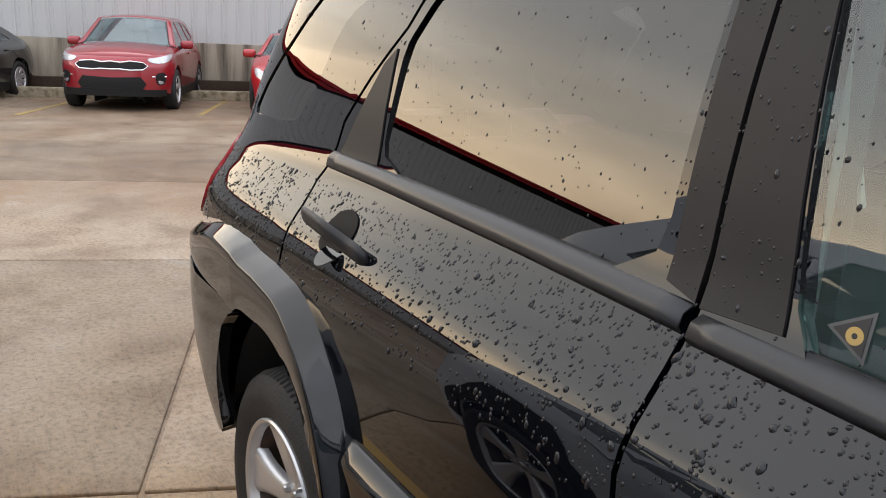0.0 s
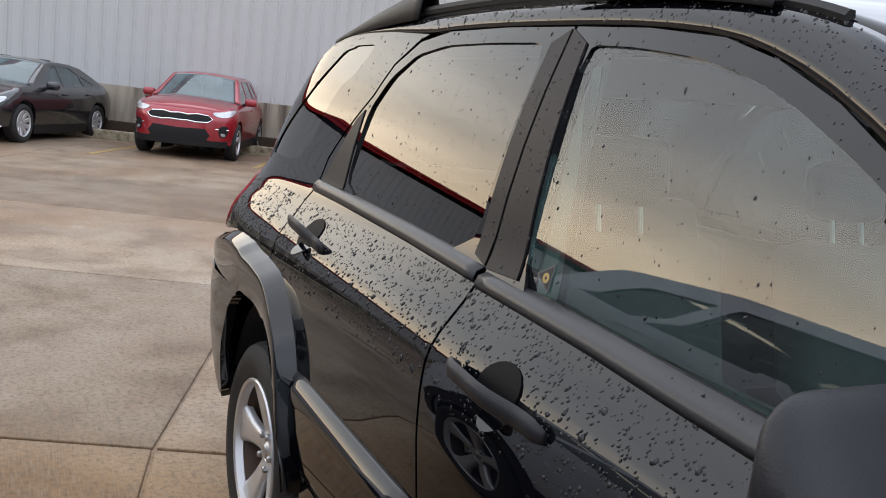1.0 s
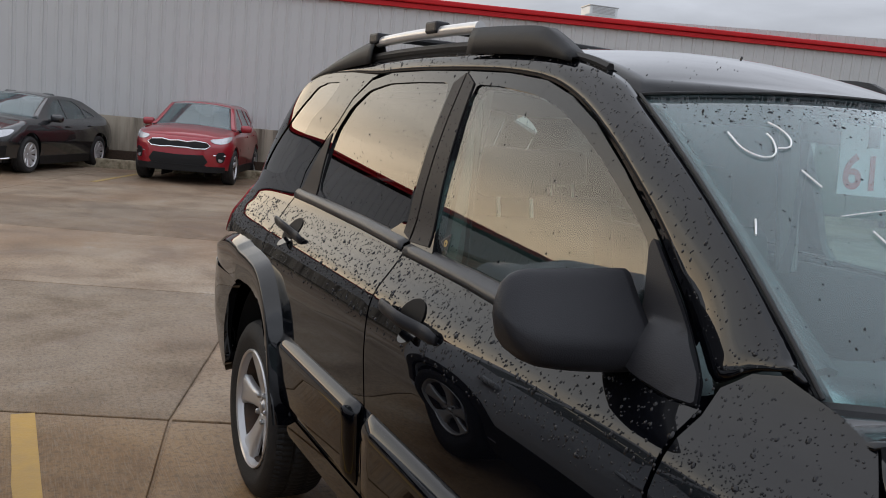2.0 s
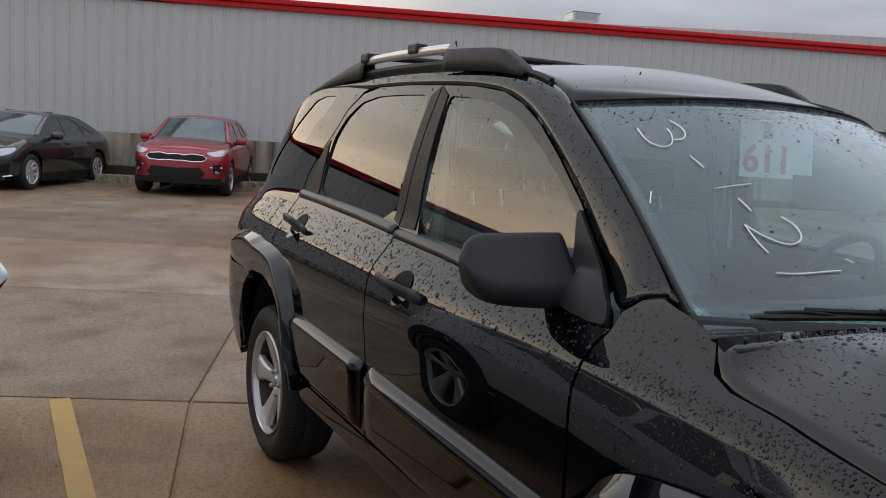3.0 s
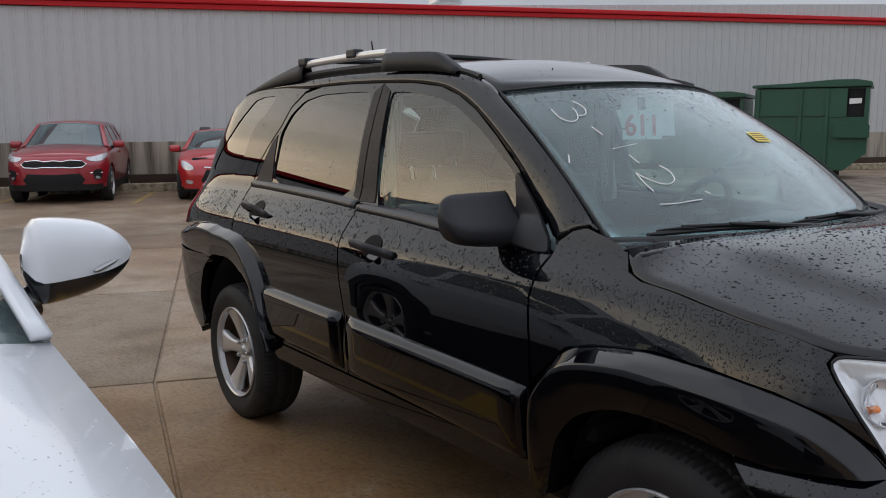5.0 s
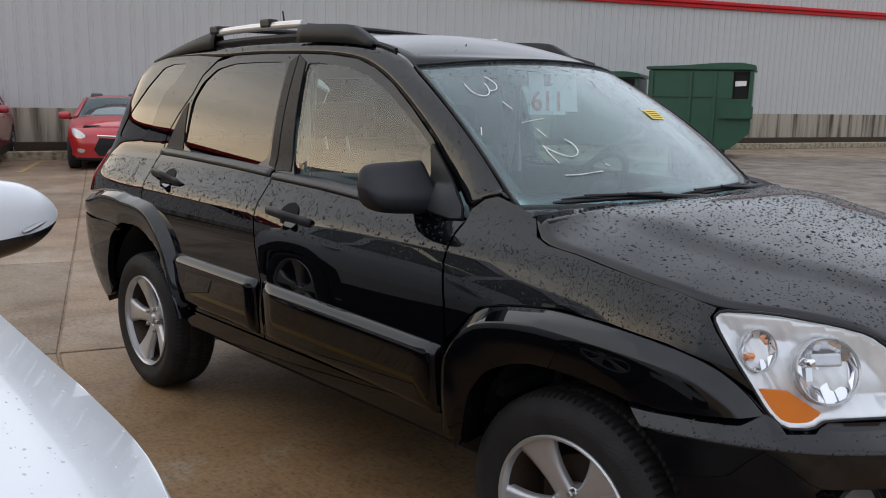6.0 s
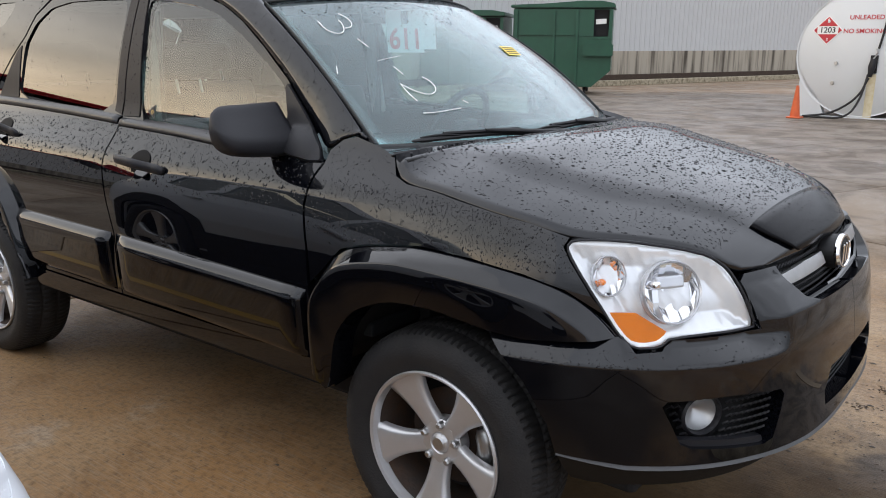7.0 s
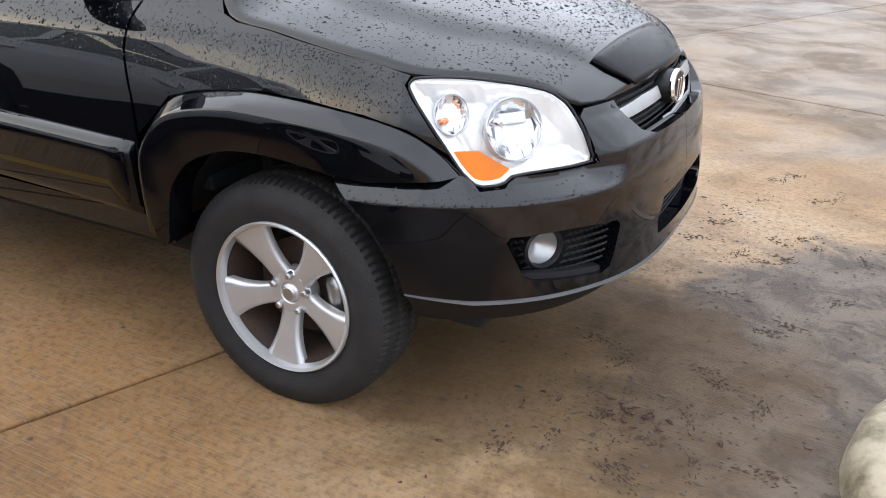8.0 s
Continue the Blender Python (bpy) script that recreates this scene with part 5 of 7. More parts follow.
def wiper(y0, y1, pivot_y):
    w = new("wiper")
    w.parent = suv
    def on(y, a, o):
        return screen_point(a, y / .735, o)
    blade = [on(y0 + (y1 - y0) * i / 12, -.012 + .018 * math.sin(i / 12 * math.pi), .016) for i in range(13)]
    part("blade", tube_bm(blade, [.004] + [.008] * 11 + [.004], 6), SEAL, w, "", True)
    arm = [on(pivot_y, -.055, .02), on(pivot_y + (y0 - pivot_y) * .35, -.035, .036), on((y0 + y1) / 2, .008, .032)]
    part("arm", tube_bm(arm, [.014, .009, .006], 8), PLASTIC_MATT, w, "", True)
    frame_ = [on(y0 + (y1 - y0) * f, .008, .028) for f in (.2, .5, .8)]
    part("bridge", tube_bm(frame_, .006, 6), PLASTIC_MATT, w, "", True)
    for f0, f1 in ((.06, .34), (.66, .94)):
        claw = [on(y0 + (y1 - y0) * (f0 + (f1 - f0) * k / 4), -.006 + .014 * math.sin(math.pi * (f0 + f1) / 2), .018 + .010 * math.sin(k / 4 * math.pi)) for k in range(5)]
        part("claw", tube_bm(claw, .004, 6), PLASTIC_MATT, w, "", True)


wiper(-.64, -.14, .12)
wiper(-.18, .42, .60)

# wheels, wheel wells, floor
for side in (-1, 1):
    build_wheel(suv, (1.317, .760 * side, .329), side, .345, .228, turn=radians(51))
    build_wheel(suv, (-1.315, .757 * side, .333), side, turn=radians(33))
    for cx, wr, wz in ((1.305, .435, .345), (-1.245, .475, .360)):
        rows = []
        for i in range(25):
            a = math.pi * (.08 + .84 * i / 24)
            rows.append([(cx + wr * math.cos(a), (.40 + .44 * k / 3) * side, wz + wr * math.sin(a)) for k in range(4)])
        v, f = loft(rows)
        v, f = thicken(v, f, .006)
        mesh_part("wheel_well", v, f, BLACK_INSIDE, suv, "dark wheel-arch liner")
        bm = box_bm(.86, .02, .62, .0, (cx, .40 * side, .45))
        part("inner_wing", bm, BLACK_INSIDE, suv)
part("floor_pan", box_bm(3.7, 1.35, .10, .02, (0, 0, .33)), BLACK_INSIDE, suv, "dark underside")
part("cabin_floor", box_bm(2.6, 1.40, .05, .01, (-.35, 0, .55)), CABIN_DARK, suv)
part("engine_block", box_bm(.85, 1.0, .5, .05, (1.55, 0, .68)), BLACK_INSIDE, suv)

# rear: bumper, tail lamps, tailgate
for side in (-1, 1):
    BODY.panel("rear_bumper_half", [(-1.470, .795), (-1.55, .808), (-1.72, .803), (-1.83, .80), (-2.05, .82), (-2.4, .83), (U_REAR, .83), (U_REAR, .42), (-2.2, .42), (-1.80, .405), (-1.70, .44), (-1.66, .55), (-1.61, .65), (-1.565, .731), (-1.51, .778)], PAINT_BLACK, suv, (), .026, .035, .03, side)
    BODY.panel("rear_bumper_skirt", [(-1.84, .41), (-2.2, .42), (U_REAR, .42), (U_REAR, .34), (-2.2, .33), (-1.92, .36)], PLASTIC_MATT, suv, (), .02, .05, .05, side)
    BODY.panel("tail_lamp", rounded([(-1.95, .94), (-1.95, 1.105), (-2.10, 1.162), (-2.20, 1.18), (-2.30, 1.15), (-2.28, .92), (-2.15, .90)], 1), RED_LENS, suv, (), .006, .03, .04, side, "red tail lamp")
    BODY.panel("tailgate_half", [(-2.29, .845), (-2.31, 1.15), (-2.36, 1.20), (U_REAR, 1.20), (U_REAR, .845)], PAINT_BLACK, suv, (), .0, .05, .03, side)
    BODY.panel("rear_window_half", [(-2.36, 1.21), (-2.26, 1.56), (U_REAR, 1.60), (U_REAR, 1.21)], GLASS_TINT, suv, (), -.002, .06, .004, side)
    BODY.panel("rear_pillar", [(-2.165, 1.195), (-2.125, 1.31), (-2.03, 1.50), (-2.25, 1.575), (-2.355, 1.20)], PAINT_BLACK, suv, (), .0, .04, .03, side)
rows = [[Vector((-1.72 - .14 * i / 3 - .02 * math.cos(k * 1.2), k * .53, 1.612 - .04 * i / 3 + .03 * (1 - k * k))) for k in (j / 8 - 1 for j in range(17))] for i in range(4)]
v, f = loft(rows)
v, f = thicken(v, f, .03)
mesh_part("rear_spoiler", v, f, PAINT_BLACK, suv)

# cabin
def seat(x, y, wide, name):
    s = new(name)
    s.parent = suv
    part("cushion", box_bm(.50, wide, .16, .05, (x, y, .80), 3), CABIN_DARK, s, "", True)
    bm = box_bm(.13, wide, .40, .05, (0, 0, .20), 3)
    bm.transform(pose(x - .24, y, .84, 0, -14, 0))
    part("backrest", bm, CABIN_GREY, s, "", True)
    for dy in ([0] if wide < .7 else [-.4, .4]):
        bm = box_bm(.09, .25, .15, .04, (0, 0, 0), 3)
        bm.transform(pose(x - .385, y + dy, 1.355, 0, -10, 0))
        part("headrest", bm, CABIN_DARK, s, "", True)
        for py in (-.058, .058):
            part("headrest_post", tube_bm([(x - .345, y + dy + py, 1.20), (x - .370, y + dy + py, 1.30)], .006, 8), PAPER, s, "bright headrest post", True)


seat(.0, -.377, .50, "front_seat")
seat(.0, .377, .50, "front_seat")
seat(-.85, 0, 1.25, "rear_bench")
rows = []
for i in range(9):
    f = i / 8
    rows.append([Vector((1.10 - .42 * f - .14 * abs(k) ** 2, k * .66, 1.128 - .02 * f - (.10 * max(0, f - .75) / .25))) for k in (j / 8 - 1 for j in range(17))])
v, f = loft(rows, True)
v, f = thicken(v, f, .10, Vector((0, 0, 1)))
mesh_part("dashboard", v, f, CABIN_DARK, suv, "dark grey dashboard")
bm = bmesh.new()
ring = [(.185 * math.cos(a), .185 * math.sin(a), 0) for a in (k * math.tau / 36 for k in range(36))]
tube_bm(ring, .015, 8, bm, True)
for a in (0, math.pi, -math.pi / 2):
    tube_bm([(0, 0, -.03), (.18 * math.cos(a), .18 * math.sin(a), 0)], .014, 6, bm)
box_bm(.16, .12, .05, .02, (0, 0, -.03), 2, bm)
bm.transform(pose(.50, .36, 1.08, 0, -65, 0) @ pose(0, 0, 0, 0, 0, -90))
part("steering_wheel", bm, CABIN_DARK, suv, "dark steering wheel", True)
for side in (-1, 1):
    part("door_card", box_bm(2.0, .03, .55, .02, (-.25, .72 * side, .86)), CABIN_DARK, suv, "dark door lining")
    pts = [(-.22, .66 * side, 1.10), (-.24, .60 * side, 1.58)]
    part("inner_pillar", tube_bm(pts, .035, 8), CABIN_BEIGE, suv, "pale pillar lining", True)
    part("inner_pillar", tube_bm([(.93, .66 * side, 1.15), (.38, .57 * side, 1.54)], .035, 8), CABIN_DARK, suv, "dark pillar lining", True)
    part("seat_belt", box_bm(.05, .006, .46, .001, (-.20, .625 * side, 1.32)), CABIN_GREY, suv, "grey belt webbing")
rows = [[Vector((.30 - 2.0 * i / 10, k * .52, 1.585 - .02 * abs(i / 10 - .4) + .025 * (1 - k * k))) for k in (j / 6 - 1 for j in range(13))] for i in range(11)]
v, f = loft(rows)
v, f = thicken(v, f, .008)
mesh_part("headlining", v, f, CABIN_BEIGE, suv, "pale roof lining")
part("inside_mirror", box_bm(.03, .24, .065, .02, (.395, .0, 1.545), 3), CABIN_DARK, suv, "dark inside mirror", True)
part("load_bay", box_bm(.8, 1.2, .05, .01, (-1.6, 0, .95)), CABIN_DARK, suv)
part("bulkhead", box_bm(.04, 1.3, .6, .01, (1.12, 0, .80)), BLACK_INSIDE, suv)


# ---- the other parked cars ----
def skin_for(widths, fronts, rears, xf, xr, nf, nr):
    """A skin like the one above for a car of other proportions; xf and xr: where the corners begin."""
    top = max(p[0] for p in widths)
    hw, fx, rx = smooth_table(widths, 0, top, .05), smooth_table(fronts, 0, top, .06), smooth_table(rears, 0, top, .06)
    w0 = max(p[1] for p in widths)
    lf, lr = max(p[1] for p in fronts) - xf, max(p[1] for p in rears) - xr
    af, ar = arc_table(nf, w0, lf), arc_table(nr, w0, lr)

    def at(u, z):
        w = hw(z)
        if u > xf:
            p = float(np.interp(u - xf, af, PHI))
            return xf + max(.02, fx(z) - xf) * math.sin(p) ** (2 / nf), -w * max(0, math.cos(p)) ** (2 / nf), z
        if u < -xr:
            p = float(np.interp(-xr - u, ar, PHI))
            return -xr - max(.02, rx(z) - xr) * math.sin(p) ** (2 / nr), -w * max(0, math.cos(p)) ** (2 / nr), z
        return u, -w, z
    return Skin(at), xf + af[-1], -xr - ar[-1]


def span(skin, line, crown, bow, n=13, count=16, lip=0):
    """Rows of points from flank to flank over the car, from a line of (u, z) on its skin."""
    rows = []
    for i, (u, z) in enumerate(resample(rounded(line, 1, False), count)):
        p = skin.place(u, z)
        rise = crown * min(1, i / lip) ** .6 if lip else crown
        rows.append([Vector((p.x + bow * (1 - k * k), -p.y * k, p.z + rise * (1 - abs(k) ** 2.2))) for k in (j / (n - 1) * 2 - 1 for j in range(n))])
    return rows


def arch(cx, cz, r, a0=-8, a1=188, n=14):
    return [(cx + r * math.cos(radians(a0 + (a1 - a0) * i / (n - 1))), cz + r * math.sin(radians(a0 + (a1 - a0) * i / (n - 1)))) for i in range(n)]


def sheet(name, rows, mat, parent, depth=.012, label="", flip=False):
    v, f = loft(rows, flip)
    v, f = thicken(v, f, depth)
    return mesh_part(name, v, f, mat, parent, label)


def build_car(name, label, m, c, paint, group=""):
    car = thing(name, label, "car", m, group)
    skin, uf, ur = skin_for(c["widths"], c["fronts"], c["rears"], c["xf"], c["xr"], c.get("nf", 3.0), c.get("nr", 3.6))
    hoodl, pil, roofl, tail = c["hood"], c["pillar"], c["roof"], c["tail"]
    wb, wr = c["wb"], c["wr"]
    bot = c["sill"]
    nose_u = hoodl[0][0]
    outline = [(nose_u, bot + .06), (nose_u, hoodl[0][1])] + hoodl[1:] + pil[1:] + roofl[1:] + tail[1:] + [(tail[-1][0], bot + .05)]
    outline += arch(-wb / 2, wr, wr + .06)[::-1] + arch(wb / 2, wr, wr + .06)[::-1]
    for side in (-1, 1):
        b = skin.panel("body_side", outline, paint, car, c["glass"], 0, .06, .03, side)
        for g in c["glass"]:
            skin.panel("window", g, c.get("tint", GLASS_FAR), b, (), -.008, .12, .004, side).visible_shadow = False
        for u0, z0, u1, z1 in c.get("seams", ()):
            a, e = skin.place(u0, z0, .001), skin.place(u1, z1, .001)
            mid = skin.place((u0 + u1) / 2, (z0 + z1) / 2, .001)
            part("door_seam", tube_bm([Vector((p.x, p.y * -side, p.z)) for p in (a, mid, e)], .004, 4), SEAL, b)
        for u0, z0 in c.get("handles", ()):
            p = skin.place(u0, z0, .02)
            part("door_handle", box_bm(.16, .03, .03, .01, (p.x, p.y * -side, p.z)), c.get("handle_mat", paint), b)
        cl = [(-wb / 2 + wr + .05, bot + .10), (wb / 2 - wr - .05, bot + .10), (wb / 2 - wr - .07, bot - .06), (-wb / 2 + wr + .07, bot - .06)]
        skin.panel("sill_cover", cl, PLASTIC_MATT, car, (), .012, .2, .05, side)
        # nose and tail quarters
        holes = c.get("nose_holes", [])
        skin.panel("front_fascia", [(nose_u, bot), (uf, bot), (uf, hoodl[0][1] - .0), (nose_u, hoodl[0][1])], paint, car, (), 0, .05, .03, side)
        skin.panel("rear_fascia", [(tail[-1][0], bot), (tail[-1][0], tail[-1][1]), (ur, tail[-1][1]), (ur, bot)][::-1], paint, car, (), 0, .08, .03, side)
        for nm, poly, mat, outw, lab in c["front_parts"]:
            skin.panel(nm, [(uf - a, z) for a, z in poly], mat, car, (), outw, .03, .03, side, lab)
        for nm, poly, mat, outw, lab in c.get("side_parts", ()):
            skin.panel(nm, poly, mat, car, (), outw, .05, .02, side, lab)
        for nm, poly, r, mat, lab in c.get("front_lines", ()):
            pts = [skin.place(uf - a, z, .012) for a, z in poly]
            part(nm, tube_bm([Vector((p.x, p.y * -side, p.z)) for p in pts], r, 6), mat, car, lab, True)
        for cx in (wb / 2, -wb / 2):
            wd = c["track"] / 2
            build_wheel(car, (cx, wd * side, wr - .008), side, wr, .22, wr * .66, c.get("spokes", 10), 36, c.get("fine_wheels", False), 0, c.get("rim_mat", ALLOY), .3)
            rows = [[(cx + (wr + .065) * math.cos(a), (.40 + .46 * k) * side, wr + (wr + .065) * math.sin(a)) for k in (0, .5, 1)] for a in (math.pi * i / 14 for i in range(15))]
            v, f = loft(rows)
            v, f = thicken(v, f, .006)
            mesh_part("wheel_well", v, f, BLACK_INSIDE, car)
            part("inner_wing", box_bm(.8, .02, .6, 0, (cx, .40 * side, .42)), BLACK_INSIDE, car)
        # door mirror
        if not c["mirror"]:
            continue
        mx, my, mz = c["mirror"]
        mrr = new("door_mirror")
        mrr.parent = car
        bm = box_bm(.13, .23, .15, .055, (mx, my * side, mz), 4)
        part("mirror_shell", bm, c.get("mirror_mat", paint), mrr, "", True)
        part("mirror_arm", tube_bm([(mx + .02, (my - .09) * side, mz - .05), (mx + .03, (my - .2) * side, mz - .07)], [.03, .04], 8), PLASTIC_MATT, mrr, "", True)
    sheet("bonnet", span(skin, hoodl, c.get("hood_crown", .07), c.get("hood_bow", .10), lip=c.get("hood_lip", 5)), paint, car)
    sc = sheet("windscreen", [[p for p in r] for r in span(skin, pil, .05, c.get("screen_bow", .16))], c.get("screen_mat", GLASS_FAR), car, .005, "windscreen")
    sc.visible_shadow = False
    for side in (-1, 1):
        rows = [[Vector((p.x + c.get("screen_bow", .16) * (1 - k * k), -p.y * k * side, p.z + .05 * (1 - abs(k) ** 2.2) + .008)) for k in c.get("pillar_k", (.89, .93, .97, 1.0))] for p in (skin.place(u, z) for u, z in resample(rounded(pil, 1, False), 14))]
        sheet("screen_pillar", rows, paint, car, .012, "painted windscreen pillar", side > 0)
    rows = span(skin, roofl, .05, .03)
    sheet("roof_panel", rows, paint, car)
    sheet("tailgate", span(skin, tail, .03, -.10), GLASS_TINT, car, .005, "dark rear window")
    part("floor_pan", box_bm(3.6, 1.3, .08, .02, (0, 0, bot)), BLACK_INSIDE, car)
    part("cabin_floor", box_bm(2.6, 1.35, .3, .02, (-.2, 0, bot + .25)), CABIN_DARK, car)
    part("engine_bay", box_bm(.7, 1.2, .45, .05, (wb / 2 + .1, 0, .62)), BLACK_INSIDE, car)
    zb = pil[0][1]
    part("dashboard", box_bm(.35, 1.3, .14, .05, (pil[0][0] - .12, 0, zb - .08), 3), CABIN_DARK, car, "", True)
    for y in (-.37, .37):
        part("seat_back", box_bm(.14, .48, .62, .06, (-.15, y, zb + .02), 3), CABIN_GREY, car, "", True)
        part("headrest", box_bm(.10, .24, .16, .04, (-.22, y, zb + .40), 3), CABIN_GREY, car, "", True)
    part("rear_seat", box_bm(.16, 1.2, .6, .06, (-.95, 0, zb - .05), 3), CABIN_GREY, car, "", True)
    return car, skin, uf, ur


SUV_RED = dict(
    widths=[(0, .84), (.25, .88), (.6, .925), (.8, .92), (.95, .895), (1.05, .84), (1.10, .80), (1.5, .64), (1.65, .55)],
    fronts=[(0, 2.15), (.25, 2.22), (.5, 2.24), (.75, 2.23), (.88, 2.15), (.96, 2.0), (1.05, 1.75), (1.65, 1.4)],
    rears=[(0, 2.12), (.3, 2.2), (.6, 2.24), (.9, 2.2), (1.1, 2.15), (1.4, 2.0), (1.65, 1.8)],
    xf=1.3, xr=1.3, wb=2.67, wr=.35, track=1.62, sill=.26,
    hood=[(2.02, .90), (1.80, .95), (1.45, .99), (1.15, 1.02), (.95, 1.05)],
    pillar=[(.95, 1.05), (.62, 1.25), (.22, 1.50)],
    roof=[(.22, 1.50), (-.1, 1.555), (-.8, 1.565), (-1.5, 1.50)],
    tail=[(-1.5, 1.50), (-1.95, 1.25), (-2.15, 1.02)],
    glass=[[(.70, 1.08), (.40, 1.30), (.12, 1.46), (-.10, 1.50), (-.12, 1.06)], [(-.18, 1.06), (-.16, 1.50), (-.75, 1.50), (-.98, 1.10)], [(-1.06, 1.12), (-.85, 1.49), (-1.2, 1.45), (-1.5, 1.22)]],
    mirror=(.62, .98, 1.10), handles=[(-.05, .93), (-1.0, .95)], seams=[(-.15, 1.04, -.15, .35), (.85, 1.0, .85, .35)], spokes=5,
    front_parts=[("grille", rounded([(0, .80), (.30, .82), (.50, .80), (.57, .755), (.50, .70), (.30, .69), (0, .705)], 1, False), BLACK_INSIDE, .006, "black mesh grille"),
                 ("lower_intake", [(0, .56), (.46, .58), (.56, .46), (.50, .38), (0, .38)], PLASTIC_MATT, .010, "black lower intake"),
                 ("bumper_skirt", [(0, .37), (.95, .37), (.98, .26), (0, .26)], PLASTIC_MATT, .016, "black bumper skirt"),
                 ("skid_strip", [(0, .385), (.52, .385), (.55, .37), (0, .37)], PLASTIC_MATT, .02, ""),
                 ("fog_cluster", rounded([(.70, .64), (.92, .66), (.92, .47), (.78, .44), (.72, .50)], 1), PLASTIC_MATT, .010, "black fog lamp cluster"),
                 ("fog_lamp", rounded([(.74, .53), (.86, .51), (.86, .47), (.78, .46)], 1), REFLECTOR, .016, "small fog lamp"),
                 ("headlamp", rounded([(.56, .875), (.78, .898), (1.02, .945), (1.20, .955), (1.12, .88), (.94, .815), (.74, .795), (.62, .815)], 1), REFLECTOR, .008, "clear headlamp")],
    front_lines=[("grille_surround", [(0, .815), (.15, .80), (.30, .825), (.50, .805), (.58, .755), (.50, .695), (.30, .685), (.15, .70), (0, .695)], .013, CHROME, "chrome grille surround"),
                 ("fog_bar", [(.64, .585), (.92, .585)], .010, CHROME, "thin chrome bar")],
)
SEDAN = dict(
    widths=[(0, .83), (.25, .87), (.55, .925), (.75, .915), (.9, .88), (1.0, .80), (1.4, .60), (1.5, .52)],
    fronts=[(0, 2.30), (.25, 2.38), (.5, 2.42), (.65, 2.40), (.75, 2.30), (.85, 2.05), (.95, 1.6), (1.5, 1.4)],
    rears=[(0, 2.3), (.3, 2.38), (.6, 2.42), (.95, 2.38), (1.05, 2.3), (1.5, 1.8)],
    xf=1.4, xr=1.5, wb=2.80, wr=.335, track=1.60, sill=.20,
    hood=[(2.12, .76), (1.85, .83), (1.5, .90), (1.15, .95), (1.0, .97)],
    pillar=[(1.0, .97), (.6, 1.18), (.20, 1.36)],
    roof=[(.20, 1.36), (-.15, 1.405), (-.7, 1.40), (-1.10, 1.34)],
    tail=[(-1.10, 1.34), (-1.55, 1.18), (-1.95, 1.03), (-2.35, .99)],
    glass=[[(.66, .99), (.40, 1.18), (.10, 1.33), (-.12, 1.35), (-.14, .985)], [(-.20, .985), (-.18, 1.35), (-.65, 1.34), (-.90, 1.22), (-.98, 1.01)], [(-1.05, 1.03), (-.98, 1.21), (-1.3, 1.10), (-1.4, 1.05)]],
    mirror=(.60, .98, 1.0), handles=[(-.02, .84), (-1.0, .86)], seams=[(-.17, .96, -.17, .30), (.88, .92, .90, .30)], spokes=10, hood_crown=.06,
    front_parts=[("grille", [(0, .68), (.42, .70), (.50, .58), (.36, .36), (0, .34)], BLACK_INSIDE, .008, "black grille"),
                 ("lower_intake", [(0, .32), (.55, .32), (.52, .24), (0, .23)], PLASTIC_MATT, .010, "black lower intake"),
                 ("fog_cluster", [(.72, .46), (.98, .50), (.98, .30), (.80, .30)], PLASTIC_MATT, .010, "black fog lamp recess"),
                 ("headlamp", rounded([(.58, .70), (.80, .76), (1.10, .78), (1.02, .68), (.80, .62), (.60, .63)], 1), REFLECTOR, .008, "clear headlamp")],
    front_lines=[("grille_surround", [(0, .70), (.43, .72), (.53, .58), (.38, .33)], .018, CHROME, "chrome grille surround"),
                 ("chrome_strip", [(0, .215), (.5, .225), (.95, .27), (1.05, .28)], .014, CHROME, "chrome bumper strip")],
)
HATCH = dict(SEDAN,
    widths=[(0, .83), (.25, .86), (.6, .90), (.8, .88), (.95, .82), (1.0, .79), (1.35, .60), (1.45, .5)],
    fronts=[(0, 1.98), (.25, 2.06), (.5, 2.10), (.7, 2.06), (.82, 1.92), (.95, 1.55), (1.45, 1.3)],
    rears=[(0, 1.95), (.3, 2.05), (.6, 2.1), (.95, 2.05), (1.45, 1.7)],
    xf=1.2, xr=1.25, wb=2.65, wr=.33, track=1.56, sill=.20,
    hood=[(1.85, .80), (1.6, .87), (1.3, .93), (1.0, .97)], pillar=[(1.0, .97), (.6, 1.17), (.18, 1.33)],
    roof=[(.18, 1.33), (-.15, 1.375), (-.7, 1.36), (-1.2, 1.27)], tail=[(-1.2, 1.27), (-1.7, 1.10), (-2.0, .98)],
    glass=[[(.66, .99), (.40, 1.16), (.10, 1.30), (-.25, 1.32), (-.30, .99)], [(-.36, .99), (-.32, 1.32), (-.75, 1.29), (-1.05, 1.10), (-1.0, 1.0)]],
    mirror=(.58, .97, 1.0),
    front_parts=[("grille", [(0, .60), (.30, .62), (.42, .40), (.34, .28), (0, .27)], BLACK_INSIDE, .008, "black hexagonal grille"),
                 ("headlamp", rounded([(.52, .64), (.70, .76), (.92, .80), (.86, .66), (.68, .59)], 1), REFLECTOR, .008, "clear headlamp"),
                 ("bumper_skirt", [(0, .24), (.85, .24), (.85, .2), (0, .2)], PLASTIC_MATT, .012, ""),
                 ("fog_lamp", rounded([(.58, .40), (.76, .42), (.76, .35), (.62, .33)], 1), REFLECTOR, .012, "oval fog lamp")],
    front_lines=[("grille_bar", [(0, .645), (.34, .66)], .016, CHROME, "chrome grille bar")])
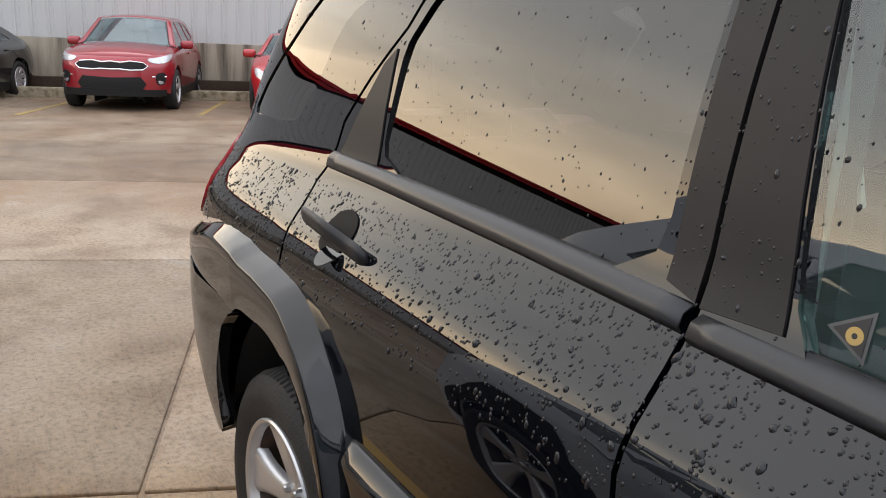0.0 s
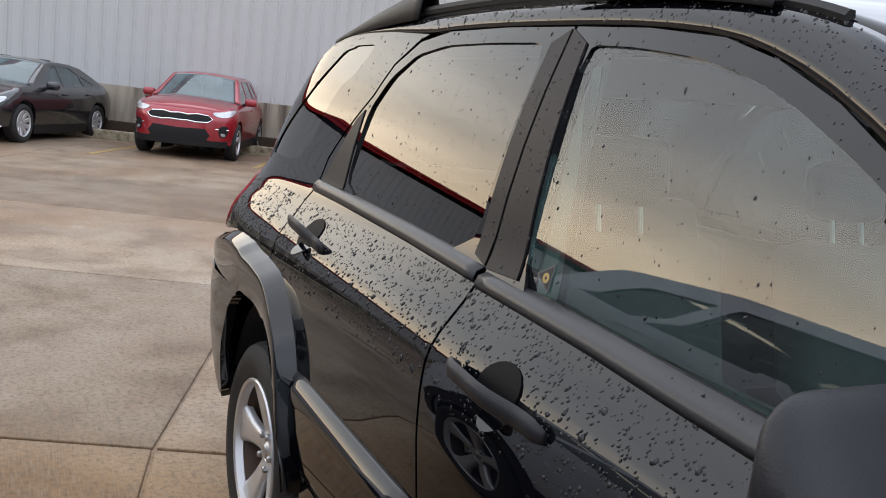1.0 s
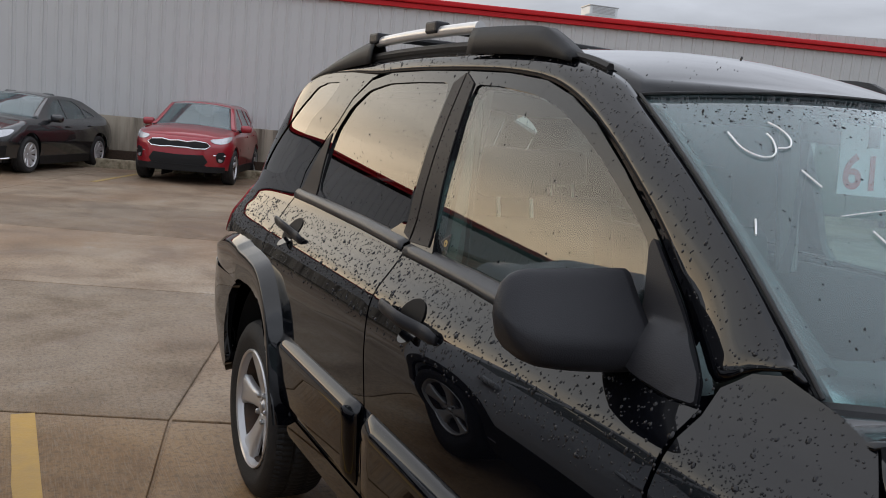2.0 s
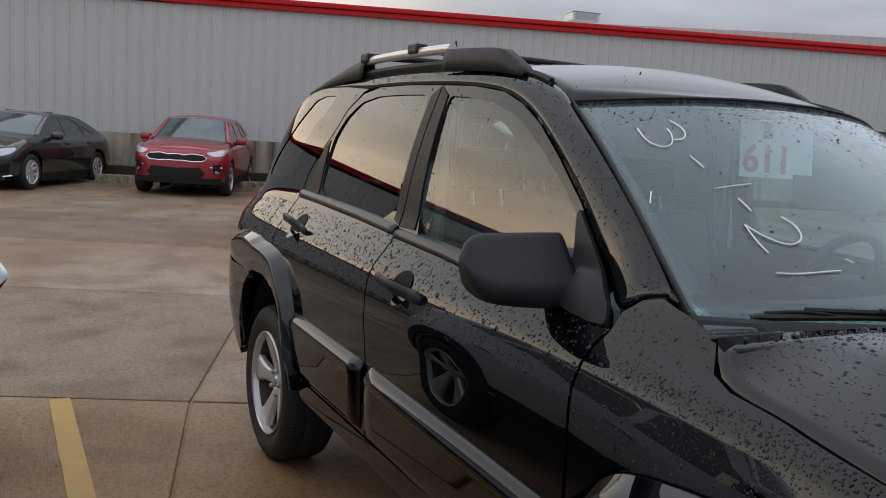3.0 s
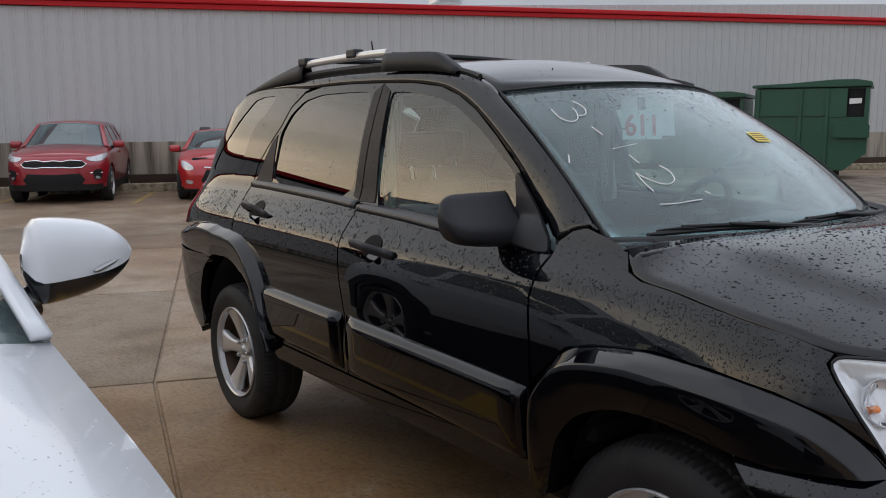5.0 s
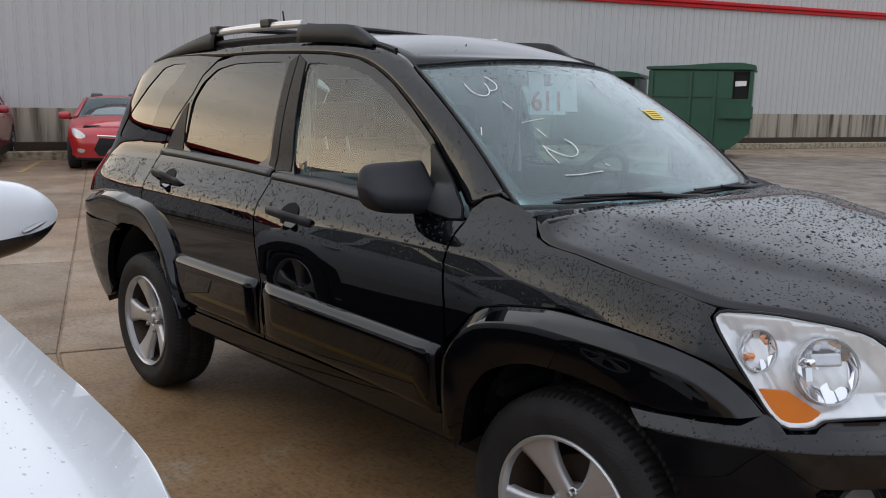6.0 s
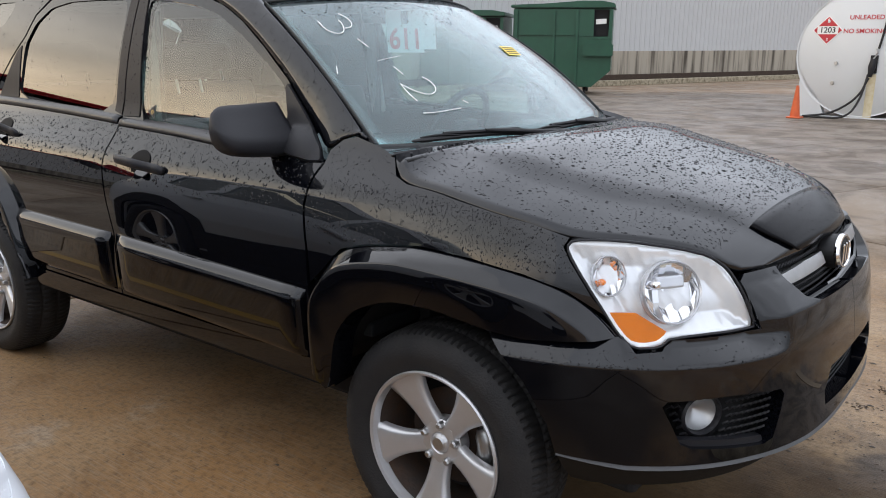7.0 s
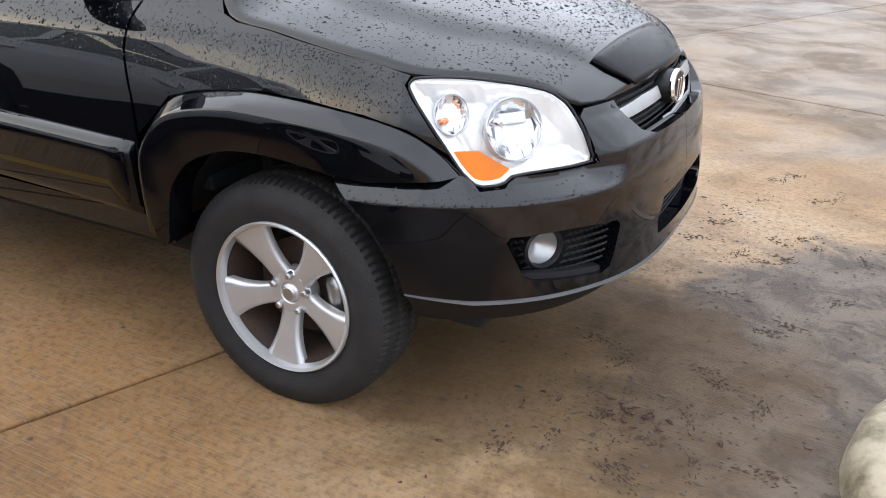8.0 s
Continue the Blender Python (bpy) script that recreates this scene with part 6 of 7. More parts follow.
SUV_WHITE = dict(SUV_RED,
    front_parts=SUV_RED["front_parts"][:-1] + [("headlamp", rounded([(.60, .86), (.80, .88), (.96, .88), (.93, .80), (.80, .775), (.66, .80)], 1), REFLECTOR, .008, "clear headlamp")],
    widths=[(0, .84), (.25, .88), (.6, .93), (.8, .925), (.93, .905), (1.0, .885), (1.06, .872), (1.12, .858), (1.20, .83), (1.5, .68), (1.7, .57)],
    fronts=[(0, 2.24), (.25, 2.32), (.5, 2.35), (.75, 2.33), (.88, 2.25), (.96, 2.1), (1.05, 1.9), (1.7, 1.7)], xf=1.6, nf=4.0, wb=2.78,
    hood=[(2.22, .90), (2.0, .945), (1.65, .985), (1.35, 1.02), (1.15, 1.045)], pillar=[(1.15, 1.045), (.92, 1.12), (.70, 1.25), (.36, 1.50)],
    roof=[(.36, 1.50), (.0, 1.59), (-.8, 1.61), (-1.5, 1.53)], tail=[(-1.5, 1.53), (-1.95, 1.27), (-2.15, 1.02)],
    glass=[[(.78, 1.10), (.58, 1.26), (.28, 1.46), (.0, 1.53), (-.05, 1.08)], [(-.11, 1.08), (-.06, 1.53), (-.75, 1.53), (-.98, 1.12)], [(-1.06, 1.14), (-.85, 1.51), (-1.2, 1.47), (-1.5, 1.24)]],
    mirror=None, hood_lip=0, hood_crown=.085, pillar_k=(.955, .97, .985, 1.0), fine_wheels=True, spokes=5, seams=[(-.08, 1.06, -.08, .35), (.98, 1.04, .98, .35)],
    side_parts=[("arch_trim", arch(1.39, .35, .51, 4, 176) + arch(1.39, .35, .405, 4, 176)[::-1], PLASTIC_MATT, .010, "matt black arch trim"),
                ("arch_trim", arch(-1.39, .35, .51, 4, 176) + arch(-1.39, .35, .405, 4, 176)[::-1], PLASTIC_MATT, .010, "matt black arch trim"),
                ("sill_cladding", [(-.90, .30), (-.90, .50), (.90, .50), (.90, .30)], PLASTIC_MATT, .010, "matt black lower door cladding")])

RED_YAW = -23
build_car("compact_suv", "dark red compact sport utility car with a chrome-edged grille", pose(-16.35, 1.93, 0, 0, 0, RED_YAW), SUV_RED, PAINT_RED, "cars parked along the building")
build_car("sedan", "shiny black sedan parked facing away from the building", pose(-16.6, -1.5, 0, 0, 0, RED_YAW - 6), SEDAN, PAINT_SEDAN, "cars parked along the building")
build_car("hatchback", "bright red low hatchback parked by the building", pose(-15.0, 4.7, 0, 0, 0, RED_YAW), HATCH, PAINT_RED_BRIGHT, "cars parked along the building")
white, wskin, wuf, wur = build_car("white_suv", "wet white sport utility car with drops on its bonnet", pose(-.30, -3.0, 0, 0, 0, 0), SUV_WHITE, PAINT_WHITE)
for side in (-1, 1):
    # two-tone door mirror: white cap, black lower half, clear turn strip
    mr = new("door_mirror")
    mr.parent = white

    def shell(a0, a1, name, mat, lab, grow=0.0):
        rows = []
        for i in range(17):
            f = i / 16
            end = math.sqrt(max(.02, 1 - max(0, (f - .58) / .42) ** 2.3))
            inner = math.sqrt(max(.06, 1 - max(0, (.16 - f) / .16) ** 2))
            zt, zb = 1.262 - .045 * f ** 2.4, 1.070 + .050 * f ** 1.8
            h, d = (zt - zb) / 2 * end * inner + grow, (.070 + .010 * math.sin(f * math.pi)) * end * inner + grow
            row = []
            for q in range(25):
                a = radians(a0 + (a1 - a0) * q / 24)
                ca, sa = math.cos(a), math.sin(a)
                row.append(Vector((.905 - .045 * f + math.copysign(abs(ca) ** .72, ca) * d, (.875 + .240 * f) * side, (zt + zb) / 2 + math.copysign(abs(sa) ** .72, sa) * h)))
            rows.append(row)
        v, f = loft(rows, side > 0)
        f += [tuple(range(25))[::-1] if side > 0 else tuple(range(25)), tuple(16 * 25 + q for q in range(25)) if side > 0 else tuple(16 * 25 + q for q in range(25))[::-1]]
        mesh_part(name, v, f, mat, mr, lab)
    shell(-16, 196, "mirror_cap", PAINT_WHITE, "glossy white mirror cap")
    shell(190, 350, "mirror_base", PAINT_SEDAN, "glossy black mirror lower half", -.002)
    pts = [(.972 - .060 * f - .02 * f ** 3, (1.005 + .095 * f) * side, 1.146 + .026 * f) for f in (i / 8 for i in range(9))]
    part("turn_strip", tube_bm(pts, [.003] + [.0065] * 7 + [.003], 8), STEEL, mr, "clear turn-signal strip", True)
    part("mirror_arm", tube_bm([(.90, .90 * side, 1.085), (.91, .80 * side, 1.065)], [.035, .045], 10), PAINT_SEDAN, mr, "", True)


# ---- things in the yard ----


def skip(m, label):
    # local frame: x to the right as seen from the cars, y away from them
    d = thing("dumpster", label, "dumpster", m, "dumpsters by the building")
    W, D = 3.0, 2.0
    def prism(name, pts, y0, y1, mat, bevel=.02, label=""):
        bm = bmesh.new()
        a = [bm.verts.new((x, y0, z)) for x, z in pts]
        b = [bm.verts.new((x, y1, z)) for x, z in pts]
        bm.faces.new(a)
        bm.faces.new(b[::-1])
        n = len(pts)
        for i in range(n):
            bm.faces.new((a[i], a[(i + 1) % n], b[(i + 1) % n], b[i]))
        bmesh.ops.bevel(bm, geom=bm.edges[:], offset=bevel, segments=2, affect="EDGES")
        return part(name, bm, mat, d, label)
    prism("body", [(-2.9, .20), (-.55, .20), (-.02, .62), (-.02, 1.50), (-.02, 2.18), (-2.9, 2.18)], .15, D, SKIP_GREEN)
    prism("front_plate", [(-2.9, .20), (-.55, .20), (-.02, .62), (-.02, 1.40), (-1.02, 1.40), (-1.02, 2.16), (-2.9, 2.16)], .0, .146, SKIP_GREEN, .01)
    prism("hatch_frame", [(-1.0, 1.404), (-.02, 1.404), (-.02, 2.16), (-.12, 2.16), (-.12, 1.47), (-1.0, 1.47)], .0, .146, SKIP_GREEN, .008)
    # a black plate stands in for the shade inside the hatch
    prism("hatch_shade_plate", [(-.98, 1.48), (-.13, 1.48), (-.13, 2.14), (-.98, 2.14)], .10, .148, BLACK_INSIDE, .004, "black plate for the shade in an open hatch")
    prism("hatch_door", [(-1.0, 1.475), (-.55, 1.475), (-.55, 2.15), (-1.0, 2.15)], -.02, .03, SKIP_GREEN, .008, "green sliding hatch")
    prism("white_label", [(-.50, 1.78), (-.20, 1.80), (-.20, 1.92), (-.50, 1.91)], .06, .096, PAPER, .003, "white sign in the hatch")
    prism("lid", [(-2.98, 2.19), (.05, 2.19), (.02, 2.30), (-.35, 2.36), (-.9, 2.36), (-2.0, 2.29), (-2.98, 2.26)], -.08, D + .05, SKIP_GREEN, .02, "rounded green lid")
    prism("fork_pocket", [(-.85, .98), (.03, .98), (.03, 1.30), (-.85, 1.30)], -.16, -.004, SKIP_GREEN, .02, "fork pocket")
    for x in (-1.75, -2.85, -1.08):
        prism("rib", [(x, .25), (x + .09, .25), (x + .09, 2.14), (x, 2.14)], -.07, -.004, SKIP_GREEN, .01)
    prism("rib", [(-2.9, 1.50), (-1.1, 1.50), (-1.1, 1.57), (-2.9, 1.57)], -.055, -.004, SKIP_GREEN, .01)
    for x in (-2.5, -.75):
        for y in (.25, D - .25):
            part("caster", revolve([(.0, -.04), (.09, -.04), (.10, 0), (.09, .04), (.0, .04)], 18, "x", (x, y, .10)), RUBBER, d, "", True)
            part("caster_fork", box_bm(.12, .10, .12, .01, (x, y, .18)), DARK_METAL, d)


SKIP_M = Matrix.Translation((-8.35, 20.0, 0)) @ pose(0, 0, 0, 0, 0, 25) @ Matrix.Diagonal((1, 1, 1.13, 1))
skip(SKIP_M, "dark green steel dumpster with an open hatch and rounded lid")
skip(SKIP_M @ Matrix.Translation((-3.25, .5, 0)) @ Matrix.Diagonal((1, 1, .91, 1)), "dark green steel dumpster standing behind another")


def fuel_tank():
    """A white horizontal tank on saddles; its round end faces the cars."""
    at = Vector((-.97, 16.32, 0))
    fwd = (Vector((2.6, -2.5, 0)) - at)
    fwd.z = 0
    ang = math.atan2(fwd.y, fwd.x)
    t = thing("fuel_tank", "large white steel fuel tank on saddles with hazard signs", "tank", Matrix.Translation(at) @ pose(0, 0, 0, 0, 0, math.degrees(ang) - 9))
    R, L, cz = 1.28, 4.2, 1.32
    bm = revolve([(0, 0), (R - .04, 0), (R, -.03), (R, -L + .03), (R - .04, -L), (0, -L)], 72, "x", (0, 0, cz))
    part("shell", bm, TANK_WHITE, t, "", True)
    bm = revolve([(R - .02, .0), (R + .012, .008), (R + .012, -.05), (R, -.06)], 72, "x", (0, 0, cz))
    part("end_flange", bm, TANK_WHITE, t, "", True)
    for x in (-.10, -3.7):
        for s in (-1, 1):
            bm = bmesh.new()
            pts = [(s * .62, .02), (s * 1.22, .02), (s * 1.16, .95), (s * 1.0, .66), (s * .80, .42)]
            a = [bm.verts.new((x + .10, y, z)) for y, z in pts]
            b = [bm.verts.new((x - .10, y, z)) for y, z in pts]
            bm.faces.new(a)
            bm.faces.new(b[::-1])
            for i in range(5):
                bm.faces.new((a[i], a[(i + 1) % 5], b[(i + 1) % 5], b[i]))
            part("saddle", bm, TANK_WHITE, t, "white steel saddle")
        part("saddle_foot", box_bm(.22, 2.5, .03, .005, (x, 0, .012)), TANK_WHITE, t)
    fz = cz - .27
    # signs lie on the end; y to the right as seen is negative
    def face(y, z, turn=0.0, x=.006):
        return Matrix.Translation((x, y, fz + z)) @ pose(0, 0, 0, 90, 0, 90) @ pose(0, 0, 0, 0, 0, turn)
    def diamond(y, z, r, mat, lab, x=.006):
        bm = box_bm(r * 1.414, r * 1.414, .006, .001)
        ob = part("hazard_diamond", bm, mat, t, lab)
        ob.matrix_basis = face(y, z, 45, x)
        return ob
    DY = .02
    diamond(-.73, .72, .29, PAPER, "white border of a hazard sign", .004)
    diamond(-.73, .72, .268, SIGN_RED, "red hazard diamond", .008)
    bm = box_bm(.40, .16, .004, .001)
    p = part("sign_panel", bm, PAPER, t)
    p.matrix_basis = face(-.73, .72, 0, .012)
    text_mesh("sign_number", "1203", .155, INK, t, face(-.73, .72, 0, .016))
    text_mesh("sign_number", "3", .085, PAPER, t, face(-.73, .53, 0, .013))
    fl = tube_bm([(0, -.03, 0), (.012, .0, 0), (-.006, .03, 0), (.004, .06, 0)], [.022, .026, .014, .003], 8)
    ob = part("flame_mark", fl, PAPER, t)
    ob.matrix_basis = face(-.73, .90, 0, .012)
    text_mesh("lettering", "UNLEADED", .125, SIGN_RED, t, face(-.02, .97, 0, .004))
    text_mesh("lettering", "NO SMOKING", .127, SIGN_RED, t, face(-.03, .70, 0, .004))
    for dy, dz, mt, lab in ((-.135, 0, SIGN_BLUE, "blue hazard square"), (0, .135, SIGN_RED, "red hazard square"), (.135, 0, SIGN_YELLOW, "yellow hazard square"), (0, -.135, PAPER, "white hazard square")):
        diamond(.78 + dy, .62 + dz, .13, mt, lab)
    for dy, dz, ch in ((0, .135, "1"), (.135, 0, "0")):
        text_mesh("sign_number", ch, .12, INK, t, face(.78 + dy, .62 + dz, 0, .012))
    for y, z in ((-.50, .06), (-.53, -.34)):
        part("fitting", revolve([(0, .05), (.035, .05), (.04, 0)], 8, "x", (0, y, fz + z)), STEEL, t)
    st = part("rust_streak", box_bm(.003, .16, .95, .001, (.004, .20, fz - .62)), RUST_STREAK, t, "pale rust streak")
    nz = new("fuel_nozzle")
    nz.parent = t
    part("nozzle_body", tube_bm([(.05, .20, fz + .16), (.07, .19, fz + .0), (.06, .17, fz - .2)], [.05, .075, .035], 10), PLASTIC, nz, "", True)
    part("nozzle_spout", tube_bm([(.05, .20, fz + .16), (.05, .26, fz + .28), (.05, .24, fz + .36)], .018, 8), STEEL, nz, "", True)
    part("holster", box_bm(.05, .14, .36, .01, (.02, .21, fz + .05)), PLASTIC_MATT, nz)
    hose = rounded([(.06, .15, fz - .22), (.14, .02, fz - .62), (.25, -.42, .10), (.32, -.85, .035), (.42, -1.0, .03), (.50, -.6, .028), (.42, -.1, .028), (.20, .08, fz - .62), (.10, .14, fz - .15)], 3, False)
    part("hose", tube_bm(hose, .022, 8), RUBBER, nz, "black fuel hose", True)
    up = rounded([(.04, .27, fz + .36), (.05, .34, fz + .75), (.04, .40, fz + 1.40)], 2, False)
    part("hose", tube_bm(up, .022, 8), RUBBER, nz, "black fuel hose", True)
    part("vent_pipe", tube_bm([(-.6, .1, cz + R - .02), (-.6, .1, cz + R + .5)], .05, 10), TANK_WHITE, t, "", True)
    return t


fuel_tank()


def cone(at):
    c = thing("traffic_cone", "orange traffic cone standing beside a tank", "traffic cone", Matrix.Translation(at))
    part("cone_body", revolve([(.020, .66), (.028, .66), (.10, .03), (.09, .03), (.020, .64)], 28, "z"), CONE_ORANGE, c, "", True)
    part("cone_base", box_bm(.28, .28, .03, .01, (0, 0, .016)), CONE_ORANGE, c)


cone(Vector((-1.99, 15.60, 0)))


def bollard(at):
    b = thing("bollard", "blue painted steel post with a flat foot", "bollard", Matrix.Translation(at))
    part("post", revolve([(0, 1.5), (.20, 1.5), (.22, 1.46), (.22, 0)], 24, "z"), POST_BLUE, b, "", True)
    part("foot", box_bm(.5, .5, .03, .006, (0, 0, .016)), STEEL, b)


bollard(Vector((.45, 17.4, 0)))


def roof_unit():
    u = thing("roof_unit", "small grey ventilator box on the flat roof", "ventilator", WALL_M @ Matrix.Translation((-1.4, 10.2, 4.885)))
    part("housing", box_bm(.6, .80, .22, .015, (0, 0, .11)), TANK_WHITE, u)
    part("cap", box_bm(.64, .84, .03, .008, (0, 0, .236)), STEEL, u)
    for i in range(5):
        part("louvre", box_bm(.012, .65, .02, .003, (.306, 0, .045 + i * .035)), STEEL, u)


roof_unit()


# things in the black car's windscreen and on its glass
def hang_tag():
    t = thing("hang_tag", "white paper mirror tag with a red number", "tag", Matrix.Translation((.450, .072, 1.440)) @ pose(0, 0, 0, 0, -6, -12))
    bm = box_bm(.002, .185, .165, .0006, (0, 0, .045))
    part("card", bm, PAPER, t)
    text_mesh("number", "611", .112, TAG_RED, t, Matrix.Translation((.0025, 0, .012)) @ pose(0, 0, 0, 90, 0, 90))
    part("hook_slot", box_bm(.003, .035, .05, .001, (.0, 0, .10)), CABIN_DARK, t)
    return t


hang_tag()
t2 = thing("hang_tag", "blank white paper mirror tag turned aside", "tag", Matrix.Translation((.43, .225, 1.455)) @ pose(0, 0, 0, 0, -6, -2))
part("card", box_bm(.002, .13, .16, .0006, (0, 0, .04)), PAPER, t2)


def on_screen(a, v, out=.003):
    p = screen_point(a, v, out)
    dv = (screen_point(a, v + .02, out) - screen_point(a, v - .02, out)).normalized()
    da = (screen_point(a + .02, v, out) - screen_point(a - .02, v, out)).normalized()
    n = dv.cross(da).normalized()
    return Matrix.Translation(p) @ Matrix(((dv.x, da.x, n.x, 0), (dv.y, da.y, n.y, 0), (dv.z, da.z, n.z, 0), (0, 0, 0, 1)))


st = thing("sticker", "small yellow paper sticker with printed lines on a windscreen", "sticker", on_screen(.535, .31))
part("paper", box_bm(.105, .055, .001, .0003), STICKER, st)
for i in range(4):
    part("printed_line", box_bm(.085, .004, .0008, 0, (0, -.018 + i * .012, .001)), INK, st)


# rain on the black car
def drop_field(name, count, where, sizes, label, seed, mat=None):
    """Flat beads of water; where(rng) gives a place and the way out of the surface, or nothing."""
    rng = random.Random(seed)
    verts, faces = [], []
    made = 0
    while made < count:
        made += 1
        got = where(rng)
        if not got:
            continue
        p, n = got
        s = n.orthogonal().normalized()
        t = n.cross(s)
        r = rng.uniform(*sizes) * (1.9 if rng.random() < .10 else 1.0) * rng.uniform(.6, 1)
        a0, squash = rng.random() * 6.3, rng.uniform(.75, 1.0)
        run = rng.uniform(1.0, 1.7) if abs(n.z) < .75 else rng.uniform(1.0, 1.3)
        base = len(verts)
        k = 7
        for ring, (rr, h) in enumerate(((1.0, 0.0), (.78, .26), (.38, .42))):
            for i in range(k):
                a = a0 + i * math.tau / k
                wob = 1 + .16 * math.sin(a * 2 + a0 * 3)
                q = s * math.cos(a) * r * rr * wob + t * math.sin(a) * r * rr * squash * wob
                q.z *= run
                verts.append(p + q + n * (h * r - .0004))
        verts.append(p + n * (.46 * r))
        for ring in range(2):
            for i in range(k):
                j = (i + 1) % k
                faces.append((base + ring * k + i, base + ring * k + j, base + (ring + 1) * k + j, base + (ring + 1) * k + i))
        for i in range(k):
            faces.append((base + 2 * k + i, base + 2 * k + (i + 1) % k, base + 3 * k))
    ob = mesh_part(name, verts, faces, mat or WATER)
    return tagged(ob, label, "water drops", kind="stuff")


def flank(u0, u1, z0, z1, out=.0005, avoid=(), power=1.0, on=None, within=()):
    on = on or BODY
    def where(rng):
        u, z = rng.uniform(u0, u1), z0 + (z1 - z0) * rng.random() ** power
        if any(inside(a, u, z) for a in avoid) or (within and not any(inside(a, u, z) for a in within)):
            return None
        p = on.place(u, z, out)
        return p, (on.place(u, z, out + .1) - p).normalized()
    return where


def over_bonnet(rng):
    i, v = rng.uniform(0, 24.0), rng.uniform(-.97, .97)
    a = int(i)
    p = bonnet_point(a, v).lerp(bonnet_point(a + 1, v), i - a)
    du = bonnet_point(a + 1, v) - bonnet_point(a, v)
    dv = bonnet_point(a, min(1, v + .02)) - bonnet_point(a, v - .02)
    n = du.cross(dv).normalized()
    return p, n if n.z > 0 else -n


def over_screen(rng):
    a, v = rng.random(), rng.uniform(-.97, .97)
    if rng.random() < .55 and a < .75:
        a = 1 - a * a * .3
    m = on_screen(min(.985, a), v, .0005)
    return m.translation, m.to_3x3().col[2].normalized()


def over_roof(rng):
    x, k = rng.uniform(-1.4, .45), rng.uniform(-.95, .95)
    z = float(np.interp(-x, [-r[0] for r in RAIL], [r[2] for r in RAIL])) + (.010 + .044 * min(1, max(0, (roof_rail[0][0] - x) / .26)) ** .8) * (1 - abs(k) ** 2.2)
    if x > .33:
        return None
    return Vector((x, k * .585, z)), Vector((0, k * .12, 1)).normalized()


SHOULDER = [GLASS_F, GLASS_R, GLASS_Q]
def over_ledge(rng):
    u, z = rng.uniform(1.56, 2.33), rng.uniform(.695, .735)
    if inside(HEADLAMP, u, z):
        return None
    p = BODY.place(u, z, step_out(u, z))
    q = BODY.place(u, z + .004, step_out(u, z + .004)) - p
    t = BODY.place(u + .004, z, step_out(u + .004, z)) - p
    return p, t.cross(q).normalized()


drop_field("water_drops", 3900, flank(-2.0, .86, .935, 1.135, power=.75), (.0014, .0036), "rain drops beaded along the black doors", 3)
drop_field("water_drops", 3000, flank(.86, 1.80, .90, 1.05, within=(FENDER,)), (.0009, .0021), "rain drops beaded on the black wing", 4)
drop_field("water_drops", 700, flank(-1.1, .7, 1.16, 1.63, -.0035, [], 1.0, PANES), (.0010, .0022), "rain drops on the side glass", 5)
drop_field("water_drops", 800, flank(-2.05, .84, 1.16, 1.63, .0005, SHOULDER, 1.0, None, (DOOR_F, DOOR_R, QUARTER)), (.0012, .0026), "rain drops on the dark pillars", 6)
def over_pillar(rng):
    i, k = rng.uniform(0, 104), rng.uniform(.06, .94)
    a = int(i)
    p = [BODY.place(*SIDE[a + q]).lerp(Vector(RAIL[a + q]), k) + Vector((0, -.35, .9)).normalized() * math.sin(k * math.pi) * .012 for q in (0, 1)]
    n = (p[1] - p[0]).cross(Vector(RAIL[a]) - BODY.place(*SIDE[a])).normalized()
    n = n if n.z > 0 else -n
    return p[0].lerp(p[1], i - a) + n * .0005, n


drop_field("water_drops", 900, over_pillar, (.0012, .0027), "rain drops on the roof edge and screen pillar", 12)
drop_field("water_drops", 260, flank(.875, 1.14, 1.03, 1.155, within=(FENDER,)), (.0012, .0030), "rain drops beside the scuttle", 14)
drop_field("water_drops", 170, flank(-.325, -.142, 1.17, 1.60, .0045), (.0013, .0027), "rain drops on the satin door pillars", 13)
drop_field("water_drops", 420, over_ledge, (.0012, .0024), "rain drops on the bumper ledge", 7)
def over_deflector(rng):
    i, v = rng.uniform(24.6, 28.2), rng.uniform(-.64, .64)
    a = int(i)
    p = bonnet_point(a, v).lerp(bonnet_point(a + 1, v), i - a) + Vector((.004 + .004 * (i - 24.4) / 4.6, 0, .0055 + .003 * (i - 24.4) / 4.6))
    n = (bonnet_point(a + 1, v) - bonnet_point(a, v)).cross(bonnet_point(a, v + .02) - bonnet_point(a, v - .02)).normalized()
    return p, n if n.z > 0 else -n


drop_field("water_drops", 420, over_deflector, (.0010, .0022), "rain drops on the smoked deflector", 15)
drop_field("water_drops", 9000, over_bonnet, (.0015, .0042), "rain drops beaded all over the black bonnet", 8)
drop_field("water_drops", 1700, over_screen, (.0012, .0026), "rain drops on the windscreen", 9)
drop_field("water_drops", 2600, over_roof, (.0018, .0040), "rain drops on the black roof", 10)


WHITE_ROWS = span(wskin, SUV_WHITE['hood'], .085, .10)


def white_bonnet(rng):
    rows = WHITE_ROWS
    i, j = rng.randrange(len(rows) - 1), rng.randrange(len(rows[0]) - 1)
    a, b = rng.random(), rng.random()
    p = rows[i][j].lerp(rows[i + 1][j], a).lerp(rows[i][j + 1].lerp(rows[i + 1][j + 1], a), b)
    n = (rows[i + 1][j] - rows[i][j]).cross(rows[i][j + 1] - rows[i][j]).normalized()
    n = n if n.z > 0 else -n
    return white.matrix_world @ (p + n * .0005), n


drop_field("water_drops", 2600, white_bonnet, (.0010, .0021), "clear rain drops on a white bonnet", 11, WATER_CLEAR)
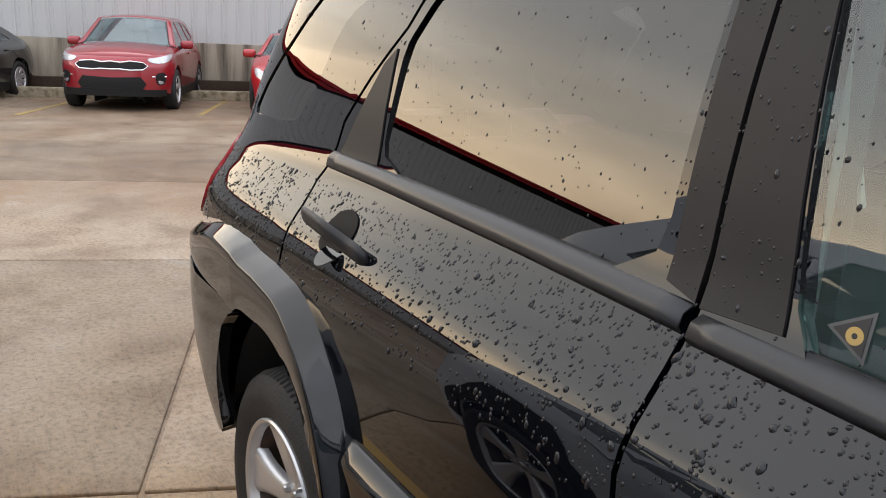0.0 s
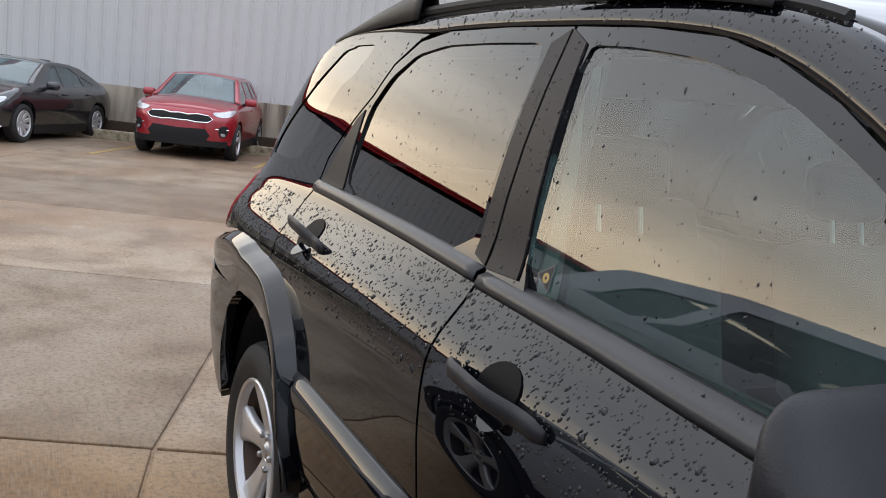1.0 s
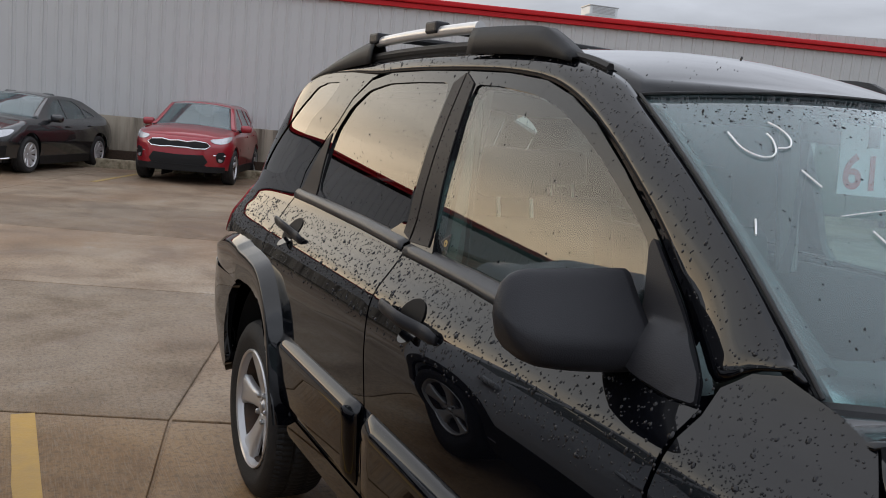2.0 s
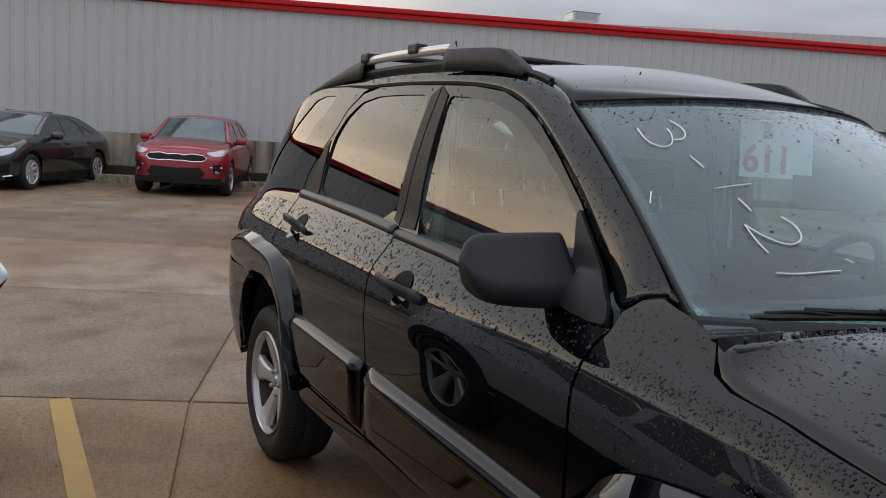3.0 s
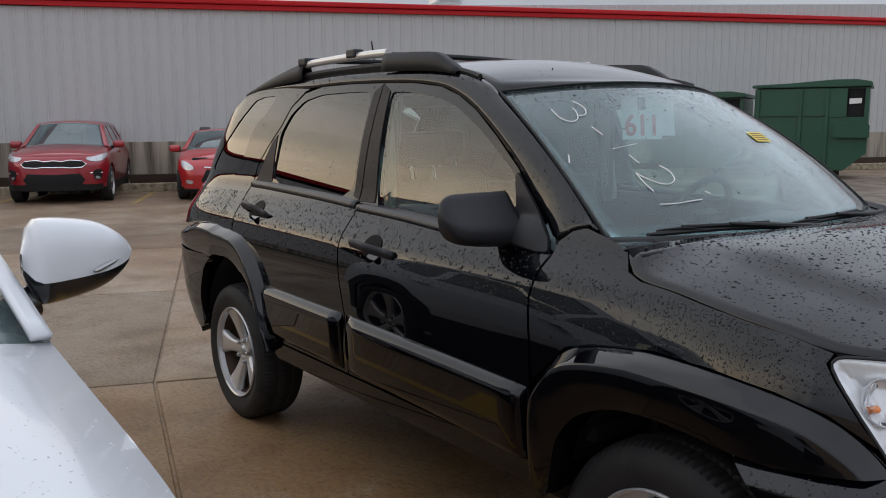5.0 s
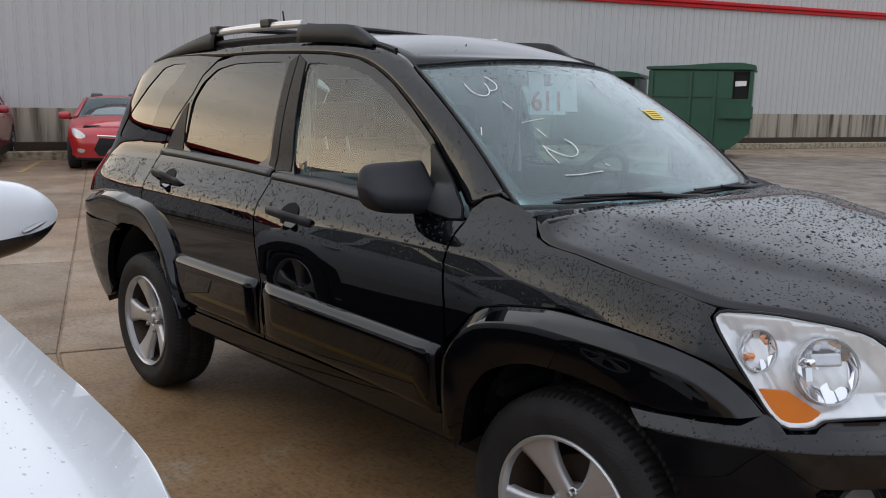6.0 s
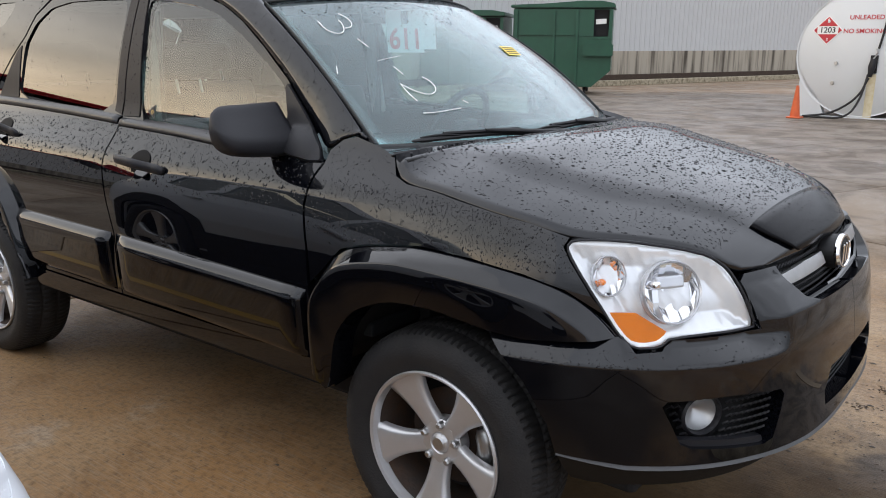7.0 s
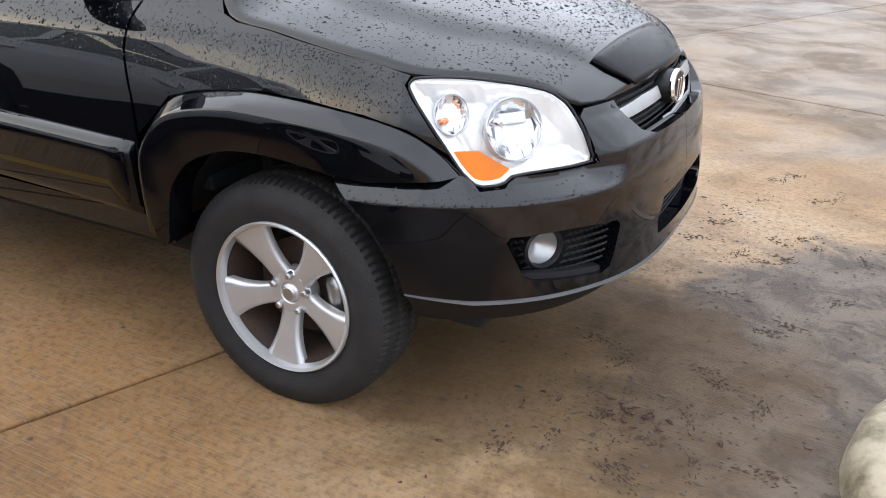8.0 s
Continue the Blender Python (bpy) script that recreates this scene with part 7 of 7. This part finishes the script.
# marker strokes on the glass
def stroke(name, pts, m_of, r=.0026):
    return tube_bm([m_of(*p) for p in (rounded(pts, 2, False) if len(pts) > 2 else pts)], r, 5)


mk = thing("marker_scribble", "white marker figures scribbled on a windscreen", "marking", Matrix.Identity(4))
def sc(a, v):
    return screen_point(a, v, .004)

for r, lines in ((.0017, [[(0.799, -0.845), (0.723, -0.846), (0.686, -0.81), (0.702, -0.766), (0.767, -0.738), (0.796, -0.741)], [(0.85, -0.705), (0.818, -0.685), (0.774, -0.684), (0.734, -0.71), (0.731, -0.747)], [(0.643, -0.736), (0.583, -0.721)], [(0.441, -0.683), (0.389, -0.669)], [(0.332, -0.72), (0.272, -0.717), (0.226, -0.704)], [(0.332, -0.72), (0.287, -0.685), (0.256, -0.629), (0.271, -0.582), (0.302, -0.559), (0.342, -0.562), (0.368, -0.586)], [(0.155, -0.718), (0.155, -0.652), (0.166, -0.572), (0.171, -0.517)], [(0.461, -0.934), (0.411, -0.954)]]),
                 (.0009, [[(0.484, -0.732), (0.496, -0.68), (0.51, -0.602)], [(0.215, -0.473), (0.199, -0.453)]])):
    for pts in lines:
        part("stroke", stroke("stroke", pts, sc, r), CHALK, mk, "", True)


# warning sticker low on the side glass
def glass_sticker():
    p = PANES.place(-.078, 1.188, -.002)
    n = (PANES.place(-.078, 1.188, .1) - p).normalized()
    up = (PANES.place(-.078, 1.2, -.002) - p).normalized()
    right = up.cross(n).normalized()
    m = Matrix.Translation(p) @ Matrix(((right.x, up.x, n.x, 0), (right.y, up.y, n.y, 0), (right.z, up.z, n.z, 0), (0, 0, 0, 1)))
    st2 = thing("glass_sticker", "small faded triangular sticker with a yellow centre", "sticker", m)
    bm = bmesh.new()
    bmesh.ops.create_cone(bm, cap_ends=True, segments=3, radius1=.030, radius2=.030, depth=.0008)
    bm.transform(pose(0, 0, 0, 0, 0, 90))
    part("backing", bm, SKIRT_GREY, st2)
    bm = bmesh.new()
    bmesh.ops.create_cone(bm, cap_ends=True, segments=3, radius1=.023, radius2=.023, depth=.0008, matrix=Matrix.Translation((0, 0, .0009)))
    bm.transform(pose(0, 0, 0, 0, 0, 90))
    part("field", bm, INK, st2)
    part("mark", revolve([(.003, .0015), (.009, .0015), (.009, .0008)], 16, "z", (0, -.002, 0)), FADED_LINE, st2)


glass_sticker()

# ---- yard markings, litter, slabs ----
def strip(name, x0, y0, x1, y1, w, mat, label):
    d = Vector((x1 - x0, y1 - y0, 0))
    n = Vector((-d.y, d.x, 0)).normalized() * (w / 2)
    rng = random.Random(x0)
    k = max(4, int(d.length / .12))
    rows = []
    for i in range(k + 1):
        p = Vector((x0, y0, .0035)) + d * (i / k)
        j = rng.uniform(-.006, .006)
        rows.append([p + n * (1 + j), p, p - n * (1 + rng.uniform(-.06, .06))])
    v, f = loft(rows)
    v, f = thicken(v, f, .003)
    ob = mesh_part(name, v, f, mat, smooth=False)
    return tagged(ob, label, "road marking", kind="structure")


strip("stall_line", -2.34, -1.635, 1.0, -1.614, .10, YELLOW_LINE, "worn yellow parking line on concrete")
strip("stall_line", 3.05, 1.17, 3.9, 1.19, .10, FAINT_LINE, "faded yellow parking line on concrete")
strip("stall_line", -2.40, -4.45, 3.2, -4.42, .10, YELLOW_LINE, "worn yellow parking line on concrete")
for k in range(-4, 7):
    a = Vector((-13.6, 2.3, 0)) + E2 * 0 + Vector((-.29, -2.72, 0)) * -k * 1.0
    strip("stall_line", a.x, a.y, a.x - 3.1, a.y + 1.45, .10, FADED_LINE, "faded yellow parking line by the building")


def litter():
    rng = random.Random(21)
    src = []
    for k in range(5):
        bm = bmesh.new()
        n = 6
        top = [bm.verts.new((math.cos(i * math.tau / n) * rng.uniform(.6, 1.2), math.sin(i * math.tau / n) * rng.uniform(.25, .5), rng.uniform(.05, .35))) for i in range(n)]
        low = [bm.verts.new((v.co.x, v.co.y, v.co.z - .12)) for v in top]
        bm.faces.new(top)
        bm.faces.new(low[::-1])
        for i in range(n):
            bm.faces.new((top[i], low[i], low[(i + 1) % n], top[(i + 1) % n]))
        ob = part("dead_leaf", bm, LEAF)
        src.append(ob.data)
        bpy.data.objects.remove(ob)
    for k in range(70):
        c = (2.20, -.44) if k < 26 else (rng.uniform(1.6, 3.2), rng.uniform(-1.1, 1.6))
        s = rng.uniform(.008, .019) if k < 26 else rng.uniform(.005, .013)
        sp = (.10, .035) if k < 26 else (.05, .05)
        ob = new("dead_leaf", src[k % 5])
        ob.matrix_world = Matrix.Translation((c[0] + rng.gauss(0, sp[0]), c[1] + rng.gauss(0, sp[1]), .004)) @ pose(0, 0, 0, rng.uniform(-15, 15), rng.uniform(-15, 15), rng.uniform(0, 360)) @ Matrix.Diagonal((s, s, s, 1))
        tagged(ob, "curled brown dead leaf on wet concrete", "leaf", "dead leaves on the concrete")
    verts, faces = [], []
    for k in range(3200):
        q = rng.random()
        if q < .55:
            x, y = 2.35 + rng.gauss(0, .42), .55 + rng.gauss(0, .75)
        elif q < .75:
            x, y = 2.2 + rng.gauss(0, .25), -.40 + rng.gauss(0, .18)
        else:
            x, y = rng.uniform(-4, 4), rng.uniform(-2.2, 4)
        r = rng.uniform(.0008, .0035) * (2.4 if rng.random() < .08 else 1)
        b = len(verts)
        a0 = rng.random() * 6
        st = rng.uniform(1, 2.4)
        for i in range(5):
            a = a0 + i * math.tau / 5
            verts.append((x + math.cos(a) * r * st, y + math.sin(a) * r, .0002))
        verts.append((x, y, r * rng.uniform(.4, .9)))
        faces += [(b + i, b + (i + 1) % 5, b + 5) for i in range(5)]
    ob = mesh_part("grit", verts, faces, GRIT)
    tagged(ob, "scattered dark grit and mud crumbs", "grit", kind="stuff")


litter()


def mud():
    """Low crumbling clods and smears washed together on the slabs."""
    rng = random.Random(8)
    spots = [(2.46, 1.14), (2.50, .97), (2.42, .90), (2.32, .94), (2.32, .51), (2.58, .36), (2.51, .27), (2.37, -.09), (2.42, -.15), (2.39, -.40), (2.57, -.21), (2.31, -.55), (2.15, -.48), (2.06, -.67), (1.95, -.77), (2.44, -.59), (2.30, -.73)]
    verts, faces = [], []
    for sx, sy in spots + [(rng.uniform(2.0, 3.6), rng.uniform(-.9, 2.2)) for _ in range(26)]:
        turn, long = rng.uniform(0, 3.1), rng.uniform(.018, .05)
        for k in range(rng.randrange(22, 50)):
            f = rng.gauss(0, 1)
            x = sx + math.cos(turn) * f * long + rng.gauss(0, .016)
            y = sy + math.sin(turn) * f * long + rng.gauss(0, .018)
            r, st, h = rng.uniform(.0008, .0034), rng.uniform(1, 4.0), rng.uniform(.0006, .0022)
            b, a0 = len(verts), rng.random() * 6
            for ring, hh in ((1.0, .0001), (.6, .8)):
                for i in range(7):
                    a = i * math.tau / 7
                    w = r * ring * rng.uniform(.7, 1.25)
                    px, py = math.cos(a) * w * st, math.sin(a) * w
                    verts.append((x + px * math.cos(turn + a0 * .1) - py * math.sin(turn + a0 * .1), y + px * math.sin(turn + a0 * .1) + py * math.cos(turn + a0 * .1), h * hh))
            verts.append((x, y, h))
            for i in range(7):
                j = (i + 1) % 7
                faces.append((b + i, b + j, b + 7 + j, b + 7 + i))
                faces.append((b + 7 + i, b + 7 + j, b + 14))
    ob = mesh_part("mud", verts, faces, MUD)
    tagged(ob, "dark crumbled mud and leaf mould on wet concrete", "mud", kind="stuff")


mud()
isl = thing("kerb_island", "rounded pale concrete kerb end", "kerb", Matrix.Translation((3.26, -.42, 0)))
bm = revolve([(0, .13), (.36, .13), (.42, .118), (.455, .085), (.47, .0), (.47, -.01)], 40, "z")
bm.transform(Matrix.Diagonal((1, 1.15, 1, 1)))
part("kerb_cap", bm, CURB_CONCRETE, isl, "", True)

# slabs
pave = thing("pavement", "cast concrete slabs with dark open joints", "pavement", Matrix.Identity(4), kind="structure")
SLAB_A, SLAB_B = 2.79, 4.4
S1, S2 = Vector((.9304, -.3665, 0)), Vector((.3665, .9304, 0))


def slab_mesh(length, skew=0.0):
    bm = box_bm(SLAB_A - .016, length - .016, .03, .007, (0, 0, -.015), 2)
    for v in bm.verts:
        v.co.y += skew * v.co.x
    me = bpy.data.meshes.new("slab")
    bm.to_mesh(me)
    bm.free()
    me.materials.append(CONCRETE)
    return me


SLABS = [slab_mesh(SLAB_B), slab_mesh(9.4), slab_mesh(6.1, .121)]
rng = random.Random(5)
for i in range(-6, 7):
    # the bays on the cars' side were cast longer, the first of them askew
    near = i >= 0
    long = 9.4 if i > 0 else 6.1 if near else SLAB_B
    for j in range(-4, 9 if not near else 6):
        c = S1 * (-1.607 + SLAB_A * (i + .5)) + S2 * (-1.73 + (.338 if i > 0 else .169 if near else 0) + long * (j + .5))
        ob = new("slab", SLABS[2 if i == 0 else 1 if near else 0])
        ob.parent = pave
        ob.matrix_basis = Matrix.Translation((c.x, c.y, rng.uniform(-.002, .0))) @ pose(0, 0, 0, 0, 0, math.degrees(math.atan2(S1.y, S1.x)))
# packed dirt has closed one joint ahead of the car
bm = box_bm(.030, 9.0, .02, .002, (0, 0, 0), 1)
filler = part("joint_filler", bm, CONCRETE, pave, "joint packed with dirt")
c = S1 * (-1.607 + SLAB_A) + S2 * 6.1
filler.matrix_basis = Matrix.Translation((c.x, c.y, -.0125)) @ pose(0, 0, 0, 0, 0, math.degrees(math.atan2(S1.y, S1.x)))
